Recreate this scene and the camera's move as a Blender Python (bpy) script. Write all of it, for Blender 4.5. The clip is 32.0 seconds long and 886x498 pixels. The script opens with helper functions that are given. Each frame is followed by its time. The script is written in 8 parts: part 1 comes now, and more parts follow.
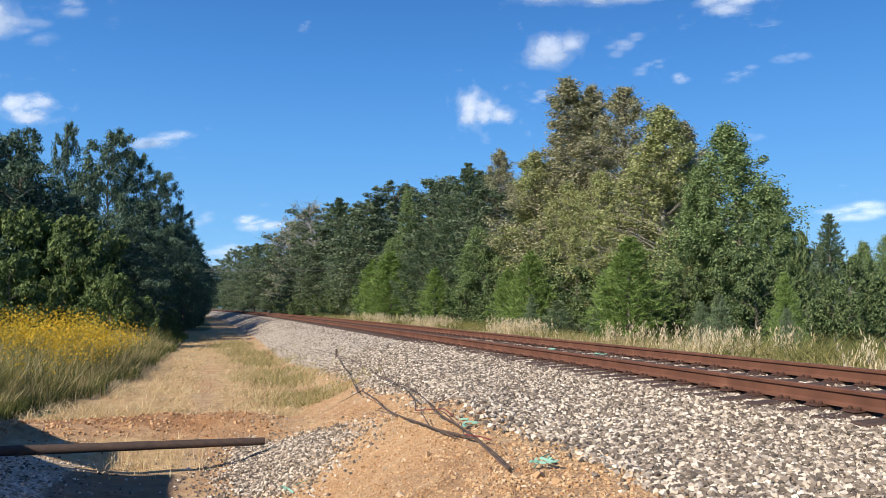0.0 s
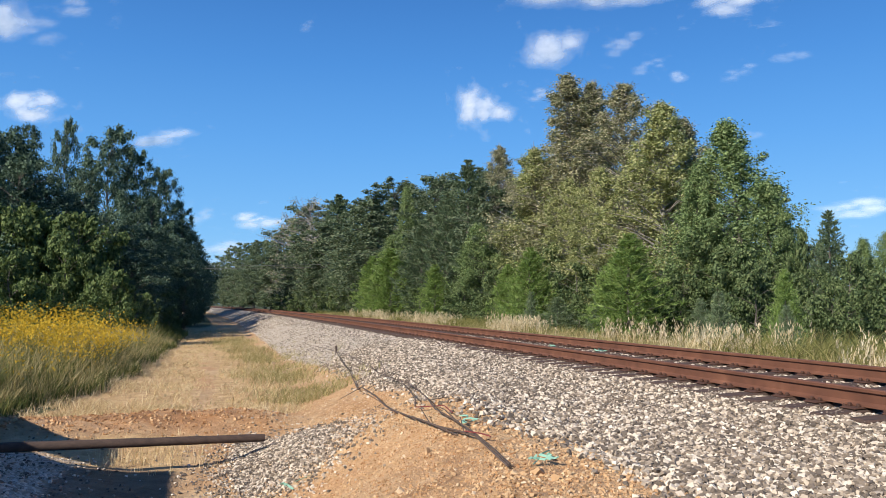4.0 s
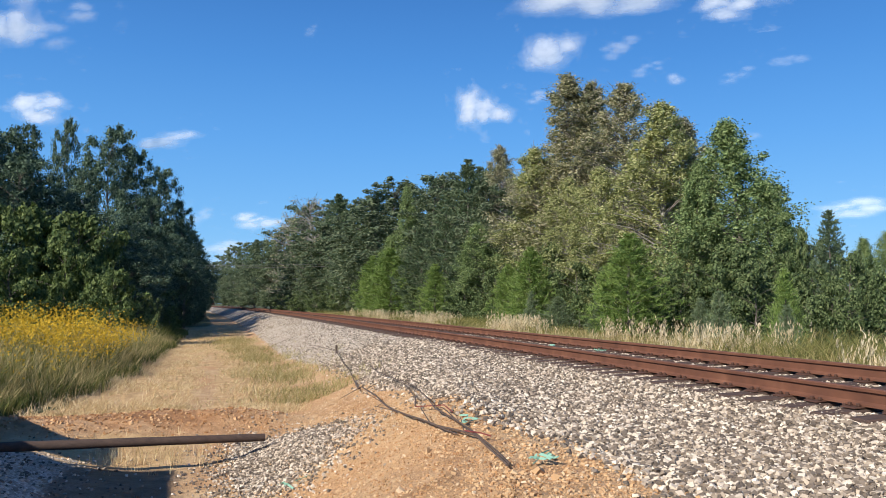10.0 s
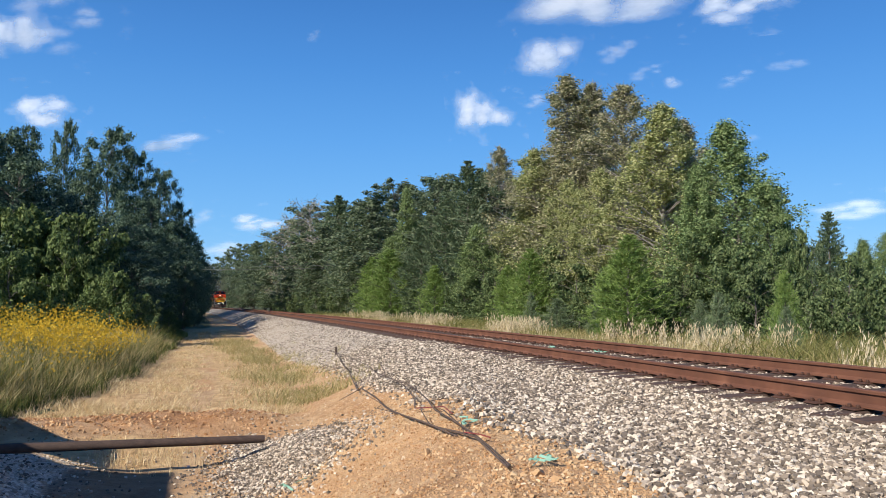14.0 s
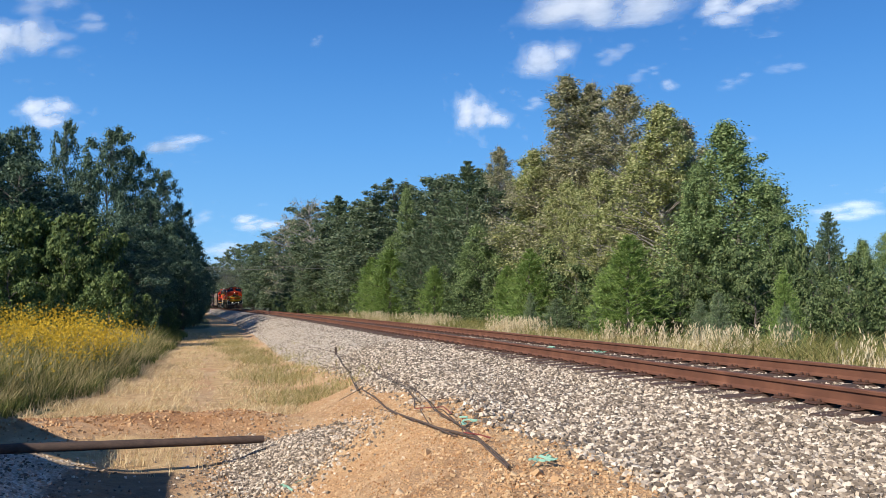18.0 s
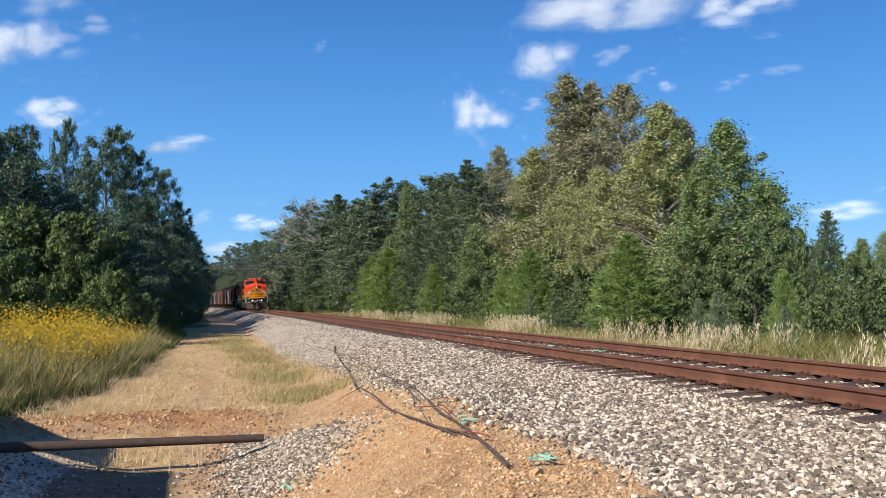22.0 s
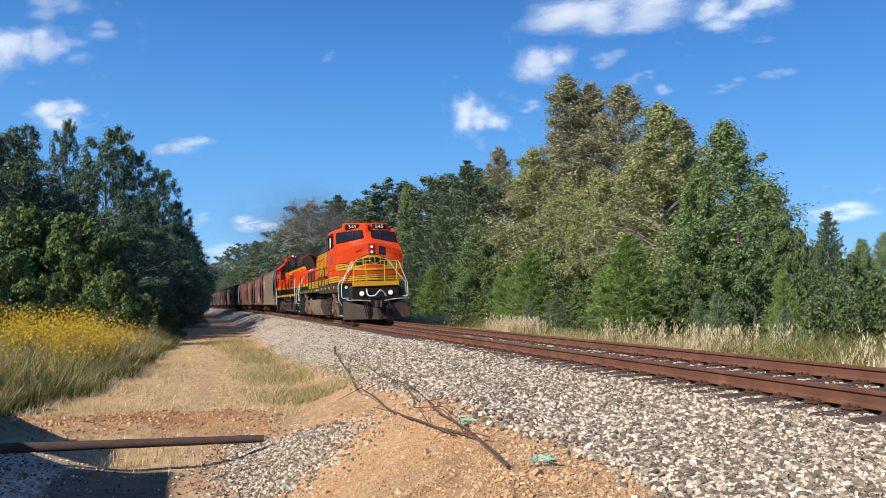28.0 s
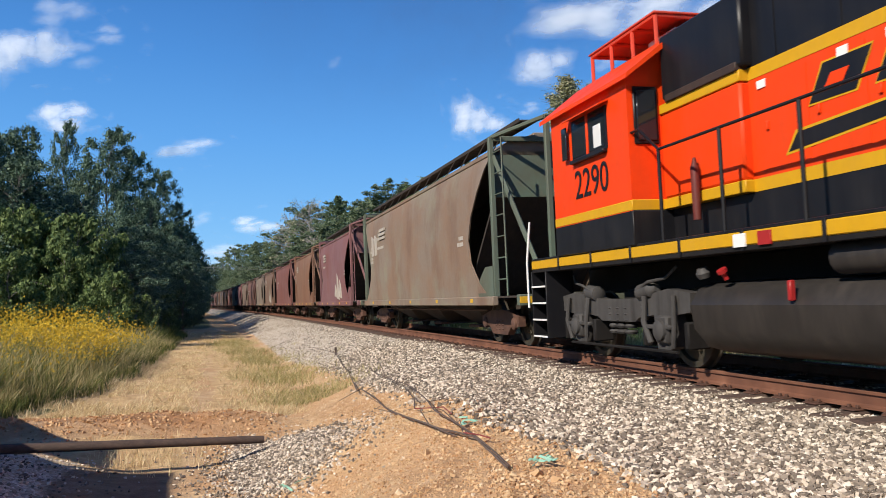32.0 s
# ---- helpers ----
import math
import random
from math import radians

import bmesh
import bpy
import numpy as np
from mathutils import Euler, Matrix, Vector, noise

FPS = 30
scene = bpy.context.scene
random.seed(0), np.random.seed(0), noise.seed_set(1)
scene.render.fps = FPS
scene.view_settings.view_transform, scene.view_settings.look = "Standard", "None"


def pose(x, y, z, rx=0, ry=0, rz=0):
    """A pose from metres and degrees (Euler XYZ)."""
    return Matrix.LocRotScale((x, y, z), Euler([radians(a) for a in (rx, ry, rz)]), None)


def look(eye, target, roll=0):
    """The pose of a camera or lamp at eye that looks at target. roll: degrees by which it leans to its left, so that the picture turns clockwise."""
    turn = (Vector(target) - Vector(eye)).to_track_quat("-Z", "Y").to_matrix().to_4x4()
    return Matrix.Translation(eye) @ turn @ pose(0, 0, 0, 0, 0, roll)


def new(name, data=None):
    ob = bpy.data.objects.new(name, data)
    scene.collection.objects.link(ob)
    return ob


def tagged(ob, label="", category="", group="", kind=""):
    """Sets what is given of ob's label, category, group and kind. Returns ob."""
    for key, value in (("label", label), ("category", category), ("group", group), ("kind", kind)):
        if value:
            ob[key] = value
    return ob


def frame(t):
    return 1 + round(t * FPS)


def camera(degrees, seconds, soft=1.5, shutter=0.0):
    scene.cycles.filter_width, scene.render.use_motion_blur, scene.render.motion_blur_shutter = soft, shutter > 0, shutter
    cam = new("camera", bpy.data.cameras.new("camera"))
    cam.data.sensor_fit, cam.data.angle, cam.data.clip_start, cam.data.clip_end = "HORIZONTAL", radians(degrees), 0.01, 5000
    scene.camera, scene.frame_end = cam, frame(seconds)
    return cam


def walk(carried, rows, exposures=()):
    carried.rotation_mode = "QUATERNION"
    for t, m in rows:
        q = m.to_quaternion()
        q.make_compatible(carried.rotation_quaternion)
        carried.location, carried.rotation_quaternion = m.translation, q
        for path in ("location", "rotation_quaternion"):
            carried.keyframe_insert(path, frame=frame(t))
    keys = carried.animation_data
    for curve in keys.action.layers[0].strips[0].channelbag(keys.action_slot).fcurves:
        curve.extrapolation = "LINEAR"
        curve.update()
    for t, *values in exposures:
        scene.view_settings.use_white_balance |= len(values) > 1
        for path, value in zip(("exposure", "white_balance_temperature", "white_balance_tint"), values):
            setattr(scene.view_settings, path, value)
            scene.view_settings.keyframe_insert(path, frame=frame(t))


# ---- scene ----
# ---- camera: stands beside the track, small shake of the support ----
HFOV, EYE_Z, TILT = 58.03, 0.772, 3.907
cam = camera(HFOV, 32.0, soft=0.7, shutter=0.06)
WOBBLE = [(0, 0.008, 0.264), (0.5, 0, 0.148), (1, 0, 0.094), (1.5, 0.008, 0.055), (2, 0.016, -0.008), (2.5, 0.039, -0.023), (3, 0.047, -0.038), (3.5, 0, 0), (5.5, -0.016, 0.055), (6, -0.024, 0.016), (6.5, -0.038, 0.047), (7, 0, -0.053), (7.5, 0, 0), (8, 0, 0.016), (8.5, 0, 0.008), (9, 0, 0), (9.5, 0.008, -0.023), (10, 0, 0), (10.5, -0.008, 0), (11, 0, 0.055), (11.5, 0, 0.008), (12, 0.008, 0.008), (12.5, 0, 0.055), (13, 0, 0.062), (13.5, 0, 0.062), (14, -0.023, 0.109), (14.5, -0.04, 0.125), (16.5, -0.055, 0.125), (17, -0.032, 0.062), (17.5, -0.024, 0.062), (18, -0.047, 0.125), (18.5, -0.055, 0.141), (19, -0.062, 0.125), (19.5, -0.07, 0.171), (20, -0.07, 0.186), (20.5, -0.04, 0.024), (21, -0.07, -0.061), (21.5, -0.078, -0.008), (22, -0.078, 0.039), (22.5, -0.07, 0.062), (23, -0.07, 0.062), (23.5, -0.07, 0.062), (24, -0.078, 0.062), (24.5, -0.078, 0.062), (25, -0.07, 0.062), (25.5, -0.07, 0.062), (27.5, -0.078, 0.078), (28, -0.085, 0.085), (28.5, -0.093, 0.109), (29, -0.101, 0.125), (29.5, -0.093, 0.125), (30, -0.101, 0.171), (30.5, -0.124, 0.186), (31, -0.117, 0.133), (31.5, -0.085, 0.11), (32, -0.054, 0.14)]
walk(cam, [(t, pose(0, 0, EYE_Z, 90 + TILT + dv, 0, du)) for t, du, dv in WOBBLE])

# ---- world and sun ----
SUN_HEADING, SUN_ELEV = -137.0, 34.0
world = bpy.data.worlds.new("sky")
scene.world = world
world.use_nodes = True
wn = world.node_tree
sky = wn.nodes.new("ShaderNodeTexSky")
sky.sky_type = "NISHITA"
sky.sun_disc = False
sky.sun_elevation, sky.sun_rotation = radians(SUN_ELEV), radians(SUN_HEADING % 360)
sky.altitude, sky.air_density, sky.dust_density, sky.ozone_density = 100, 1.0, 0.4, 3.0
wn.nodes["Background"].inputs["Strength"].default_value = 0.098
deep = wn.nodes.new("ShaderNodeHueSaturation")
deep.inputs["Hue"].default_value, deep.inputs["Saturation"].default_value = 0.514, 1.39
deep.inputs["Value"].default_value = 1.20
wn.links.new(sky.outputs[0], deep.inputs["Color"])
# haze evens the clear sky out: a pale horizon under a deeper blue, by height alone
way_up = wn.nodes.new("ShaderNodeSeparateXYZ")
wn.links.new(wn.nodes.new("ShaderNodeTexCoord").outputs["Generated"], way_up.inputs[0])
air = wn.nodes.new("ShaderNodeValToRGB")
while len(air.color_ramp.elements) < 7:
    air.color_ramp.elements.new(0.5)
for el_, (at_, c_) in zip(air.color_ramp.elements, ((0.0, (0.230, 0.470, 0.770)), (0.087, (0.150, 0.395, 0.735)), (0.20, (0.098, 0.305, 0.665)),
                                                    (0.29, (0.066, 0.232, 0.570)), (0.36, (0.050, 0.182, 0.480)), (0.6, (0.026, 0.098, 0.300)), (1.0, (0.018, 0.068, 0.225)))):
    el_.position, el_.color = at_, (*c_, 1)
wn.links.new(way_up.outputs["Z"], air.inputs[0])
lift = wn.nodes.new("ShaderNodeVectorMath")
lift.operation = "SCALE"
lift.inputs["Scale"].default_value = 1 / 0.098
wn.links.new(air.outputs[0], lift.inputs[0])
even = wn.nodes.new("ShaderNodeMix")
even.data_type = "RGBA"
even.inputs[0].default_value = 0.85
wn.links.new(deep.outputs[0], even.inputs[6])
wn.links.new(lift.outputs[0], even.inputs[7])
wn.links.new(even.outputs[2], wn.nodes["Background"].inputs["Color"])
sun = new("sun", bpy.data.lights.new("sun", "SUN"))
sun.data.energy, sun.data.angle, sun.data.color = 5.0, radians(0.53), (1.0, 0.93, 0.82)
sh = radians(SUN_HEADING)
sun.matrix_world = look((60 * math.sin(sh), 60 * math.cos(sh), 60 * math.tan(radians(SUN_ELEV))), (0, 0, 0))
scene.view_settings.exposure = 0.38

# ---- the track's line: one long gentle curve, canted ----
OFF, HEAD0, CURV, CANT = 6.683, radians(-15.034), -0.00033, radians(-2.542)


def line(s):
    h = HEAD0 + CURV * s
    x = OFF * math.cos(HEAD0) + (math.cos(HEAD0) - math.cos(h)) / CURV
    y = -OFF * math.sin(HEAD0) + (math.sin(h) - math.sin(HEAD0)) / CURV
    return x, y, h


def at(s, w, z=0.0):
    """Place s metres along the track, w to its right, z over the railhead, level."""
    x, y, h = line(s)
    return Vector((x + w * math.cos(h), y - w * math.sin(h), z))


def on_track(s, w=0.0, z=0.0):
    """Pose on the canted track: x to the right, y along s, z up."""
    x, y, h = line(s)
    c, k = math.cos(CANT), math.sin(CANT)
    r = Vector((math.cos(h), -math.sin(h), 0))
    ax = r * c + Vector((0, 0, -k))
    az = r * k + Vector((0, 0, c))
    ay = Vector((math.sin(h), math.cos(h), 0))
    m = Matrix(((ax.x, ay.x, az.x, x), (ax.y, ay.y, az.y, y), (ax.z, ay.z, az.z, 0), (0, 0, 0, 1)))
    return m @ Matrix.Translation((w, 0, z))


def line_np(s):
    h = HEAD0 + CURV * s
    x = OFF * math.cos(HEAD0) + (math.cos(HEAD0) - np.cos(h)) / CURV
    y = -OFF * math.sin(HEAD0) + (np.sin(h) - math.sin(HEAD0)) / CURV
    return x, y, h


def at_np(s, w):
    x, y, h = line_np(s)
    return x + w * np.cos(h), y - w * np.sin(h)


def sw_of(x, y):
    """s and w of a world place (near enough)."""
    s = x * math.sin(HEAD0) + y * math.cos(HEAD0)
    w = x * math.cos(HEAD0) - y * math.sin(HEAD0) - OFF - CURV * s * s / 2
    return s, w


def smooth(a, b, x):
    t = np.clip((x - a) / (b - a), 0, 1)
    return t * t * (3 - 2 * t)


def fbm(x, y, scale, seed=0.0):
    """Cheap smooth noise from sines, -1 to 1."""
    v = 0.0
    for i, (a, b) in enumerate(((1.0, 0.31), (-0.62, 0.93), (0.47, -1.31), (1.7, 0.9), (-1.9, 1.3), (2.7, 2.1))):
        v = v + np.sin((a * x + b * y) * scale + seed * (i + 1.3) + 1.7 * i) / (1.3 + 0.55 * i)
    return v / 2.3


def bed_edge(s):
    """w of the upper edge of the ballast's left slope."""
    return np.interp(s, [-30, -2, 3, 7, 12, 20, 400], [-9.0, -8.0, -5.4, -4.35, -3.3, -2.15, -2.05])


def gravel_edge(s):
    """w of the ragged foot of the ballast on the left."""
    return np.interp(s, [0, 6, 8, 11, 13.5, 15, 18, 22, 26, 30, 400], [-3.9, -4.0, -4.15, -4.0, -3.9, -4.0, -3.72, -3.75, -4.15, -4.45, -4.4])


def ground_z(s, w):
    s, w = np.asarray(s, float), np.asarray(w, float)
    e = bed_edge(s)
    t = np.clip((e - w) / 2.7, 0, 1)
    z = -0.230 - 0.062 * smooth(1.35, 2.0, np.abs(w)) + 0.044 * np.clip(w, -1.9, 1.9)
    slope_l = smooth(0, 1, t) * 0.55 + t * 0.45
    low = -1.33 - 0.12 * smooth(16, 9, s) * smooth(-9.3, -7.8, w) + 0.16 * smooth(-9, -16, w)
    z = z + (low - z) * slope_l
    # right side falls to the grass belt
    tr = np.clip((w - 2.1) / 2.0, 0, 1)
    z = np.where(w > 0, z + (-0.72 + 0.19) * tr, z)
    # gravel bank beyond the ditch
    bank = np.exp(-(((s - 9.2) / 2.4) ** 2) - (((w + 10.6) / 1.75) ** 2))
    z = z + 0.72 * bank * (w < -5)
    # clay ridge behind the ditch
    ridge = np.exp(-(((s - 14.6) / 0.75) ** 2)) * smooth(-4.9, -6.2, w) * smooth(-14, -11.5, w)
    z = z + 0.25 * ridge
    # gravel heaped under the end of the pole
    z = z + 0.29 * np.exp(-(((s - 11.1) / 1.1) ** 2) - (((w + 5.75) / 0.72) ** 2))
    # dug mound of clay on the slope
    mound = np.exp(-(((s - 8.6) / 1.7) ** 2) - (((w + 4.75) / 0.85) ** 2))
    z = z + 0.16 * mound
    rough = 0.03 * fbm(s, w, 1.9) + 0.018 * fbm(w, s, 5.3, 2.0)
    rough = rough + 0.09 * fbm(s, w, 4.1, 5.0) * np.clip(ridge + 0.6 * mound, 0, 1)
    fade = smooth(1.6, 3.2, np.abs(w)) * smooth(260, 60, s)
    return z + rough * fade


# ---- small mesh tools ----
class Mesh:
    """Gathers simple shapes into one mesh."""

    def __init__(self):
        self.v, self.f, self.cuts = [], [], []

    def add(self, verts, faces):
        n = len(self.v)
        self.cuts.append((n, len(self.f)))
        self.v += [tuple(p) for p in verts]
        self.f += [tuple(i + n for i in f) for f in faces]
        return self

    def box(self, x0, x1, y0, y1, z0, z1, b=0.0, m=None):
        x0, x1 = min(x0, x1), max(x0, x1)
        y0, y1 = min(y0, y1), max(y0, y1)
        z0, z1 = min(z0, z1), max(z0, z1)
        b = min(b, (x1 - x0) / 2.1, (y1 - y0) / 2.1, (z1 - z0) / 2.1)
        if b <= 0:
            v = [(x, y, z) for x in (x0, x1) for y in (y0, y1) for z in (z0, z1)]
            f = [(0, 1, 3, 2), (4, 6, 7, 5), (0, 4, 5, 1), (2, 3, 7, 6), (0, 2, 6, 4), (1, 5, 7, 3)]
        else:
            v, f = [], []
            idx = {}
            for i, x in enumerate((x0, x1)):
                for j, y in enumerate((y0, y1)):
                    for k, z in enumerate((z0, z1)):
                        dx, dy, dz = b * (1 - 2 * i), b * (1 - 2 * j), b * (1 - 2 * k)
                        for a, p in enumerate(((x, y + dy, z + dz), (x + dx, y, z + dz), (x + dx, y + dy, z))):
                            idx[i, j, k, a] = len(v)
                            v.append(p)
            for i in (0, 1):
                q = [idx[i, j, k, 0] for j, k in ((0, 0), (1, 0), (1, 1), (0, 1))]
                f.append(q if i else q[::-1])
                q = [idx[j, i, k, 1] for j, k in ((0, 0), (1, 0), (1, 1), (0, 1))]
                f.append(q[::-1] if i else q)
                q = [idx[j, k, i, 2] for j, k in ((0, 0), (1, 0), (1, 1), (0, 1))]
                f.append(q if i else q[::-1])
            for j in (0, 1):
                for k in (0, 1):
                    f.append((idx[0, j, k, 1], idx[1, j, k, 1], idx[1, j, k, 2], idx[0, j, k, 2]))
                    f.append((idx[j, 0, k, 0], idx[j, 1, k, 0], idx[j, 1, k, 2], idx[j, 0, k, 2]))
                    f.append((idx[j, k, 0, 0], idx[j, k, 1, 0], idx[j, k, 1, 1], idx[j, k, 0, 1]))
            for i in (0, 1):
                for j in (0, 1):
                    for k in (0, 1):
                        f.append((idx[i, j, k, 0], idx[i, j, k, 1], idx[i, j, k, 2]))
        if m is not None:
            v = [m @ Vector(p) for p in v]
        return self.add(v, f)

    def tube(self, pts, r, n=8, cap=True):
        pts = [Vector(p) for p in pts]
        rs = r if isinstance(r, (list, tuple)) else [r] * len(pts)
        base, faces, verts = None, [], []
        for i, p in enumerate(pts):
            d = (pts[min(i + 1, len(pts) - 1)] - pts[max(i - 1, 0)]).normalized()
            if base is None:
                base = d.orthogonal().normalized()
            base = (base - d * base.dot(d)).normalized()
            o = d.cross(base)
            for k in range(n):
                a = 2 * math.pi * k / n
                verts.append(p + (base * math.cos(a) + o * math.sin(a)) * rs[i])
        for i in range(len(pts) - 1):
            for k in range(n):
                k2 = (k + 1) % n
                faces.append((i * n + k, i * n + k2, (i + 1) * n + k2, (i + 1) * n + k))
        if cap:
            faces.append(tuple(range(n))[::-1])
            faces.append(tuple(range((len(pts) - 1) * n, len(pts) * n)))
        return self.add(verts, faces)

    def lathe(self, c, a, prof, n=20):
        c, a = Vector(c), Vector(a).normalized()
        u = a.orthogonal().normalized()
        o = a.cross(u)
        verts, faces = [], []
        for d, r in prof:
            for k in range(n):
                t = 2 * math.pi * k / n
                verts.append(c + a * d + (u * math.cos(t) + o * math.sin(t)) * max(r, 1e-4))
        for i in range(len(prof) - 1):
            for k in range(n):
                k2 = (k + 1) % n
                faces.append((i * n + k, i * n + k2, (i + 1) * n + k2, (i + 1) * n + k))
        faces.append(tuple(range(n))[::-1])
        faces.append(tuple(range((len(prof) - 1) * n, len(prof) * n)))
        return self.add(verts, faces)

    def prism(self, prof, a, b, axis="y"):
        """Closed outline pushed along an axis. For y the outline is (x, z), for x (y, z), for z (x, y)."""
        def p3(p, t):
            return {"y": (p[0], t, p[1]), "x": (t, p[0], p[1]), "z": (p[0], p[1], t)}[axis]
        n = len(prof)
        verts = [p3(p, a) for p in prof] + [p3(p, b) for p in prof]
        faces = [tuple(range(n))[::-1], tuple(range(n, 2 * n))]
        faces += [(i, (i + 1) % n, n + (i + 1) % n, n + i) for i in range(n)]
        return self.add(verts, faces)

    def pieces(self):
        """The shapes gathered so far, each as a mesh of its own."""
        ends = self.cuts[1:] + [(len(self.v), len(self.f))]
        for (a, i), (b, j) in zip(self.cuts, ends):
            yield Mesh().add(self.v[a:b], [tuple(k - a for k in f) for f in self.f[i:j]])

    def data(self, name, material, smooth_faces=False):
        me = bpy.data.meshes.new(name)
        me.from_pydata(self.v, [], self.f)
        bm = bmesh.new()
        bm.from_mesh(me)
        bmesh.ops.recalc_face_normals(bm, faces=bm.faces)
        bm.to_mesh(me)
        bm.free()
        if smooth_faces:
            me.shade_smooth()
            me.set_sharp_from_angle(angle=radians(38))
        me.materials.append(material)
        return me


def part(name, bm, material, parent, label="", smooth_faces=True, m=None):
    """Links a mesh as one part under a thing or a part."""
    ob = new(name, bm.data(name, material, smooth_faces) if isinstance(bm, Mesh) else bm)
    ob.parent = parent
    if m is not None:
        ob.matrix_local = m
    if label:
        ob["label"] = label
    return ob


def thing(name, label, category, m=None, group="", kind="", bm=None, material=None, smooth_faces=True):
    ob = new(name, bm.data(name, material, smooth_faces) if bm is not None else None)
    if m is not None:
        ob.matrix_world = m
    return tagged(ob, label, category, group, kind)


def mesh_np(name, verts, faces, material, attrs=None, smooth_faces=False):
    """A mesh from arrays: faces all with the same number of corners."""
    me = bpy.data.meshes.new(name)
    verts, faces = np.asarray(verts, np.float32), np.asarray(faces, np.int32)
    k = faces.shape[1]
    me.vertices.add(len(verts))
    me.vertices.foreach_set("co", verts.ravel())
    me.loops.add(faces.size)
    me.loops.foreach_set("vertex_index", faces.ravel())
    me.polygons.add(len(faces))
    me.polygons.foreach_set("loop_start", np.arange(0, faces.size, k, dtype=np.int32))
    me.polygons.foreach_set("loop_total", np.full(len(faces), k, np.int32))
    me.polygons.foreach_set("use_smooth", np.full(len(faces), smooth_faces))
    for key, vals in (attrs or {}).items():
        a = me.attributes.new(key, "FLOAT", "POINT")
        a.data.foreach_set("value", np.asarray(vals, np.float32))
    me.materials.append(material)
    me.update(calc_edges=True)
    me.validate()
    return me


# ---- materials ----
class Nodes:
    def __init__(self, name):
        self.m = bpy.data.materials.new(name)
        self.m.use_nodes = True
        self.t = self.m.node_tree
        self.b = self.t.nodes["Principled BSDF"]
        self.out = self.t.nodes["Material Output"]
        self.co = None

    def n(self, kind, **ins):
        nd = self.t.nodes.new(kind)
        for k, v in ins.items():
            nd.inputs[k].default_value = v
        return nd

    def link(self, a, b):
        self.t.links.new(a, b)

    def coord(self, which="Object"):
        if self.co is None:
            self.co = self.t.nodes.new("ShaderNodeTexCoord")
        return self.co.outputs[which]

    def noise(self, scale, detail=4, rough=0.55, which="Object", stretch=None):
        nd = self.n("ShaderNodeTexNoise", Scale=scale, Detail=detail, Roughness=rough)
        src = self.coord(which)
        if stretch:
            mp = self.n("ShaderNodeMapping")
            mp.inputs["Scale"].default_value = stretch
            self.link(src, mp.inputs[0])
            src = mp.outputs[0]
        self.link(src, nd.inputs["Vector"])
        return nd.outputs[0]

    def ramp(self, fac, stops):
        nd = self.t.nodes.new("ShaderNodeValToRGB")
        el = nd.color_ramp.elements
        while len(el) < len(stops):
            el.new(0.5)
        for e, (p, c) in zip(el, stops):
            e.position, e.color = p, (*c, 1) if len(c) == 3 else c
        self.link(fac, nd.inputs[0])
        return nd.outputs[0]

    def mix(self, fac, a, b, mode="MIX"):
        nd = self.t.nodes.new("ShaderNodeMix")
        nd.data_type, nd.blend_type = "RGBA", mode
        for i, v in ((0, fac), (6, a), (7, b)):
            if isinstance(v, bpy.types.NodeSocket):
                self.link(v, nd.inputs[i])
            elif i == 0:
                nd.inputs[0].default_value = v
            else:
                nd.inputs[i].default_value = (*v, 1)
        return nd.outputs[2]

    def math(self, op, a, b=0.0, clamp=False):
        nd = self.t.nodes.new("ShaderNodeMath")
        nd.operation, nd.use_clamp = op, clamp
        for i, v in enumerate((a, b)):
            if isinstance(v, bpy.types.NodeSocket):
                self.link(v, nd.inputs[i])
            else:
                nd.inputs[i].default_value = v
        return nd.outputs[0]

    def attr(self, name):
        nd = self.t.nodes.new("ShaderNodeAttribute")
        nd.attribute_name = name
        return nd.outputs["Fac"]

    def bump(self, height, strength=0.4, dist=0.02):
        nd = self.n("ShaderNodeBump", Strength=strength, Distance=dist)
        self.link(height, nd.inputs["Height"])
        self.link(nd.outputs[0], self.b.inputs["Normal"])

    def set(self, color=None, rough=None, metal=None):
        for key, v in (("Base Color", color), ("Roughness", rough), ("Metallic", metal)):
            if v is None:
                continue
            if isinstance(v, bpy.types.NodeSocket):
                self.link(v, self.b.inputs[key])
            else:
                self.b.inputs[key].default_value = (*v, 1) if isinstance(v, tuple) else v
        return self.m


def scaled(c, k):
    return tuple(min(1, x * k) for x in c)


def paint(name, c, rough=0.45, grime=(0.10, 0.07, 0.05), amount=0.35, scale=1.3, streak=True, metal=0.0):
    """Weathered coat: colour with grime in patches and fine run marks, a fine relief."""
    g = Nodes(name)
    big = g.noise(scale, 5, 0.6)
    run = g.noise(2.2, 4, 0.6, stretch=(3.5, 3.5, 0.35) if streak else None)
    fac = g.math("MULTIPLY", g.math("MULTIPLY", big, run), 4.0 * amount, True)
    fac = g.math("POWER", fac, 1.7)
    base = g.mix(g.noise(9, 3), scaled(c, 0.9), scaled(c, 1.08))
    g.bump(g.noise(38, 2), 0.12, 0.004)
    g.b.inputs["Specular IOR Level"].default_value = 0.20
    return g.set(g.mix(fac, base, grime), g.ramp(big, [(0.3, (rough * 0.85,) * 3), (0.7, (min(1, rough * 1.3),) * 3)]), metal)


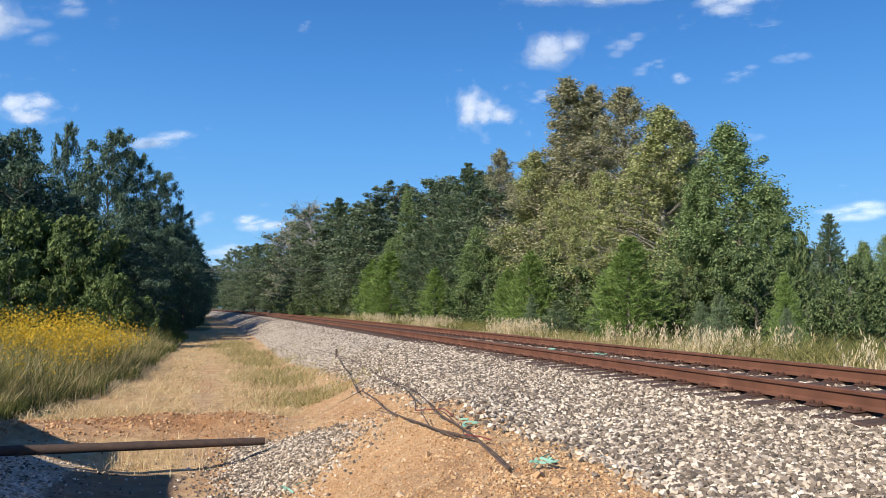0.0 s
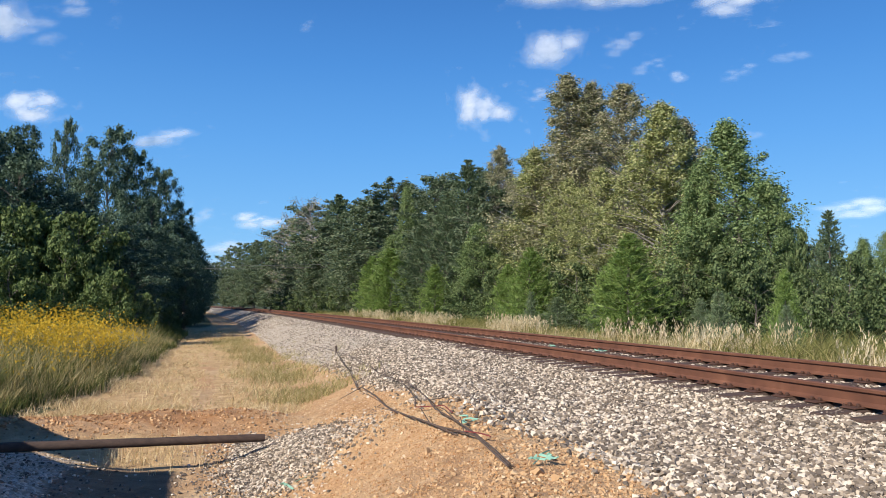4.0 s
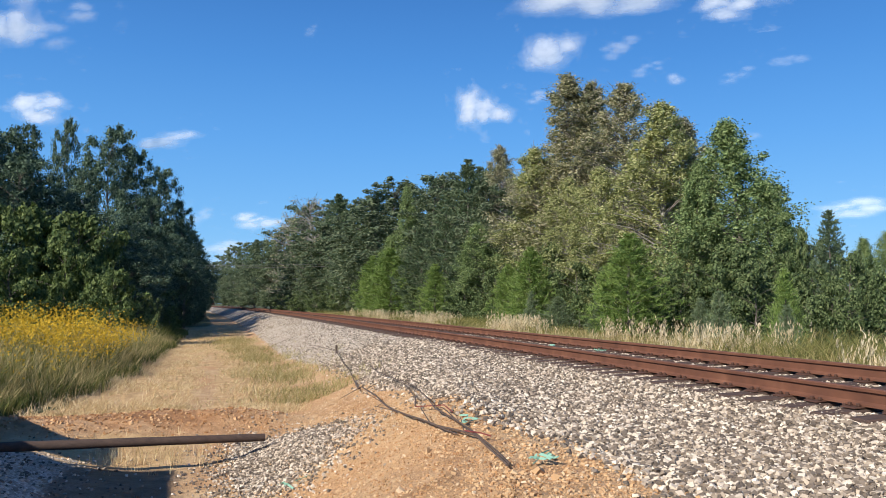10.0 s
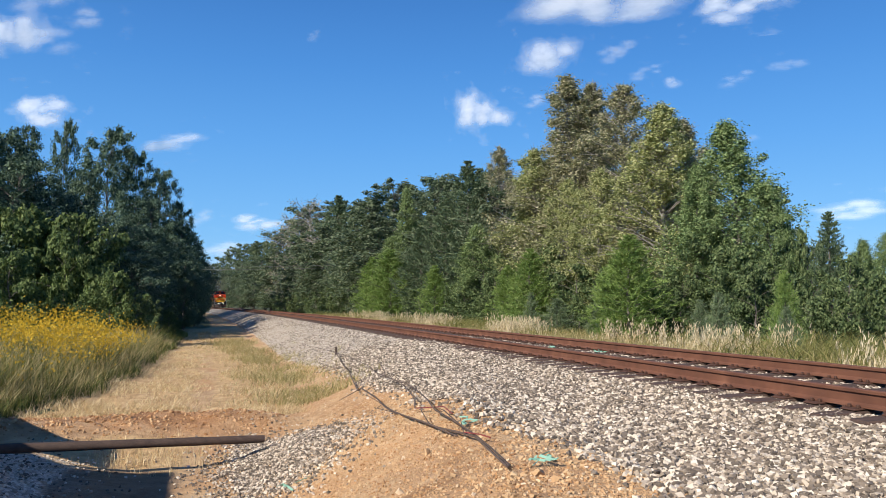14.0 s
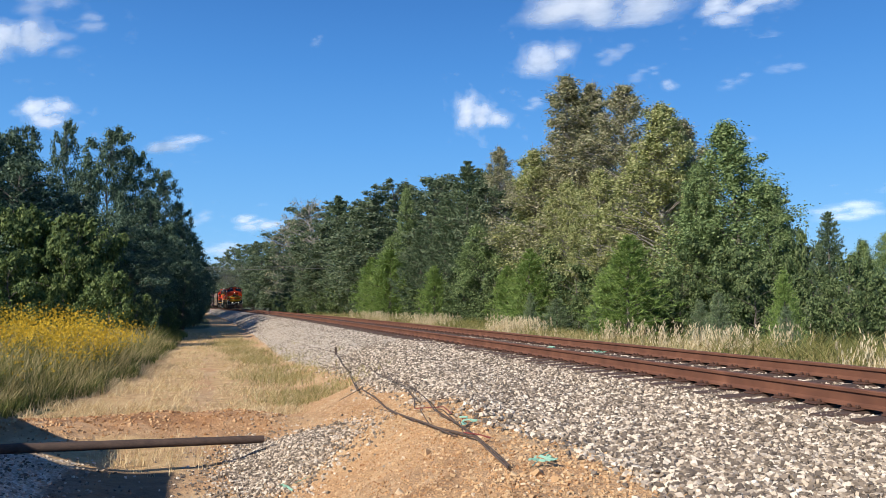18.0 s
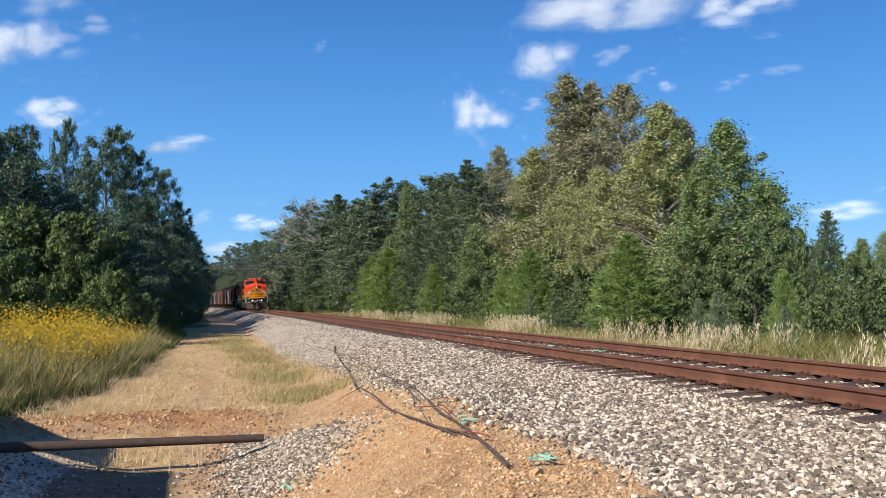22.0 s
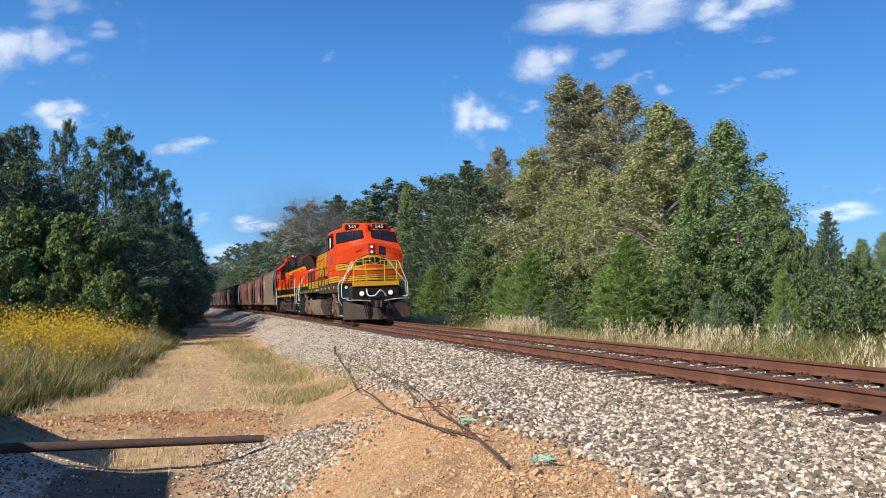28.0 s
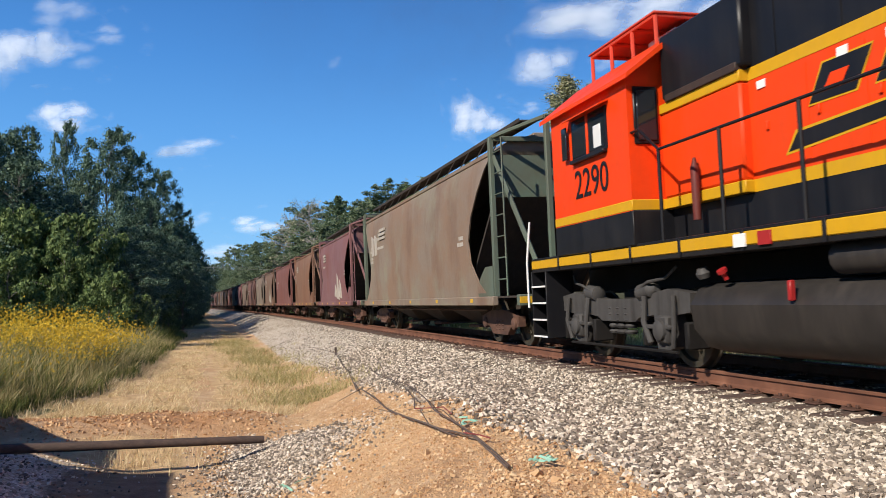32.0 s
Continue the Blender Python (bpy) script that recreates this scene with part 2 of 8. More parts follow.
def faded_paint(name, c, pale):
    """Old coat: soft chalky blooms where it has faded, thin dark runs, a little soot."""
    g = Nodes(name)
    bloom = g.ramp(g.noise(1.1, 3, 0.5), [(0.56, (0, 0, 0)), (0.70, (0.55, 0.55, 0.55))])
    run = g.ramp(g.noise(2.6, 5, 0.65, stretch=(3.5, 3.5, 0.3)), [(0.56, (0, 0, 0)), (0.74, (0.40, 0.40, 0.40))])
    col = g.mix(g.noise(7, 3), scaled(c, 0.88), scaled(c, 1.08))
    col = g.mix(bloom, col, pale)
    col = g.mix(run, col, (0.26, 0.045, 0.020))
    g.bump(g.noise(26, 3), 0.14, 0.004)
    g.b.inputs["Specular IOR Level"].default_value = 0.20
    return g.set(col, 0.52)


def leafy(name, c1, c2, c3, trans=0.35):
    """Leaves: each with its own tint, some light passing through."""
    g = Nodes(name)
    geo = g.t.nodes.new("ShaderNodeNewGeometry")
    patch = g.noise(0.35, 2)
    col = g.ramp(g.math("ADD", g.math("MULTIPLY", geo.outputs["Random Per Island"], 0.75), g.math("MULTIPLY", patch, 0.4)),
                 [(0.15, c1), (0.5, c2), (0.9, c3)])
    g.set(col, 0.62)
    g.b.inputs["Specular IOR Level"].default_value = 0.18
    tr = g.n("ShaderNodeBsdfTranslucent")
    g.link(g.mix(0.5, col, (0.75, 0.85, 0.25), "MULTIPLY"), tr.inputs[0])
    mx = g.n("ShaderNodeMixShader", Fac=trans)
    g.link(g.b.outputs[0], mx.inputs[1])
    g.link(tr.outputs[0], mx.inputs[2])
    g.link(mx.outputs[0], g.out.inputs[0])
    return g.m


BALLAST_TONES = [(0.0, (0.052, 0.040, 0.031)), (0.26, (0.12, 0.093, 0.070)), (0.46, (0.245, 0.192, 0.142)), (0.64, (0.43, 0.347, 0.262)), (0.83, (0.68, 0.570, 0.445)), (1.0, (0.86, 0.765, 0.63))]
CLAY_TONES = [(0.0, (0.33, 0.190, 0.090)), (0.25, (0.44, 0.265, 0.130)), (0.5, (0.52, 0.335, 0.175)), (0.75, (0.57, 0.390, 0.220)), (0.93, (0.62, 0.455, 0.285)), (1.0, (0.70, 0.57, 0.41))]


def stone_mat(name, per_island, tones=BALLAST_TONES):
    g = Nodes(name)
    if per_island:
        r = g.t.nodes.new("ShaderNodeNewGeometry").outputs["Random Per Island"]
    else:
        r = g.t.nodes.new("ShaderNodeObjectInfo").outputs["Random"]
    col = g.ramp(r, tones)
    col = g.mix(g.math("MULTIPLY", g.noise(22, 4), 0.45), col, tones[2][1])
    g.bump(g.noise(60, 4), 0.5, 0.006)
    return g.set(col, 0.85)


def rust_mat(name, dark=False):
    g = Nodes(name)
    n1, n2 = g.noise(3.0, 5), g.noise(24, 4)
    if dark:
        col = g.ramp(n1, [(0.3, (0.06, 0.030, 0.02)), (0.55, (0.105, 0.050, 0.032)), (0.75, (0.16, 0.08, 0.05))])
    else:
        col = g.ramp(n1, [(0.3, (0.130, 0.052, 0.029)), (0.55, (0.195, 0.080, 0.044)), (0.75, (0.27, 0.122, 0.070))])
    col = g.mix(g.math("MULTIPLY", n2, 0.5), col, (0.075, 0.032, 0.022))
    g.bump(n2, 0.4, 0.004)
    return g.set(col, 0.75, 0.15)


def ground_mat():
    g = Nodes("soil")
    n1, n2, n3 = g.noise(0.5, 5, 0.6), g.noise(3.0, 6, 0.65), g.noise(34, 4, 0.7)
    clay = g.ramp(n2, [(0.28, (0.33, 0.175, 0.07)), (0.45, (0.52, 0.325, 0.155)), (0.58, (0.62, 0.42, 0.225)), (0.74, (0.72, 0.54, 0.33))])
    clay = g.mix(g.ramp(n1, [(0.45, (0, 0, 0)), (0.60, (0.8, 0.8, 0.8))]), clay, (0.48, 0.235, 0.085))
    clay = g.mix(g.math("MULTIPLY", n3, 0.5), clay, (0.58, 0.42, 0.26))
    dry = g.ramp(n2, [(0.3, (0.40, 0.235, 0.095)), (0.55, (0.60, 0.395, 0.190)), (0.75, (0.74, 0.545, 0.310))])
    green = g.ramp(n2, [(0.3, (0.05, 0.065, 0.02)), (0.6, (0.10, 0.11, 0.04)), (0.8, (0.20, 0.18, 0.08))])
    vor = g.n("ShaderNodeTexVoronoi", Scale=30.0)
    g.link(g.coord(), vor.inputs["Vector"])
    grav = g.ramp(vor.outputs["Color"], [(0.1, (0.28, 0.225, 0.170)), (0.4, (0.50, 0.415, 0.320)), (0.7, (0.72, 0.615, 0.490)), (0.95, (0.86, 0.775, 0.65))])
    grav = g.mix(g.ramp(vor.outputs["Distance"], [(0.3, (0, 0, 0)), (0.8, (0.4, 0.4, 0.4))]), grav, (0.18, 0.14, 0.105))
    nz = g.math("MULTIPLY", g.math("SUBTRACT", n2, 0.5), 0.9)

    def mask(key):
        return g.ramp(g.math("ADD", g.attr(key), nz), [(0.40, (0, 0, 0)), (0.60, (1, 1, 1))])
    clay = g.mix(g.math("MULTIPLY", g.attr("dug"), 0.85), clay, g.ramp(n2, [(0.35, (0.20, 0.085, 0.030)), (0.55, (0.37, 0.18, 0.075)), (0.7, (0.52, 0.31, 0.155))]))
    col = g.mix(mask("dry"), clay, dry)
    col = g.mix(mask("green"), col, green)
    col = g.mix(mask("gravel"), col, grav)
    # dark brown ditch floor: moist soil, with deeper shade painted in
    col = g.mix(g.math("MULTIPLY", mask("damp_shade"), 0.75), col, g.ramp(n2, [(0.35, (0.10, 0.060, 0.034)), (0.7, (0.22, 0.140, 0.082))]))
    h = g.math("ADD", g.math("MULTIPLY", n3, 0.6), g.math("MULTIPLY", g.attr("gravel"), g.math("SUBTRACT", 1.0, vor.outputs["Distance"])))
    lumps = g.noise(7.0, 5, 0.7)
    g.bump(g.math("ADD", h, g.math("MULTIPLY", lumps, 1.6)), 0.9, 0.05)
    return g.set(col, 0.92)


def wood_mat(name, a, b, scale=3.0, stretch=(9, 9, 1)):
    g = Nodes(name)
    n1 = g.noise(scale, 6, 0.65, stretch=stretch)
    n2 = g.noise(scale * 9, 4, 0.6, stretch=stretch)
    col = g.mix(g.math("MULTIPLY", n2, 0.6), g.ramp(n1, [(0.3, a), (0.7, b)]), scaled(a, 0.5))
    g.bump(n2, 0.6, 0.006)
    return g.set(col, 0.85)


def glow(name, c, strength):
    g = Nodes(name)
    g.set(c, 0.3)
    g.b.inputs["Emission Color"].default_value = (*c, 1)
    g.b.inputs["Emission Strength"].default_value = strength
    return g.m


SOIL = ground_mat()
STONE, STONE_ONE = stone_mat("ballast stone", True), stone_mat("loose stone", False, CLAY_TONES)
CLAY_STONE = stone_mat("clay-coloured stone", True, CLAY_TONES)
RUST, RUST_DARK = rust_mat("rail rust"), rust_mat("plate rust", True)
TIE_WOOD = wood_mat("tie wood", (0.050, 0.030, 0.022), (0.135, 0.080, 0.058), 2.0, (1, 8, 8))
POLE_WOOD = wood_mat("creosoted pole", (0.045, 0.028, 0.022), (0.12, 0.075, 0.055), 2.0, (1, 9, 9))
BARK = wood_mat("bark", (0.10, 0.085, 0.07), (0.24, 0.21, 0.18), 2.0, (5, 5, 1))
BARK_PALE = wood_mat("pale bark", (0.24, 0.215, 0.19), (0.42, 0.39, 0.35), 2.0, (5, 5, 1))
TWIG = wood_mat("twig bark", (0.07, 0.045, 0.035), (0.17, 0.115, 0.085), 6.0, (2, 2, 2))
LEAF_GREEN = leafy("green leaves", (0.044, 0.076, 0.029), (0.155, 0.225, 0.086), (0.33, 0.41, 0.180), 0.3)
LEAF_BUSH = leafy("thicket leaves", (0.028, 0.050, 0.020), (0.095, 0.140, 0.056), (0.215, 0.265, 0.115), 0.3)
NEEDLE_SAPLING = leafy("sapling needles", (0.085, 0.125, 0.066), (0.165, 0.225, 0.120), (0.29, 0.35, 0.21), 0.3)
LEAF_GOLD = leafy("turning leaves", (0.108, 0.134, 0.048), (0.305, 0.335, 0.132), (0.55, 0.54, 0.28))
LEAF_OLIVE = leafy("olive leaves", (0.102, 0.115, 0.058), (0.28, 0.284, 0.158), (0.55, 0.50, 0.345))
LEAF_WOODS = leafy("wood edge leaves", (0.046, 0.076, 0.046), (0.125, 0.170, 0.100), (0.235, 0.272, 0.170))
LEAF_DARK = leafy("dark leaves", (0.016, 0.034, 0.022), (0.062, 0.108, 0.071), (0.185, 0.250, 0.168), 0.25)
LEAF_VINE = leafy("vine leaves", (0.036, 0.066, 0.024), (0.105, 0.155, 0.054), (0.235, 0.290, 0.105))
NEEDLE = leafy("pine needles", (0.028, 0.055, 0.032), (0.105, 0.160, 0.088), (0.23, 0.28, 0.16), 0.25)
NEEDLE_YOUNG = leafy("young needles", (0.090, 0.160, 0.040), (0.195, 0.290, 0.075), (0.33, 0.43, 0.14), 0.3)
GRASS_DRY = leafy("dry grass", (0.33, 0.215, 0.105), (0.60, 0.445, 0.250), (0.84, 0.69, 0.45), 0.3)
GRASS_TAN = leafy("tan grass", (0.20, 0.165, 0.068), (0.40, 0.325, 0.15), (0.65, 0.53, 0.30), 0.35)
GRASS_GREEN = leafy("green grass", (0.10, 0.112, 0.034), (0.20, 0.205, 0.065), (0.37, 0.325, 0.13), 0.4)
PETAL = leafy("yellow petals", (0.52, 0.30, 0.018), (0.66, 0.42, 0.03), (0.78, 0.54, 0.07), 0.35)
PLUME = leafy("grass plumes", (0.50, 0.39, 0.24), (0.66, 0.54, 0.36), (0.80, 0.69, 0.50), 0.4)
WEED = leafy("field weeds", (0.052, 0.074, 0.022), (0.125, 0.150, 0.045), (0.30, 0.275, 0.095), 0.4)
GRASS_OLIVE = leafy("olive grass", (0.175, 0.150, 0.058), (0.34, 0.290, 0.122), (0.56, 0.465, 0.245), 0.35)

# ---- ground: one sheet to the horizon ----
def spread(fine_a, fine_b, step, lo, hi, grow=1.22):
    mid = list(np.arange(fine_a, fine_b, step))
    up, d = [], step
    x = fine_b
    while x < hi:
        up.append(x)
        d *= grow
        x += d
    dn, d, x = [], step, fine_a
    while x > lo:
        d *= grow
        x -= d
        dn.append(x)
    return np.array(dn[::-1] + mid + up + [hi + 1])


def build_ground():
    S = spread(3.0, 26.0, 0.14, -500, 2600, 1.16)
    W = spread(-12.5, 3.2, 0.14, -900, 1400, 1.2)
    s, w = np.meshgrid(S, W, indexing="ij")
    z = ground_z(s, w)
    x, y = at_np(s, w)
    n1 = fbm(s, w, 0.8, 3.0)
    # gravel: the bed, its slope, the spill by the pole and the bank beyond the ditch
    gravel = smooth(-0.35, 0.35, w - gravel_edge(s)) * smooth(3.6, 3.0, w)
    spill = np.exp(-(((s - 11.3) / 2.0) ** 4) - (((w + 6.0) / 0.62) ** 4))
    bank = np.exp(-(((s - 9.4) / 3.0) ** 4) - (((w + 10.5) / 2.3) ** 4))
    gravel = np.clip(gravel + 0.95 * spill + bank, 0, 1)
    dry = smooth(15.4, 16.6, s + 0.6 * n1) * smooth(-4.4, -5.6, w)
    dry = np.maximum(dry, 0.75 * smooth(3.2, 4.2, w))
    dry = dry * (1 - 0.75 * np.exp(-(((w + 7.2 + 0.25 * n1) / 0.42) ** 2)) * smooth(60, 20, s))
    dry = np.maximum(dry, 0.9 * np.exp(-(((s - 12.2) / 1.7) ** 4) - (((w + 8.1) / 1.0) ** 4)))
    green = smooth(-9.6, -10.6, w + 0.5 * n1) * smooth(14.0, 16.0, s) + smooth(5.5, 7.5, w) + smooth(60, 90, s) * smooth(-6, -8, w)
    green = np.clip(green + smooth(-14, -18, w), 0, 1)
    dug = np.exp(-(((s - 14.6) / 0.9) ** 2)) * smooth(-5.4, -7.0, w) + 0.7 * np.exp(-(((s - 13.5) / 2.2) ** 2) - (((w + 4.6) / 0.5) ** 2)) + 0.6 * np.exp(-(((s - 5.6) / 1.6) ** 2) - (((w + 5.2) / 0.6) ** 2))
    dug = np.clip(dug, 0, 1)
    # ditch bottom, where moist soil and painted shade darken the ground
    damp_shade = np.exp(-(((s - 10.2) / 1.3) ** 4) - (((w + 7.9) / 0.75) ** 4))
    n, m = s.shape
    i = np.arange(n * m).reshape(n, m)
    f = np.stack([i[:-1, :-1], i[1:, :-1], i[1:, 1:], i[:-1, 1:]], -1).reshape(-1, 4)[:, ::-1]
    me = mesh_np("ground", np.stack([x, y, z], -1).reshape(-1, 3), f, SOIL,
                 {"gravel": gravel.ravel(), "dry": dry.ravel(), "green": green.ravel(), "dug": dug.ravel(), "damp_shade": damp_shade.ravel()}, True)
    tagged(new("ground", me), "orange clay ground with dry grass and gravel", "ground", kind="structure")


build_ground()

# ---- rails and ties ----
GAUGE = 1.51
RAIL = [(-0.07, -0.171), (0.07, -0.171), (0.07, -0.160), (0.020, -0.145), (0.009, -0.135), (0.009, -0.045),
        (0.034, -0.036), (0.036, -0.008), (0.026, 0.0), (-0.026, 0.0), (-0.036, -0.008), (-0.034, -0.036),
        (-0.009, -0.045), (-0.009, -0.135), (-0.020, -0.145), (-0.07, -0.160)]


def build_rail(side, name):
    ss = np.concatenate([np.arange(-40, 60, 2.0), np.arange(60, 520, 10.0)])
    v, f, k = [], [], len(RAIL)
    for s in ss:
        m = on_track(s, side * GAUGE / 2)
        v += [tuple(m @ Vector((a, 0, b))) for a, b in RAIL]
    for i in range(len(ss) - 1):
        f += [(i * k + j, i * k + (j + 1) % k, (i + 1) * k + (j + 1) % k, (i + 1) * k + j) for j in range(k)]
    b = Mesh().add(v, f)
    thing(name, "rust-brown steel rail spiked to wooden ties", "rail", group="rails of the track", kind="structure",
          bm=b, material=RUST)


build_rail(-1, "rail")
build_rail(1, "rail")


def build_ties():
    rnd = random.Random(4)
    bed = thing("railroad_track", "weathered dark wooden ties with rusty plates in ballast", "railroad track", kind="structure")
    shapes = []
    for i in range(6):
        b = Mesh()
        L = 1.30 + rnd.uniform(-0.03, 0.03)
        b.box(-L, L, -0.115 + rnd.uniform(-0.01, 0.01), 0.115, -0.178, 0.0, 0.014)
        # split ends
        for x in (-1, 1):
            b.box(x * L * 0.99, x * (L + rnd.uniform(0.005, 0.03)), -0.10, rnd.uniform(-0.04, 0.06), -0.16, -0.012, 0.008)
        shapes.append(b.data("tie", TIE_WOOD))
    pl = Mesh()
    pl.box(-0.18, 0.18, -0.095, 0.095, 0, 0.016, 0.004)
    for x in (-0.1, 0.1):
        for y in (-0.055, 0.055):
            pl.box(x - 0.016, x + 0.016, y - 0.016, y + 0.016, 0.016, 0.05, 0.005)
    anchor = Mesh().box(-0.09, 0.09, -0.02, 0.02, -0.02, 0.012, 0.004)
    plate = pl.data("tie_plate", RUST_DARK)
    clip = anchor.data("rail_anchor", RUST_DARK)
    far_v = Mesh()
    s, i = -9.0, 0
    while s < 300:
        m = on_track(s, rnd.uniform(-0.03, 0.03), -0.192) @ pose(0, 0, 0, 0, rnd.uniform(-0.4, 0.4), rnd.uniform(-1.0, 1.0))
        if s < 78:
            t = part("tie", shapes[i % 6], TIE_WOOD, bed)
            t.matrix_world = m
            if s < 40:
                for x in (-1, 1):
                    p = part("tie_plate", plate, RUST_DARK, bed)
                    p.matrix_world = on_track(s, x * GAUGE / 2, -0.189)
                    p = part("rail_anchor", clip, RUST_DARK, bed)
                    p.matrix_world = on_track(s + 0.15, x * GAUGE / 2, -0.178)
        else:
            far_v.box(-1.3, 1.3, -0.11, 0.11, -0.17, 0, 0, m)
        s += 0.50 if s < 78 else 0.52
        s += rnd.uniform(-0.015, 0.015)
        i += 1
    rest = part("far_ties", far_v, TIE_WOOD, bed)
    tagged(rest, kind="stuff")


build_ties()


# ---- stones ----
def stone_shapes(count, rnd):
    """Broken stones: sharp-edged hulls of a few points, as unit forms."""
    out = []
    for _ in range(count):
        bm = bmesh.new()
        for i in range(8):
            c = ((i & 1) - 0.5, ((i >> 1) & 1) - 0.5, ((i >> 2) & 1) - 0.5)
            bm.verts.new((c[0] * rnd.uniform(0.35, 1.25), c[1] * rnd.uniform(0.35, 1.05), c[2] * rnd.uniform(0.25, 0.70)))
        hull = bmesh.ops.convex_hull(bm, input=bm.verts)
        bmesh.ops.delete(bm, geom=[g for g in hull["geom_interior"] if isinstance(g, bmesh.types.BMVert)], context="VERTS")
        bm.verts.index_update()
        vs = np.array([v.co[:] for v in bm.verts])
        fs = np.array([[v.index for v in f.verts] for f in bm.faces])
        bm.free()
        out.append((vs, fs))
    return out


STONES = stone_shapes(14, random.Random(8))


def rot_np(rng, n):
    q = rng.normal(size=(n, 4))
    q /= np.linalg.norm(q, axis=1)[:, None]
    a, b, c, d = q.T
    return np.stack([np.stack([1 - 2 * (c * c + d * d), 2 * (b * c - d * a), 2 * (b * d + c * a)], -1),
                     np.stack([2 * (b * c + d * a), 1 - 2 * (b * b + d * d), 2 * (c * d - b * a)], -1),
                     np.stack([2 * (b * d - c * a), 2 * (c * d + b * a), 1 - 2 * (b * b + c * c)], -1)], 1)


def lying_np(rng, n):
    """Turns of flat stones that lie on the ground, a little tilted."""
    a, t, u = rng.uniform(0, 2 * np.pi, n), rng.normal(0, 0.45, n), rng.normal(0, 0.45, n)
    z, o = np.zeros(n), np.ones(n)
    A = np.stack([np.stack([np.cos(a), -np.sin(a), z], -1), np.stack([np.sin(a), np.cos(a), z], -1), np.stack([z, z, o], -1)], 1)
    B = np.stack([np.stack([o, z, z], -1), np.stack([z, np.cos(t), -np.sin(t)], -1), np.stack([z, np.sin(t), np.cos(t)], -1)], 1)
    C = np.stack([np.stack([np.cos(u), z, np.sin(u)], -1), np.stack([z, o, z], -1), np.stack([-np.sin(u), z, np.cos(u)], -1)], 1)
    return B @ C @ A


def scatter_stones(name, s, w, size, rng, label, lift=0.25, material=STONE):
    z = ground_z(s, w)
    x, y = at_np(s, w)
    R = lying_np(rng, len(s))
    V, F, off = [], [], 0
    kind = rng.integers(0, len(STONES), len(s))
    for k, (vs, fs) in enumerate(STONES):
        ids = np.nonzero(kind == k)[0]
        if not len(ids):
            continue
        p = np.einsum("nij,vj->nvi", R[ids], vs) * size[ids][:, None, None]
        p += np.stack([x[ids], y[ids], z[ids] + lift * size[ids]], -1)[:, None, :]
        V.append(p.reshape(-1, 3))
        F.append((fs[None] + (off + np.arange(len(ids)) * len(vs))[:, None, None]).reshape(-1, 3))
        off += len(ids) * len(vs)
    ob = new(name, mesh_np(name, np.concatenate(V), np.concatenate(F), material))
    return tagged(ob, label, "gravel", kind="stuff")


def build_ballast():
    rng = np.random.default_rng(3)
    # near bed and slope
    n = 108000
    s = 2.8 + 21 * rng.random(n) ** 1.75
    w = rng.uniform(-5.4, 1.2, n)
    edge = w - gravel_edge(s) + 0.25 * fbm(s, w, 2.1, 1.0) + rng.normal(0, 0.16, n)
    keep = (edge > 0) & ~((np.abs(np.abs(w) - GAUGE / 2) < 0.10)) & (w < 1.02 * s - 5.6)
    s, w = s[keep], w[keep]
    scatter_stones("ballast", s, w, rng.uniform(0.019, 0.047, len(s)) * (1 + 0.014 * s), rng, "pale grey crushed stone ballast along the track")
    # farther slope, coarser
    n = 21000
    s = 21 + 88 * rng.random(n) ** 1.6
    w = rng.uniform(-4.7, 1.3, n)
    keep = (w > gravel_edge(s) + rng.normal(0, 0.2, n)) & ~((np.abs(np.abs(w) - GAUGE / 2) < 0.12))
    s, w = s[keep], w[keep]
    scatter_stones("far_ballast", s, w, rng.uniform(0.026, 0.054, len(s)) * (1 + 0.004 * s), rng, "pale grey crushed stone ballast farther off", 0.05)
    # spill by the pole, bank beyond the ditch, loose stones on the clay
    n = 8000
    s, w = rng.normal(10.9, 1.15, n), rng.normal(-5.90, 0.45, n)
    s2, w2 = rng.normal(9.3, 1.4, 4500), rng.normal(-10.4, 1.1, 4500)
    s, w = np.concatenate([s, s2]), np.concatenate([w, w2])
    scatter_stones("gravel_spill", s, w, rng.uniform(0.016, 0.044, len(s)), rng, "grey gravel spilled on clay by the ditch")
    n = 30000
    s = 4.2 + 13.3 * rng.random(n) ** 1.25
    w = rng.uniform(-6.9, -3.9, n)
    keep = rng.random(n) < 0.75 * smooth(-7.0, -5.4, w) + 0.35 * fbm(s, w, 1.3, 4.0)
    s, w = s[keep], w[keep]
    scatter_stones("loose_gravel", s, w, 0.007 + 0.024 * rng.random(len(s)) ** 2.2, rng, "small clay-coated stones on the bare mound", 0.2, CLAY_STONE)


build_ballast()


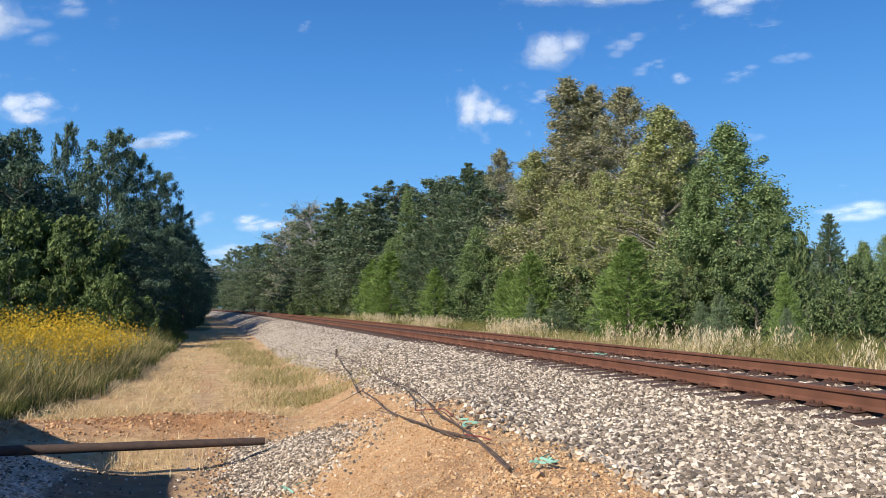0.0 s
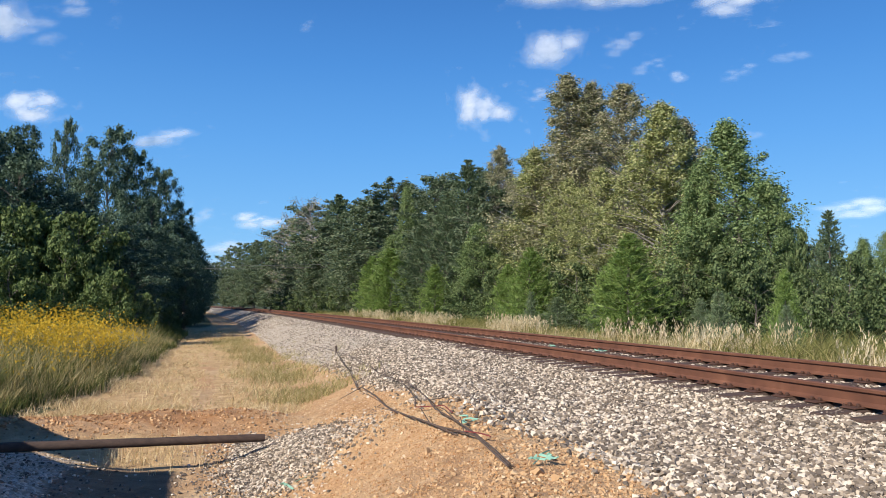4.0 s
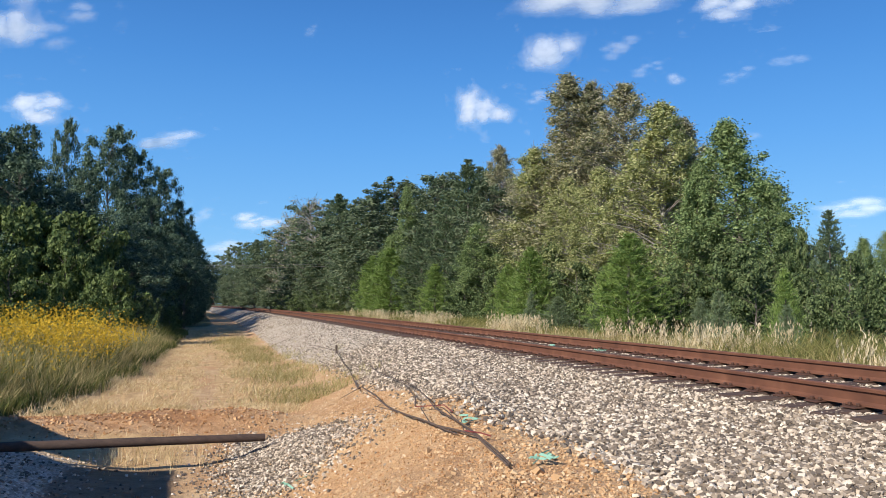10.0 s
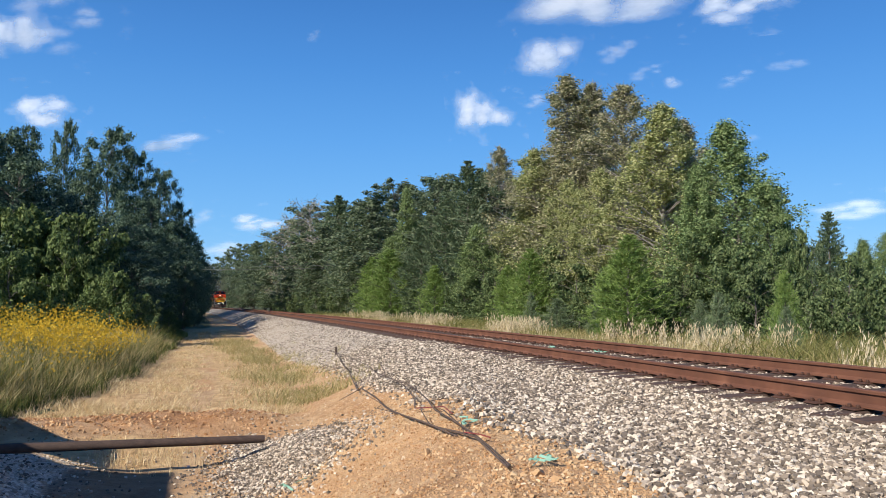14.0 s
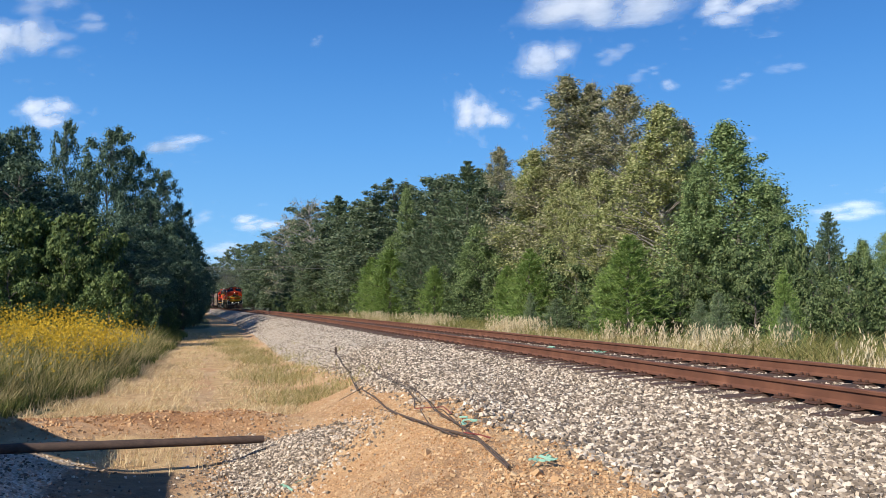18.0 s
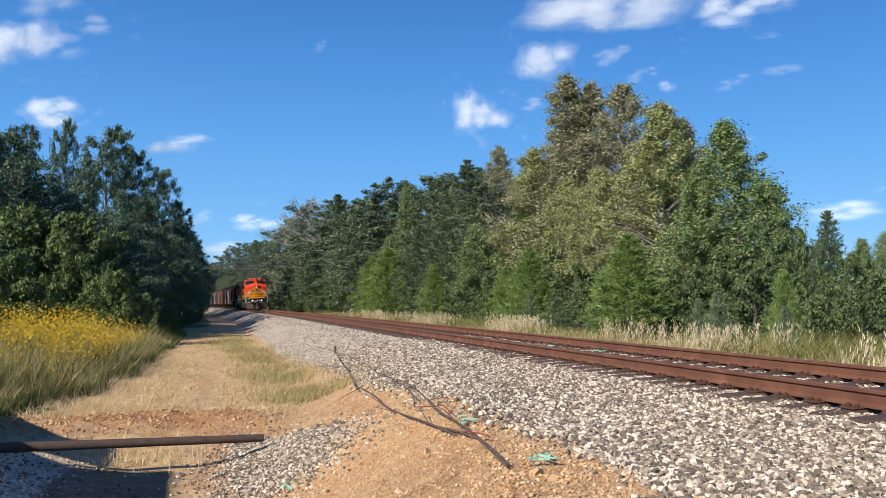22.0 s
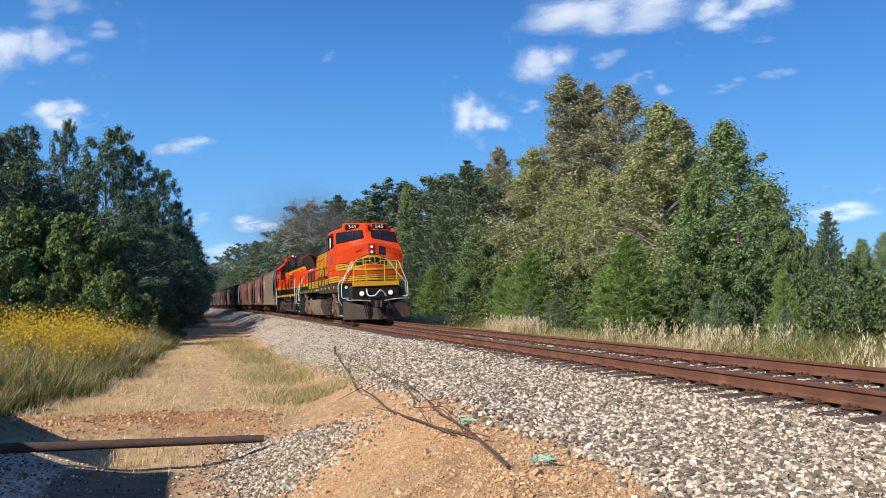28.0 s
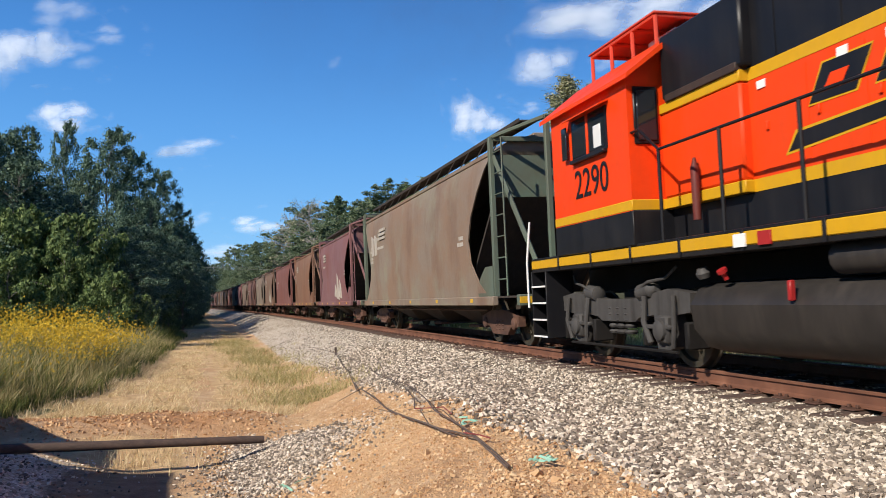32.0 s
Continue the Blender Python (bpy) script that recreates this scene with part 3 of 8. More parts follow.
# ---- grass and flowers ----
def blades(name, x, y, z, h, width, rng, material, label, lean=0.25, category="grass", segs=2, wind=(0.25, 0.1)):
    """Tapered bent blades, one strip each."""
    n = len(x)
    a = rng.uniform(0, 2 * np.pi, n)
    side = np.stack([np.cos(a), np.sin(a), np.zeros(n)], -1) * (width / 2)[:, None]
    b = rng.uniform(0, 2 * np.pi, n)
    bend = np.stack([np.cos(b) * lean + wind[0] * lean, np.sin(b) * lean + wind[1] * lean, np.zeros(n)], -1) * (h * rng.uniform(0.3, 1.2, n))[:, None]
    base = np.stack([x, y, z], -1)
    V = np.zeros((n, 2 * segs + 1, 3))
    for k in range(segs + 1):
        t = k / segs
        c = base + bend * (t * t) + np.stack([np.zeros(n), np.zeros(n), h * t * (1 - 0.12 * t)], -1)
        if k < segs:
            V[:, 2 * k] = c - side * (1 - 0.6 * t)
            V[:, 2 * k + 1] = c + side * (1 - 0.6 * t)
        else:
            V[:, 2 * segs] = c
    F = []
    for k in range(segs - 1):
        F += [(2 * k, 2 * k + 1, 2 * k + 3), (2 * k, 2 * k + 3, 2 * k + 2)]
    F.append((2 * segs - 2, 2 * segs - 1, 2 * segs))
    F = (np.array(F)[None] + (np.arange(n) * (2 * segs + 1))[:, None, None]).reshape(-1, 3)
    ob = new(name, mesh_np(name, V.reshape(-1, 3), F, material))
    tagged(ob, label, category, kind="stuff")
    return V[:, 2 * segs]


def tufts(rng, s, w, per, spread_r):
    s = np.repeat(s, per) + rng.normal(0, spread_r, len(s) * per)
    w = np.repeat(w, per) + rng.normal(0, spread_r, len(w) * per)
    return s, w


def petals(name, tips, size, rng, material, label, category="flowers", per=4):
    """Small flower heads: a ring of petals at each tip."""
    n = len(tips)
    R = rot_np(rng, n)
    V = []
    for k in range(per):
        a = 2 * np.pi * k / per
        loc = np.array([[0, 0, 0], [1.1 * np.cos(a - 0.5), 1.1 * np.sin(a - 0.5), 0.28], [1.1 * np.cos(a + 0.5), 1.1 * np.sin(a + 0.5), 0.28]])
        V.append(tips[:, None, :] + np.einsum("nij,vj->nvi", R, loc) * size[:, None, None])
    V = np.stack(V, 1).reshape(-1, 3)
    F = np.arange(n * per * 3).reshape(-1, 3)
    tagged(new(name, mesh_np(name, V, F, material)), label, category, kind="stuff")


def field_edge(s):
    """w where the weeds of the left field begin."""
    return np.interp(s, [13, 16.7, 20, 26, 45], [-11.4, -10.6, -9.8, -9.35, -9.0])


def build_grass():
    rng = np.random.default_rng(11)
    # left field: tall weeds, a dense wall at their edge
    n = 15000
    s = 14.4 + 46 * rng.random(n) ** 1.7
    w = field_edge(s) - 20 * rng.random(n) ** 1.7 - 0.35 * fbm(s, s * 0, 1.3, 2.0)
    s, w = tufts(rng, s, w, 3, 0.10)
    x, y = at_np(s, w)
    deep = smooth(0.0, 1.3, field_edge(s) - w)
    h = rng.uniform(0.45, 1.0, len(s)) * (0.45 + 0.75 * deep)
    blades("tall_grass", x, y, ground_z(s, w), h, rng.uniform(0.012, 0.026, len(s)) * (1 + s / 50), rng, WEED, "tall green weeds in the field", 0.55)
    n = 9000
    s = 14.4 + 30 * rng.random(n) ** 1.7
    w = field_edge(s) - 0.15 - 15 * rng.random(n) ** 1.7 - 0.35 * fbm(s, 0 * s, 1.3, 2.0)
    s, w = tufts(rng, s, w, 3, 0.09)
    x, y = at_np(s, w)
    deep = smooth(0.0, 1.3, field_edge(s) - w)
    blades("straw_grass", x, y, ground_z(s, w), rng.uniform(0.5, 1.35, len(s)) * (0.45 + 0.6 * deep), rng.uniform(0.008, 0.018, len(s)) * (1 + s / 50), rng, GRASS_TAN, "dry straw-coloured stalks among weeds", 0.45)
    # flowering stalks in loose clumps
    n = 6400
    s = rng.uniform(17.0, 36, n)
    w = field_edge(s) - 0.5 - 15 * rng.random(n) ** 1.5
    hump = smooth(-0.25, 0.35, fbm(s, w, 0.55, 1.2)) * smooth(0.3, 1.5, field_edge(s) - w)
    keep = rng.random(n) < 0.10 + 0.9 * hump
    s, w = s[keep], w[keep]
    x, y = at_np(s, w)
    tall = rng.uniform(0.95, 2.0, len(s)) * (0.70 + 0.30 * smooth(0.4, 2.0, field_edge(s) - w))
    tips = blades("flower_stalks", x, y, ground_z(s, w), tall, np.full(len(s), 0.016), rng, WEED, "tall stalks of yellow wildflowers in the field", 0.20, "flowers")
    k = 10
    t2 = np.repeat(tips, k, 0) + rng.normal(0, 1, (len(tips) * k, 3)) * np.array([0.13, 0.13, 0.17])
    petals("yellow_blossoms", t2, rng.uniform(0.018, 0.036, len(t2)), rng, PETAL, "bright yellow wildflower blossoms over the field", per=4)
    # dry grass on the trail and its verge
    n = 14000
    s = 15.6 + 50 * rng.random(n) ** 1.5
    w = rng.uniform(-10.4, -5.2, n)
    rut = np.exp(-(((w + 6.95) / 0.36) ** 2)) + 0.6 * np.exp(-(((w + 8.7) / 0.25) ** 2))
    keep = (rng.random(n) > 0.97 * rut) & (rng.random(n) < 0.50 + 0.9 * fbm(s, w, 1.6, 7.0)) & (w < bed_edge(s) - 1.9)
    s, w = tufts(rng, s[keep], w[keep], 5, 0.09)
    x, y = at_np(s, w)
    blades("trail_grass", x, y, ground_z(s, w), (0.04 + 0.13 * rng.random(len(s)) ** 1.7) * (1 + 1.1 * smooth(-8.4, -9.8, w)), rng.uniform(0.005, 0.011, len(s)) * (1 + s / 40), rng, GRASS_DRY, "short dry beige grass on the trail", 1.6)
    n = 3800
    s = 17 + 34 * rng.random(n) ** 1.3
    w = rng.normal(0, 0.6, n) + np.interp(s, [17, 30, 40, 50], [-4.9, -5.1, -6.0, -6.3])
    keep = rng.random(n) < 0.55 + 0.7 * fbm(s, w, 0.9, 5.0)
    s, w = tufts(rng, s[keep], w[keep], 5, 0.09)
    x, y = at_np(s, w)
    blades("verge_grass", x, y, ground_z(s, w), 0.07 + 0.20 * rng.random(len(s)) ** 1.4, rng.uniform(0.006, 0.012, len(s)) * (1 + s / 40), rng, GRASS_OLIVE, "olive and tan grass at the foot of the ballast", 1.4)
    # ditch tufts
    s, w = tufts(rng, rng.normal(12.2, 0.5, 130), rng.normal(-7.6, 0.5, 130), 5, 0.05)
    x, y = at_np(s, w)
    blades("ditch_grass", x, y, ground_z(s, w), rng.uniform(0.06, 0.22, len(s)), rng.uniform(0.004, 0.009, len(s)), rng, GRASS_DRY, "dry grass tufts in the ditch", 0.6)
    # belt beyond the track: low straw in front, green weeds behind
    n = 12500
    s = -8 + 100 * rng.random(n) ** 1.25
    w = 3.1 + 4.0 * rng.random(n) ** 1.2 + 0.5 * fbm(s, 0 * s, 0.8, 4.0)
    s, w = tufts(rng, s, w, 4, 0.10)
    x, y = at_np(s, w)
    h = rng.uniform(0.25, 0.70, len(s)) * (0.7 + 0.4 * smooth(3.2, 5.5, w))
    blades("belt_grass", x, y, ground_z(s, w), h, rng.uniform(0.010, 0.020, len(s)) * (1 + s / 60), rng, GRASS_TAN, "tan and green tall grass beyond the track", 0.4)
    n = 12000
    s = -8 + 100 * rng.random(n) ** 1.25
    w = 4.3 + 6.5 * rng.random(n) ** 1.2 + 0.7 * fbm(s, 0 * s, 0.8, 4.0)
    s, w = tufts(rng, s, w, 4, 0.12)
    x, y = at_np(s, w)
    lush = smooth(-0.3, 0.6, fbm(s, w, 0.5, 9.0))
    blades("belt_weeds", x, y, ground_z(s, w), rng.uniform(0.35, 0.75, len(s)) * (0.8 + 0.75 * lush), rng.uniform(0.012, 0.028, len(s)) * (1 + s / 60), rng, GRASS_GREEN, "green weeds in front of the trees", 0.8)
    n = 3000
    s = -6 + 75 * rng.random(n) ** 1.2
    w = 3.6 + 2.6 * rng.random(n)
    keep = rng.random(n) < 1.3 * 1.0 * smooth(0.12, 0.65, fbm(s, w, 0.9, 3.0))
    s, w = tufts(rng, s[keep], w[keep], 4, 0.13)
    x, y = at_np(s, w)
    tips = blades("plume_stalks", x, y, ground_z(s, w), rng.uniform(0.5, 1.15, len(s)), np.full(len(s), 0.012), rng, GRASS_DRY, "stalks of plumed grass beyond the track", 0.35)
    k = 9
    t2 = np.repeat(tips, k, 0)
    t2 = t2 + np.stack([rng.normal(0.0, 0.03, len(t2)), rng.normal(0, 0.03, len(t2)), rng.uniform(-0.36, 0.04, len(t2))], -1)
    blades("grass_plumes", t2[:, 0], t2[:, 1], t2[:, 2], rng.uniform(0.08, 0.15, len(t2)), rng.uniform(0.014, 0.028, len(t2)), rng, PLUME, "pale feathery grass plumes beyond the track", 0.6)


build_grass()


# ---- trees ----
def leaf_cards(rng, centres, radii, per, size, axes, flat=0.75):
    """Many small pointed leaves round clump centres, drawn out along each limb, some strayed between them."""
    n = len(centres) * per
    c = np.repeat(centres, per, 0)
    r = np.repeat(radii, per)
    d = rng.normal(size=(n, 3))
    d /= np.linalg.norm(d, axis=1)[:, None]
    d[:, 2] *= flat
    stray = np.where(rng.random(n) < 0.07, 1.7, 1.0)
    p = c + d * (r * stray * rng.random(n) ** 0.42)[:, None]
    p += np.repeat(axes, per, 0) * (r * rng.normal(0.05, 0.5, n))[:, None]
    up = d * 0.9 + np.array([0, 0, 0.55]) + rng.normal(0, 0.42, (n, 3))
    up /= np.linalg.norm(up, axis=1)[:, None]
    along = np.cross(up, rng.normal(size=(n, 3)))
    along /= np.linalg.norm(along, axis=1)[:, None]
    R = np.stack([along, np.cross(up, along), up], -1)
    sz = rng.uniform(0.6, 1.3, n) * size
    blade = np.array([[-0.55, -0.45, 0], [0.65, 0, 0.08], [-0.55, 0.45, 0]])
    V = p[:, None, :] + np.einsum("nij,vj->nvi", R, blade) * sz[:, None, None]
    return V.reshape(-1, 3)


def needle_tufts(rng, centres, axis, per, length, width, top):
    """Thin needles fanning from each twig end."""
    n = len(centres) * per
    c = np.repeat(centres, per, 0)
    a = np.repeat(axis, per, 0)
    d = a + rng.normal(0, 0.65, (n, 3))
    d /= np.linalg.norm(d, axis=1)[:, None]
    o = np.cross(d, rng.normal(size=(n, 3)))
    o /= np.linalg.norm(o, axis=1)[:, None]
    up = np.clip(c[:, 2] / top, 0, 1)
    L = rng.uniform(0.6, 1.1, n) * length * (1 - 0.6 * up ** 3)
    c = c + a * (rng.uniform(-0.6, 0.3, n) * length)[:, None]
    V = np.stack([c - o * width, c + o * width, c + d * L[:, None]], 1)
    return V.reshape(-1, 3)


def broadleaf(name, h, crown_w, rng, clumps, per, leaf, base=0.18, top_pow=0.8, sparse=0.0, twigs=0):
    """Trunk with limbs and crown as meshes for a tree of that height."""
    b = Mesh()
    bend = rng.normal(0, 0.02 * h, (5, 2))
    bend[0] = 0
    line_ = [Vector((bend[i][0], bend[i][1], h * 0.92 * i / 4 - (0.25 if i == 0 else 0))) for i in range(5)]
    r0 = 0.012 * h + 0.03
    b.tube(line_, [r0, r0 * 0.8, r0 * 0.6, r0 * 0.38, r0 * 0.1], 8)
    cs, rs, axs = [], [], []
    phase = rng.uniform(0, 6.28)
    for i in range(clumps):
        u = ((i + rng.random()) / clumps) ** 1.2
        t = base + (1 - base) * u
        if top_pow > 1:
            wide = math.sin(math.pi * (0.14 + 0.81 * u)) ** 0.5
        else:
            wide = min(1, 0.5 + 2.2 * u) * max(0.01, 1 - u ** (1.5 + top_pow)) ** 0.8
        a = rng.uniform(0, 2 * math.pi)
        lobe = 0.78 + 0.22 * math.sin(2 * a + 7 * u + phase) + 0.16 * math.sin(3 * a - 11 * u + 2 * phase)
        R = crown_w / 2 * wide * lobe * (0.25 + 0.82 * rng.random() ** 0.6)
        k = min(3.99, t / 0.92 * 4)
        j = int(k)
        ax = line_[j].lerp(line_[j + 1], k - j)
        p = Vector((ax.x + R * math.cos(a), ax.y + R * math.sin(a), h * t))
        cs.append(p)
        rs.append(crown_w * rng.uniform(0.07, 0.145) * (1 - 0.55 * u))
        lift = 0.84 if top_pow <= 1 else 0.25
        axs.append((math.cos(a) * 0.55, math.sin(a) * 0.55, lift))
        if i % 3 == 0 or twigs:
            start = ax - Vector((0, 0, min(0.12 * h, R * 0.6)))
            mid = start.lerp(p, 0.55) + Vector((0, 0, 0.02 * h))
            b.tube([start, mid, p], [r0 * 0.30 * (1 - 0.6 * t), r0 * 0.18 * (1 - 0.5 * t), 0.008], 4)
            for _ in range(twigs):
                q = p + Vector(rng.normal(0, 1, 3)) * crown_w * 0.06
                b.tube([mid.lerp(p, rng.uniform(0.1, 0.9)), q], [0.018, 0.005], 3)
    V = leaf_cards(rng, np.array([p[:] for p in cs]), np.array(rs), per, leaf, np.array(axs))
    return b, V


def pine(name, h, crown_w, rng, whorls, per_whorl, tufts_n, per, needle, width, base=0.1, sharp=1.0):
    b = Mesh()
    r0 = 0.013 * h + 0.015
    b.tube([Vector((0, 0, -0.2)), Vector((rng.normal(0, 0.01 * h), rng.normal(0, 0.01 * h), h * 0.5)), Vector((0, 0, h * 0.98))], [r0, r0 * 0.6, 0.012], 7)
    cs, ax = [], []
    for i in range(whorls):
        t = base + (1 - base) * (i + 0.5 * rng.random()) / whorls
        L = crown_w / 2 * (max(0.02, 1 - (t - base) / (1 - base)) ** sharp) * min(1, 0.55 + 2.2 * (t - base))
        a0 = rng.uniform(0, 6.28)
        for j in range(per_whorl):
            a = a0 + 6.283 * j / per_whorl + rng.normal(0, 0.2)
            l = L * rng.uniform(0.65, 1.1)
            d = Vector((math.cos(a), math.sin(a), 0.30 + 0.35 * t))
            p0 = Vector((0, 0, h * t))
            p1 = p0 + d * l
            if i % 2 == 0:
                b.tube([p0, p1], [0.012 + 0.004 * l, 0.004], 3)
            for k in range(tufts_n):
                f = rng.uniform(0.25, 1.0)
                q = p0 + d * (l * f) + Vector(rng.normal(0, 1, 3)) * 0.10 * l
                cs.append(q[:])
                dd = (d.normalized() + Vector(rng.normal(0, 0.35, 3)) + Vector((0, 0, 0.35))).normalized()
                ax.append(dd[:])
    cs.append((0, 0, h * 0.98))
    ax.append((0, 0, 1))
    return b, needle_tufts(rng, np.array(cs), np.array(ax), per, needle, width, h)


def leaves_mesh(name, V, material):
    return mesh_np(name, V, np.arange(len(V)).reshape(-1, 3), material)


KINDS = {}


def tree_kind(key, maker, material, bark, variants, *args, **kw):
    rng = np.random.default_rng(sum(map(ord, key)))
    KINDS[key] = []
    for _ in range(variants):
        b, V = maker(key, *args, rng=rng, **kw)
        KINDS[key].append((b.data("trunk", bark, True), leaves_mesh("crown", V, material)))


tree_kind("gold", broadleaf, LEAF_GOLD, BARK_PALE, 2, 12.0, 5.2, clumps=260, per=175, leaf=0.088, base=0.10, top_pow=0.9, twigs=2)
tree_kind("sparse", broadleaf, LEAF_OLIVE, BARK_PALE, 2, 14.0, 4.6, clumps=250, per=165, leaf=0.078, base=0.18, top_pow=0.95, twigs=4)
tree_kind("green", broadleaf, LEAF_GREEN, BARK, 2, 12.0, 6.5, clumps=270, per=170, leaf=0.098, base=0.03, top_pow=0.35)
tree_kind("dark", broadleaf, LEAF_DARK, BARK, 3, 15.0, 9.5, clumps=300, per=84, leaf=0.18, base=0.08, top_pow=1.5)
tree_kind("woods", broadleaf, LEAF_WOODS, BARK, 2, 16.0, 8.0, clumps=250, per=72, leaf=0.20, base=0.08, top_pow=1.5)
tree_kind("bush", broadleaf, LEAF_BUSH, BARK, 2, 3.0, 3.6, clumps=80, per=95, leaf=0.095, base=0.05, top_pow=1.5)
tree_kind("vine", broadleaf, LEAF_VINE, BARK, 2, 4.0, 5.0, clumps=140, per=110, leaf=0.13, base=0.02, top_pow=1.5)
tree_kind("pine", pine, NEEDLE, BARK, 2, 13.0, 6.5, whorls=32, per_whorl=7, tufts_n=6, per=13, needle=0.45, width=0.030, base=0.10, sharp=0.75)
tree_kind("young_pine", pine, NEEDLE_YOUNG, BARK, 2, 5.0, 3.4, whorls=24, per_whorl=8, tufts_n=8, per=13, needle=0.26, width=0.013, base=0.01, sharp=0.7)
tree_kind("small_pine", pine, NEEDLE_SAPLING, BARK, 2, 2.2, 1.5, whorls=14, per_whorl=7, tufts_n=6, per=11, needle=0.20, width=0.007, base=0.03, sharp=0.8)
tree_kind("bare", broadleaf, LEAF_OLIVE, BARK_PALE, 1, 15.0, 8.0, clumps=150, per=12, leaf=0.16, base=0.15, top_pow=1.5, twigs=6)
NOMINAL = {"gold": (12, 5.2), "sparse": (14, 4.6), "green": (12, 6.5), "dark": (15, 9.5), "woods": (16, 8), "bush": (3, 3.6), "vine": (4.0, 5.0),
           "pine": (13, 6.5), "young_pine": (5, 3.4), "small_pine": (2.2, 1.5), "bare": (15, 8)}
LABELS = {"gold": ("broadleaf tree with leaves turning yellow-green", "tree"), "sparse": ("tall slender tree with thin browning foliage", "tree"),
          "green": ("dense green broadleaf tree beyond the grass", "tree"), "dark": ("large dark green tree overgrown with vines", "tree"),
          "woods": ("grey-green tree of the distant wood edge", "tree"), "vine": ("vine-covered green thicket behind the flowers", "bush"), "bush": ("rounded green bush at the wood edge", "bush"),
          "pine": ("dark blue-green pine tree", "pine tree"), "young_pine": ("bright green young pine by the grass", "pine tree"),
          "small_pine": ("small blue-green pine sapling in the grass", "pine tree"), "bare": ("grey half-bare tree with visible branches", "tree")}
NAMES = {"bush": "bush", "vine": "bush", "pine": "pine_tree", "young_pine": "pine_tree", "small_pine": "pine_sapling"}
TREE_RND = random.Random(21)


def tree(kind, s, w, h, wide, turn=None):
    """One tree of that height and crown width, standing at (s, w)."""
    nh, nw = NOMINAL[kind]
    trunk, crown = TREE_RND.choice(KINDS[kind])
    p = at(s, w, float(ground_z(s, w)))
    turn = TREE_RND.uniform(0, 360) if turn is None else turn
    ob = new(NAMES.get(kind, "tree"))
    tagged(ob, *LABELS[kind], group="trees along the track")
    ob.matrix_world = Matrix.Translation(p) @ pose(0, 0, 0, 0, 0, turn) @ Matrix.Diagonal((wide / nw, wide / nw, h / nh, 1))
    for name, me in (("trunk", trunk), ("crown", crown)):
        c = new(name, me)
        c.parent = ob
    return ob


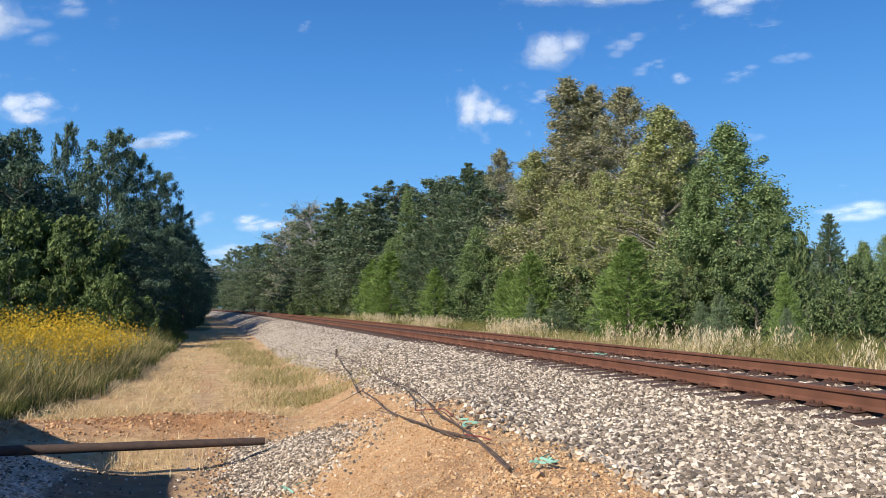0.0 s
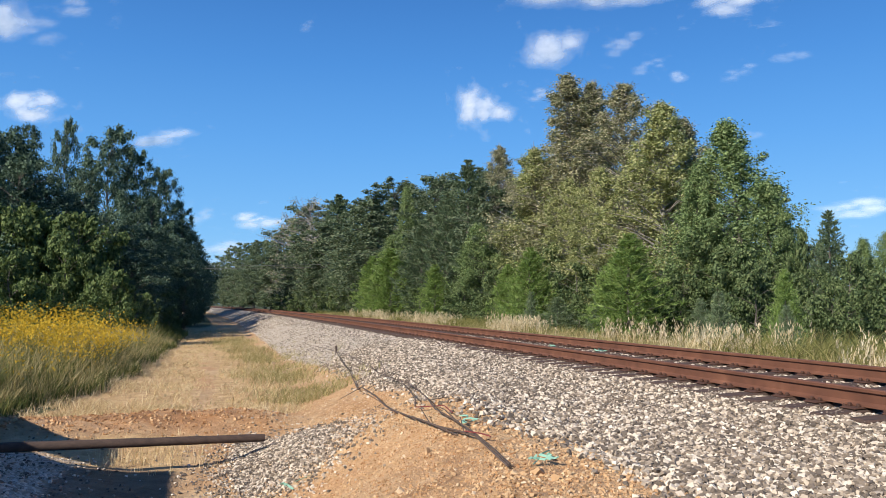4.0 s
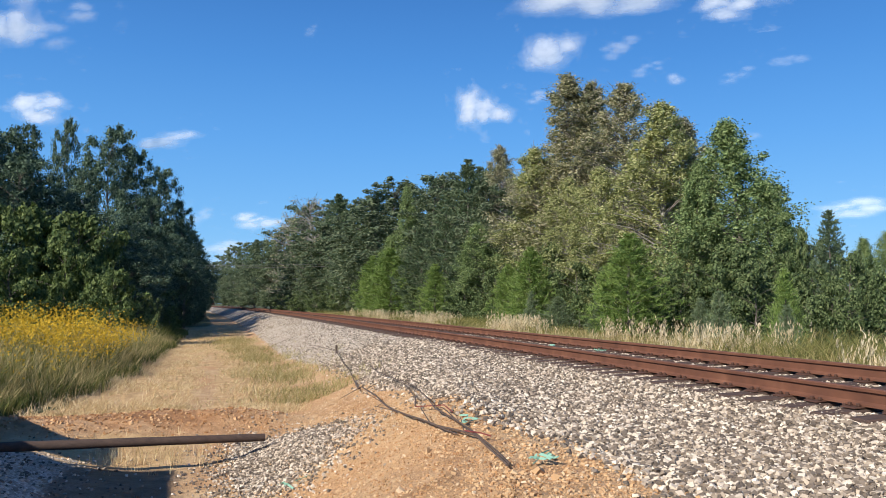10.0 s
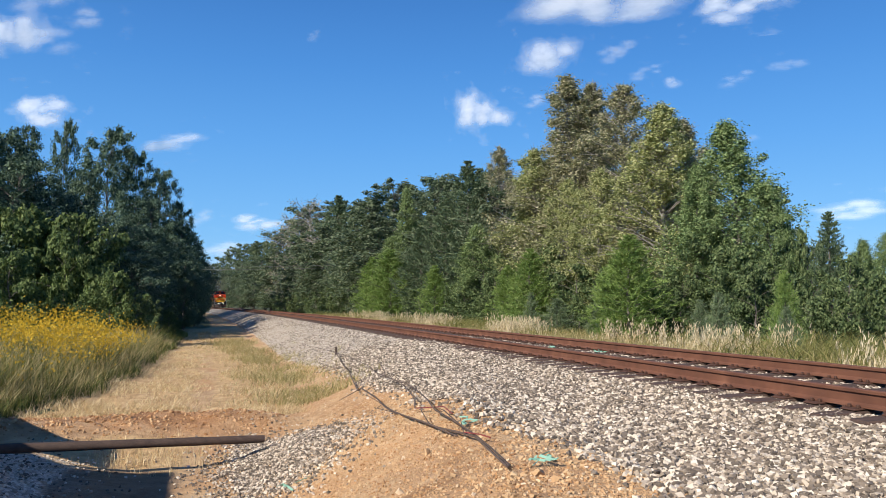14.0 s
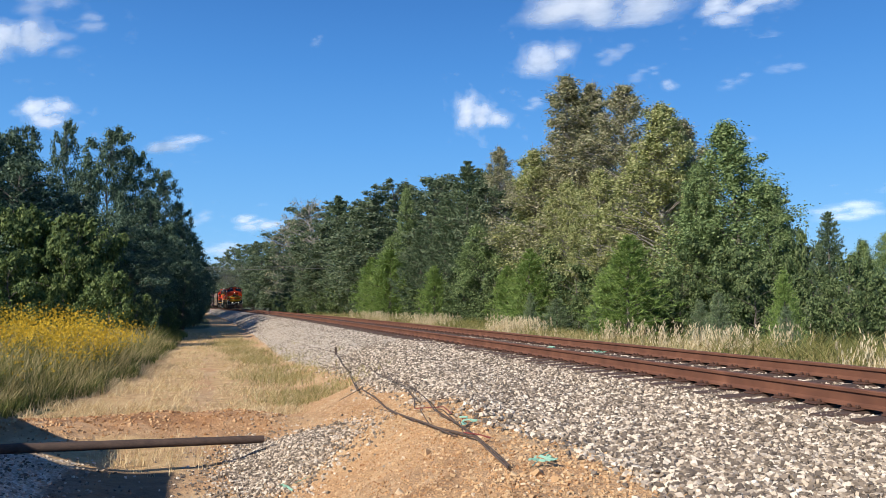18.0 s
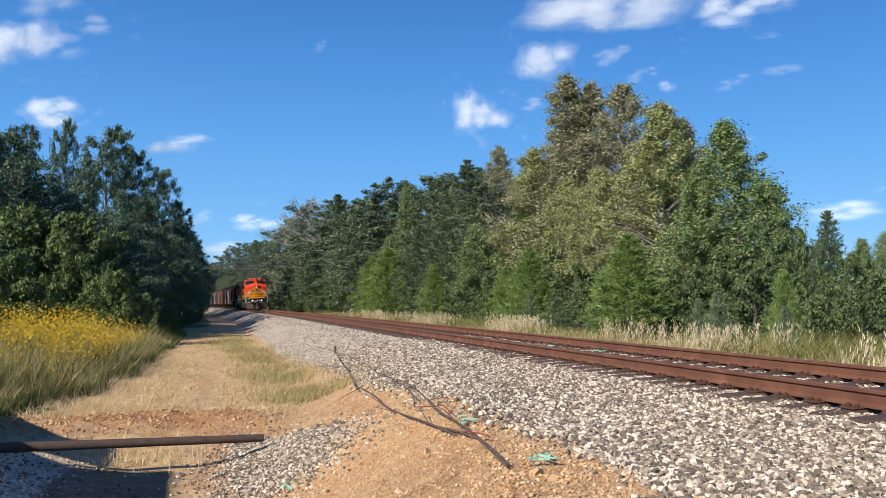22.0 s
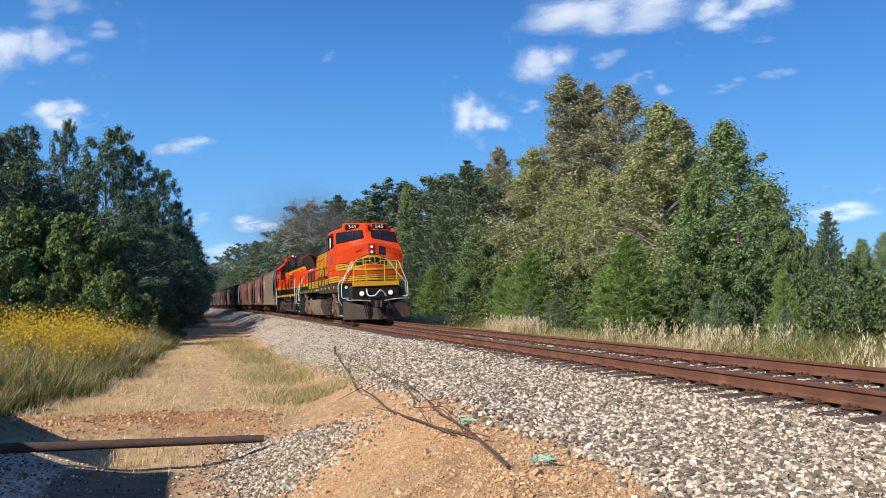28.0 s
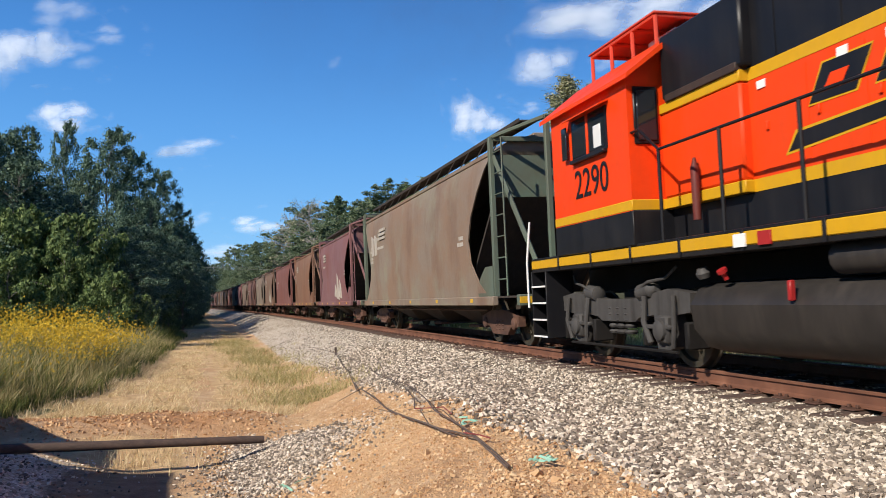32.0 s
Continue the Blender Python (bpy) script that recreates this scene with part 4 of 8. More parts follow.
TREES = [
    ("sparse", 44.2, 13.5, 15.3, 8.2),
    ("sparse", 44.5, 15, 15.1, 7.4),
    ("sparse", 39.2, 14.5, 13.6, 6.6),
    ("gold", 31.5, 12.2, 10.4, 6.6),
    ("sparse", 32.8, 14, 10.1, 5.4),
    ("green", 27.0, 12.5, 8.6, 6.2),
    ("gold", 45.8, 12, 11.0, 6.6),
    ("sparse", 55.8, 13.5, 13.2, 5.1),
    ("pine", 61.0, 12.5, 13.1, 9.0),
    ("woods", 77.0, 14, 14.4, 9.7),
    ("woods", 100.2, 15, 17.3, 14.5),
    ("green", 79.0, 12, 13.2, 4.6),
    ("woods", 113.5, 14, 16.7, 12.7),
    ("pine", 138.8, 15, 20.8, 13.2),
    ("woods", 174.8, 16, 23.0, 16.6),
    ("woods", 206.0, 16, 23.2, 16.3),
    ("woods", 154.2, 17.5, 21.5, 13.3),
    ("bare", 161.8, 13.5, 22.8, 16.9),
    ("bare", 185.8, 13, 22.3, 14.7),
    ("gold", 35.2, 11, 8.1, 4.4),
    ("green", 27.2, 11, 6.8, 3.6),
    ("gold", 38.8, 11, 8.1, 4.4),
    ("green", 25.5, 13, 5.9, 2.9),
    ("woods", 54.2, 12, 10.0, 6.3),
    ("pine", 63.8, 11.5, 10.9, 7.6),
    ("woods", 94.2, 11.5, 12.2, 11.6),
    ("young_pine", 76.2, 9.5, 6.9, 7.6),
    ("pine", 106.2, 11, 11.2, 10.9),
    ("woods", 128.2, 11.5, 14.0, 12.5),
    ("woods", 200.5, 13, 19.4, 15.1),
    ("woods", 251.5, 15, 21.2, 16.5),
    ("pine", 280.0, 15, 22.8, 14.5),
    ("woods", 320.5, 16, 25.3, 17.8),
    ("woods", 369.2, 18, 27.3, 15.0),
    ("woods", 416.2, 20, 25.9, 13.8),
    ("pine", 419.8, 20, 20.9, 10.0),
    ("woods", 154.8, 10.5, 13.2, 11.7),
    ("woods", 202.8, 10.5, 13.9, 11.4),
    ("woods", 246.5, 11, 14.4, 11.9),
    ("woods", 286.5, 11, 14.8, 11.7),
    ("woods", 328.5, 11.5, 14.5, 9.7),
    ("pine", 130.5, 10, 10.5, 9.3),
    ("pine", 68.2, 10.5, 8.4, 7.2),
    ("green", 80.2, 11, 8.4, 7.1),
    ("green", 52.2, 10.5, 6.9, 5.3),
    ("woods", 31.2, 17, 6.9, 4.2),
    ("woods", 37.0, 18, 9.0, 4.9),
    ("woods", 43.8, 18.5, 11.2, 5.6),
    ("woods", 52.2, 19, 13.3, 6.6),
    ("woods", 60.0, 18, 12.5, 9.5),
    ("woods", 69.2, 18, 14.0, 9.0),
    ("woods", 83.2, 18, 15.0, 10.6),
    ("woods", 103.2, 18, 16.1, 12.9),
    ("woods", 133.0, 18, 18.3, 13.2),
    ("woods", 27.2, 16, 3.8, 3.1),
    ("woods", 25.0, 16, 3.1, 2.9),
    ("green", 27.0, 15, 4.6, 2.7),
    ("young_pine", 26.0, 7.4, 4.0, 4.0),
    ("young_pine", 27.0, 7.2, 3.0, 2.6),
    ("young_pine", 37.0, 8.0, 4.3, 3.9),
    ("young_pine", 40.2, 8.0, 3.6, 3.0),
    ("small_pine", 19.5, 6.6, 1.9, 1.3),
    ("young_pine", 17.8, 7.4, 2.4, 1.3),
    ("small_pine", 27.2, 6.8, 1.8, 1.6),
    ("small_pine", 32.0, 7.2, 1.8, 2.2),
    ("small_pine", 16.5, 6.4, 1.5, 1.0),
    ("small_pine", 21.0, 7.0, 1.7, 1.2),
    ("small_pine", 34.5, 7.0, 2.1, 1.2),
    ("young_pine", 81.2, 8.8, 6.4, 5.8),
    ("young_pine", 57.0, 8.6, 4.4, 3.8),
    ("pine", 22.5, 13, 4.7, 2.5),
    ("bush", 24.2, 13.5, 4.2, 1.7),
    ("green", 20.0, 12, 3.4, 2.1),
    ("green", 21.2, 14, 3.8, 2.2),
    ("bush", 19.0, 10.5, 2.9, 2.2),
    ("bush", 17.2, 10, 2.4, 2.2),
    ("bush", 20.5, 10.5, 2.5, 2.3),
    ("green", 18.8, 13, 3.8, 2.7),
    ("green", 17.2, 13, 4.0, 3.8),
    ("bush", 22.5, 10, 2.8, 2.5),
    ("bush", 26.0, 9.5, 2.5, 2.5),
    ("bush", 34.8, 9.5, 3.3, 3.3),
    ("bush", 46.0, 9.5, 3.5, 4.2),
    ("bush", 52.0, 9.2, 3.0, 3.7),
    ("bush", 27.0, 9.0, 2.2, 2.3),
    ("bush", 62.0, 8.8, 2.8, 3.7),
    ("bush", 102.2, 8.8, 3.9, 5.1),
    ("bush", 122.2, 8.8, 3.5, 5.1),
    ("bush", 143.5, 9, 3.8, 5.4),
    ("bush", 169.0, 9, 3.6, 5.7),
    ("bush", 38.5, 10.2, 4.7, 4.0),
    ("bush", 24.2, 11, 3.5, 3.2),
    ("bush", 26.0, 11, 3.8, 3.4),
    ("bush", 32.5, 10.5, 3.5, 4.1),
    ("dark", 68.4, -21.7, 15.7, 5.4),
    ("dark", 96, -22.8, 22.2, 4.5),
    ("dark", 138.2, -22.3, 30.2, 13.7),
    ("dark", 143.4, -18.6, 28.0, 9.9),
    ("dark", 151.0, -15.0, 25.8, 9.1),
    ("dark", 143.4, -11.3, 19.4, 6.7),
    ("dark", 130.9, -11.3, 11.2, 4.6),
    ("dark", 156.7, -7.7, 11.8, 4.2),
    ("dark", 187.7, -5.8, 10.6, 3.6),
    ("dark", 64.9, -16.4, 12.1, 5.1),
    ("dark", 67.0, -24.2, 14.6, 5.9),
    ("dark", 70.3, -28.5, 15.9, 7.9),
    ("vine", 50.5, -17.1, 7.3, 6.2),
    ("vine", 49.0, -19.0, 7.2, 5.0),
    ("vine", 47.9, -14.9, 5.3, 3.7),
    ("vine", 42.9, -12.0, 3.7, 3.3),
    ("dark", 138.2, -12.8, 15.7, 9.1),
    ("dark", 71.4, -9.4, 5.8, 3.3),
    ("dark", 81.6, -8.7, 5.8, 2.6),
    ("dark", 135.7, -15.9, 18.8, 9.9),
    ("woods", 343.7, 5.5, 16.3, 7.5),
    ("woods", 313.2, 0.0, 16.7, 8.5),
    ("woods", 405.5, 14.2, 21.7, 7.7),
    ("bush", 63.6, -11.3, 4.4, 4.2),
    ("bush", 73.7, -10.3, 3.8, 3.6),
    ("bush", 94.3, -9.2, 3.1, 3.3),
    ("vine", 44.2, -16.9, 4.5, 4.0),
    # next seven: out of view, added for shade and to close the left
    ("dark", 52.7, -25.2, 8.7, 6.5),
    ("dark", 46.8, -26.4, 8.7, 6.2),
    ("dark", 55.5, -27.6, 17.5, 10.2),
    ("dark", 49.8, -29.9, 17.5, 9.5),
    ("dark", 52.7, -29.1, 17.5, 9.5),
    ("dark", 62.6, -27.2, 17.0, 9.3),
    ("dark", 58.8, -24.7, 10.7, 5.9),
    ("dark", 76.9, -14.3, 10.0, 6.1),
    ("dark", 94.9, -11.6, 9.5, 6.4),
    ("bush", 48.8, -10.8, 2.6, 2.0),
    ("bush", 58.0, -10.0, 1.7, 1.9),
    ("dark", 51.5, -11.8, 5.0, 4.6),
    ("dark", 56.0, -12.2, 5.5, 5.0),
    ("dark", 60.5, -12.6, 6.5, 5.5),
    ("dark", 66.0, -12.8, 8.0, 5.5),
    ("dark", 72.0, -12.6, 8.5, 6.0),
    ("dark", 78.0, -12.4, 8.5, 6.5),
    ("dark", 85.0, -12.1, 9.0, 7.0),
    ("dark", 93.0, -12.4, 9.5, 8.0),
    ("dark", 100.0, -12.4, 10.0, 9.0),
    ("dark", 109.0, -12.2, 9.0, 9.5),
    ("dark", 118.0, -11.8, 9.0, 9.5),
    ("dark", 143.0, -10.8, 9.5, 9.5),
    ("dark", 171.0, -9.6, 14.0, 10.0),
    ("dark", 52.5, -18.4, 10.5, 7.0),
    ("dark", 56.0, -20.5, 13.0, 8.0),
    ("dark", 58.5, -17.0, 9.5, 7.0),
    ("vine", 50.0, -14.6, 7.0, 5.5),
    ("dark", 127.0, -11.5, 9.5, 9.5),
    ("dark", 135.0, -11.3, 9.5, 9.5),
    ("dark", 151.0, -10.5, 15.0, 9.5),
    ("dark", 161.0, -10.0, 15.0, 10.0),
    ("dark", 181.0, -9.2, 14.0, 10.0),
    ("dark", 194.0, -8.6, 12.0, 8.0),
    ("dark", 210.0, -8.0, 12.0, 9.0),
    ("dark", 228.0, -7.0, 12.0, 9.0),
]
for t_ in TREES:
    tree(*t_)



# ---- creosoted pole across the ditch, loose branches ----
def build_pole():
    a, b = Vector((-5.46, 9.95, -0.99)), Vector((-2.42, 11.0, -1.04))
    d = (b - a).normalized()
    m = Mesh()
    k = 14
    prof = [(0.0, 0.054), (0.01, 0.063)] + [((b - a).length * i / k, 0.064 - 0.012 * i / k + 0.002 * math.sin(i * 2.1)) for i in range(1, k)] + [((b - a).length, 0.050)]
    m.lathe(a, d, prof, 16)
    thing("wooden_pole", "dark creosoted wooden pole lying across the ditch", "wooden pole", bm=m, material=POLE_WOOD)


build_pole()


# ---- unseen stand-in beside the camera, added to cast the shade on the ditch ----
def build_shade_caster():
    ob = thing("shade_caster", "plain grey unseen block added to shade the ditch", "shed")
    m = on_track(6.7)
    base = float(ground_z(6.7, -13.0)) - 0.15
    wall = paint("caster grey", (0.42, 0.43, 0.42), 0.5)
    plan = [(-11.42, -2.2), (-11.45, 2.0), (-14.4, 2.0), (-14.4, -2.2)]
    # panel outline is cut to give the shadow's edge on the ditch
    wing = [(2.0, base), (2.0, 1.70), (2.3, 1.26), (2.43, 1.10), (4.04, 0.54), (4.55, 0.38), (4.47, 0.46), (3.88, 0.73), (2.7, 1.23), (3.48, 1.25), (4.2, 1.22), (5.3, 0.65), (6.34, 0.31), (9.6, -0.73), (9.6, base)]
    for name, b in (("wall", Mesh().prism(plan, base, 1.74, "z")),
                    ("roof", Mesh().prism([(x + (0.05 if x > -12 else -0.05), y) for x, y in plan], 1.74, 1.84, "z")),
                    ("side_panel", Mesh().prism(wing, -11.47, -11.43, "x")),
                    ("door", Mesh().box(-11.46, -11.40, -1.5, -0.6, base + 0.2, 1.3, 0.01))):
        o = part(name, b, wall, ob)
        x, y, h = line(6.7)
        o.matrix_world = Matrix.Translation((x, y, 0)) @ Matrix.Rotation(-h, 4, "Z")


build_shade_caster()

# ---- small things by the track ----
GREEN_PLASTIC = paint("green plastic", (0.27, 0.50, 0.38), 0.5, (0.3, 0.4, 0.3), 0.3)
TWIG_RED = wood_mat("red twig", (0.16, 0.03, 0.03), (0.30, 0.06, 0.05), 6.0, (2, 2, 2))
WIRE = paint("wire grey", (0.16, 0.16, 0.16), 0.5)


def lie(s, w, up=0.0):
    return at(s, w, float(ground_z(s, w)) + up)


def build_branches():
    rnd = random.Random(5)
    ob = thing("fallen_branch", "dead dark branches with twigs lying over the clay bank", "branch")
    first = [(5.29, -4.80, 0.03), (5.93, -4.72, 0.04), (6.50, -4.65, 0.05), (6.90, -4.69, 0.05), (7.30, -4.76, 0.05), (7.83, -4.80, 0.06), (8.58, -4.77, 0.06), (9.34, -4.77, 0.07), (11.23, -4.50, 0.07), (12.79, -4.34, 0.08), (13.96, -4.27, 0.08), (14.77, -4.24, 0.09), (14.67, -4.32, 0.09), (16.88, -4.06, 0.10), (19.59, -3.73, 0.10), (21.14, -3.64, 0.11), (24.54, -3.37, 0.12)]
    second = [(5.33, -4.77, 0.03), (5.89, -4.71, 0.05), (6.55, -4.64, 0.06), (7.29, -4.63, 0.08), (7.89, -4.64, 0.10), (8.92, -4.47, 0.11), (11.30, -4.04, 0.12), (12.34, -3.93, 0.12), (13.59, -3.85, 0.13), (15.59, -3.82, 0.15), (17.54, -3.58, 0.16), (21.59, -3.40, 0.17), (25.59, -3.49, 0.19), (28.60, -3.60, 0.20)]
    forks = [[(14.67, -4.32, 0.10), (14.73, -4.50, 0.07), (14.88, -4.64, 0.03)], [(8.64, -4.67, 0.10), (9.36, -4.50, 0.11), (11.25, -4.13, 0.12), (12.64, -3.97, 0.15)],
             [(14.10, -3.92, 0.15), (14.92, -3.78, 0.17), (17.00, -3.47, 0.20), (20.52, -3.05, 0.25)], [(25.69, -3.12, 0.25), (26.54, -3.28, 0.17), (27.39, -3.41, 0.10)], [(7.25, -4.78, 0.06), (7.00, -4.74, 0.04), (6.85, -4.70, 0.03)]]
    red = [[(8.68, -4.66, 0.08), (8.43, -4.56, 0.07), (8.02, -4.51, 0.07), (7.56, -4.55, 0.06)], [(6.68, -4.69, 0.08), (6.43, -4.63, 0.07), (6.30, -4.58, 0.05)]]
    for line_, r0 in ((first, 0.0095), (second, 0.007)):
        pts = [lie(*p) for p in line_]
        n = len(pts)
        part("bough", Mesh().tube(pts, [r0 * (1 + 0.35 * i / n) for i in range(n)], 7), TWIG, ob)
        for i in range(3, n, 2):
            a = pts[i - 1].lerp(pts[i], rnd.random())
            d = (pts[i] - pts[i - 1]).normalized()
            b = a + d * rnd.uniform(0.1, 0.5) + Vector((rnd.uniform(-0.20, 0.20), 0, rnd.uniform(0.02, 0.10)))
            c = b + d * rnd.uniform(0.1, 0.3) + Vector((rnd.uniform(-0.12, 0.12), 0, rnd.uniform(-0.05, 0.06)))
            part("twig", Mesh().tube([a, b, c], [0.006, 0.0045, 0.002], 4), TWIG, ob)
    for line_ in forks:
        part("fork", Mesh().tube([lie(*p) for p in line_], [0.0075] * (len(line_) - 1) + [0.004], 6), TWIG, ob)
    for line_ in red:
        part("red_twig", Mesh().tube([lie(*p) for p in line_], 0.006, 5), TWIG_RED, ob, "dark red twig")


build_branches()


def build_scraps():
    rnd = random.Random(9)
    for s, w, n in ((17.75, -0.21, 5), (16.7, 0.35, 5), (14.7, 0.55, 8), (7.2, -4.5, 4), (5.33, -4.5, 7), (8.95, -5.97, 5)):
        ob = thing("plastic_scrap", "torn strip of green plastic lying on the stones", "litter", group="green plastic scraps")
        for k in range(n):
            a = lie(s + rnd.uniform(-0.07, 0.07), w + rnd.uniform(-0.07, 0.07), 0.05)
            b = a + Vector((rnd.uniform(-0.08, 0.08), rnd.uniform(-0.08, 0.08), rnd.uniform(-0.01, 0.03)))
            c = b + Vector((rnd.uniform(-0.08, 0.08), rnd.uniform(-0.08, 0.08), rnd.uniform(-0.03, 0.02)))
            o = Vector((0.008, 0.004, 0.004))
            part("strip", Mesh().add([a - o, a + o, b + o, b - o, c + o, c - o, a - o + Vector((0, 0, 0.006)), a + o + Vector((0, 0, 0.006)), b + o + Vector((0, 0, 0.006)), b - o + Vector((0, 0, 0.006)), c + o + Vector((0, 0, 0.006)), c - o + Vector((0, 0, 0.006))],
                                     [(0, 1, 2, 3), (3, 2, 4, 5), (6, 9, 8, 7), (9, 11, 10, 8), (0, 6, 7, 1), (1, 7, 8, 2), (2, 8, 10, 4), (5, 11, 9, 3), (3, 9, 6, 0), (4, 10, 11, 5)]), GREEN_PLASTIC, ob)
    stake = lie(25.0, -3.3)
    thing("marker_stake", "short dark stake standing in the ballast slope", "stake", Matrix.Translation(stake), bm=Mesh().box(-0.03, 0.03, -0.03, 0.03, -0.15, 0.24, 0.008), material=POLE_WOOD)
    # bare stones on the clay, each its own
    for i in range(26):
        s, w = rnd.uniform(4.6, 9.5), rnd.uniform(-5.9, -4.4)
        vs, fs = STONES[i % len(STONES)]
        me = mesh_np("stone", vs * rnd.uniform(0.03, 0.075), fs, STONE_ONE)
        o = new("stone", me)
        o.matrix_world = Matrix.Translation(lie(s, w, 0.012)) @ pose(0, 0, 0, rnd.uniform(0, 360), rnd.uniform(0, 360), 0)
        tagged(o, "loose pale stone lying on orange clay", "stone", "loose stones on the clay")


build_scraps()


def build_clods():
    """Broken clods of clay along the dug ridge."""
    rng = np.random.default_rng(23)
    n, k = 4200, 9500
    s = np.concatenate([rng.normal(14.7, 0.6, n), rng.uniform(4.2, 13.5, k)])
    w = np.concatenate([rng.uniform(-13, -5.6, n), rng.normal(-5.0, 0.62, k)])
    z = ground_z(s, w)
    x, y = at_np(s, w)
    size = rng.uniform(0.10, 1.0, len(s)) ** 1.8 * np.where(np.arange(len(s)) < n, 0.066, 0.028)
    R = rot_np(rng, len(s))
    vs, fs = STONES[0]
    V = np.einsum("nij,vj->nvi", R, vs) * size[:, None, None] + np.stack([x, y, z + 0.05 * size], -1)[:, None, :]
    F = (fs[None] + (np.arange(len(s)) * len(vs))[:, None, None]).reshape(-1, 3)
    g = Nodes("clay clods")
    geo = g.t.nodes.new("ShaderNodeNewGeometry")
    g.bump(g.noise(30, 4), 0.6, 0.01)
    m = g.set(g.ramp(geo.outputs["Random Per Island"], [(0, (0.28, 0.135, 0.055)), (0.5, (0.44, 0.245, 0.11)), (1, (0.58, 0.385, 0.215))]), 0.95)
    tagged(new("clay_clods", mesh_np("clay_clods", V.reshape(-1, 3), F, m)), "broken orange clods along a dug ridge", "clods", kind="stuff")


build_clods()


def build_wires():
    """Two thin lines strung across the track far off."""
    ob = thing("power_line", "two thin wires strung between poles behind the trees", "power line")
    for k, (za, zb) in enumerate(((6.35, 7.4), (6.0, 7.0))):
        a, b = Vector((-62, 120, za + 0.3)), Vector((24, 118, zb + 1.2))
        pts = [a.lerp(b, i / 16) - Vector((0, 0, 1.0 * math.sin(math.pi * i / 16))) for i in range(17)]
        part("wire", Mesh().tube(pts, 0.02, 5), WIRE, ob)
    for x, y, h in ((-62, 120, 6.8), (24, 118, 8.8)):
        part("line_pole", Mesh().tube([(x, y, -1.3), (x, y, h)], [0.16, 0.11], 8), POLE_WOOD, ob)


build_wires()

# ---- clouds: soft white banks far off, drifting ----
def cloud_mat(kind, dense):
    g = Nodes("cloud " + kind)
    soft = g.attr("soft")
    info = g.t.nodes.new("ShaderNodeObjectInfo")
    va = g.n("ShaderNodeVectorMath")
    va.operation = "ADD"
    g.link(g.coord(), va.inputs[0])
    g.link(info.outputs["Random"], va.inputs[1])
    nz = g.n("ShaderNodeTexNoise", Scale=2.1, Detail=7.0, Roughness=0.58)
    sc = g.n("ShaderNodeVectorMath")
    sc.operation = "SCALE"
    g.link(info.outputs["Random"], sc.inputs[0])
    sc.inputs["Scale"].default_value = 37.0
    g.link(sc.outputs[0], va.inputs[1])
    g.link(va.outputs[0], nz.inputs["Vector"])
    a = g.math("ADD", soft, g.math("MULTIPLY", g.math("SUBTRACT", nz.outputs[0], 0.53), 1.5))
    a = g.math("MULTIPLY", g.ramp(a, [(0.08, (0, 0, 0)), (0.38, (0.22, 0.22, 0.22)), (0.68, (0.70, 0.70, 0.70)), (1.0, (1, 1, 1))]), dense)
    df = g.n("ShaderNodeBsdfDiffuse")
    df.inputs[0].default_value = (0.70, 0.71, 0.74, 1)
    tp = g.n("ShaderNodeBsdfTransparent")
    mx = g.t.nodes.new("ShaderNodeMixShader")
    g.link(a, mx.inputs[0])
    g.link(tp.outputs[0], mx.inputs[1])
    g.link(df.outputs[0], mx.inputs[2])
    g.link(mx.outputs[0], g.out.inputs[0])
    return g.m


def cloud_mesh(kind, rng, material):
    """A domed bank, unit wide, of overlapping lobes; thin towards its rim."""
    n = 28
    u = np.linspace(-1, 1, n)
    x, y = np.meshgrid(u, u, indexing="ij")
    soft = np.zeros_like(x)
    bulge = np.zeros_like(x)
    lobes = {"heap": 7, "bank": 6, "wisp": 5}[kind]
    for i in range(lobes):
        cx = rng.uniform(-0.45, 0.45)
        cy = rng.uniform(-0.35, 0.15) if kind != "wisp" else rng.uniform(-0.3, 0.3) + 0.4 * cx
        r = rng.uniform(0.32, 0.6)
        d = np.clip(1 - np.hypot((x - cx) / r, (y - cy) / (r * (0.8 if kind == "heap" else 0.6))), 0, 1)
        soft = np.maximum(soft, d)
        bulge = bulge + d
    soft = soft * smooth(1.0, 0.7, np.abs(x)) * smooth(1.0, 0.7, np.abs(y))
    if kind != "wisp":
        soft = soft * smooth(-0.75, -0.45, y)
    i = np.arange(n * n).reshape(n, n)
    f = np.stack([i[:-1, :-1], i[1:, :-1], i[1:, 1:], i[:-1, 1:]], -1).reshape(-1, 4)
    v = np.stack([x, y, 0.08 * bulge], -1).reshape(-1, 3)
    return mesh_np("cloud", v, f, material, {"soft": soft.ravel()}, True)


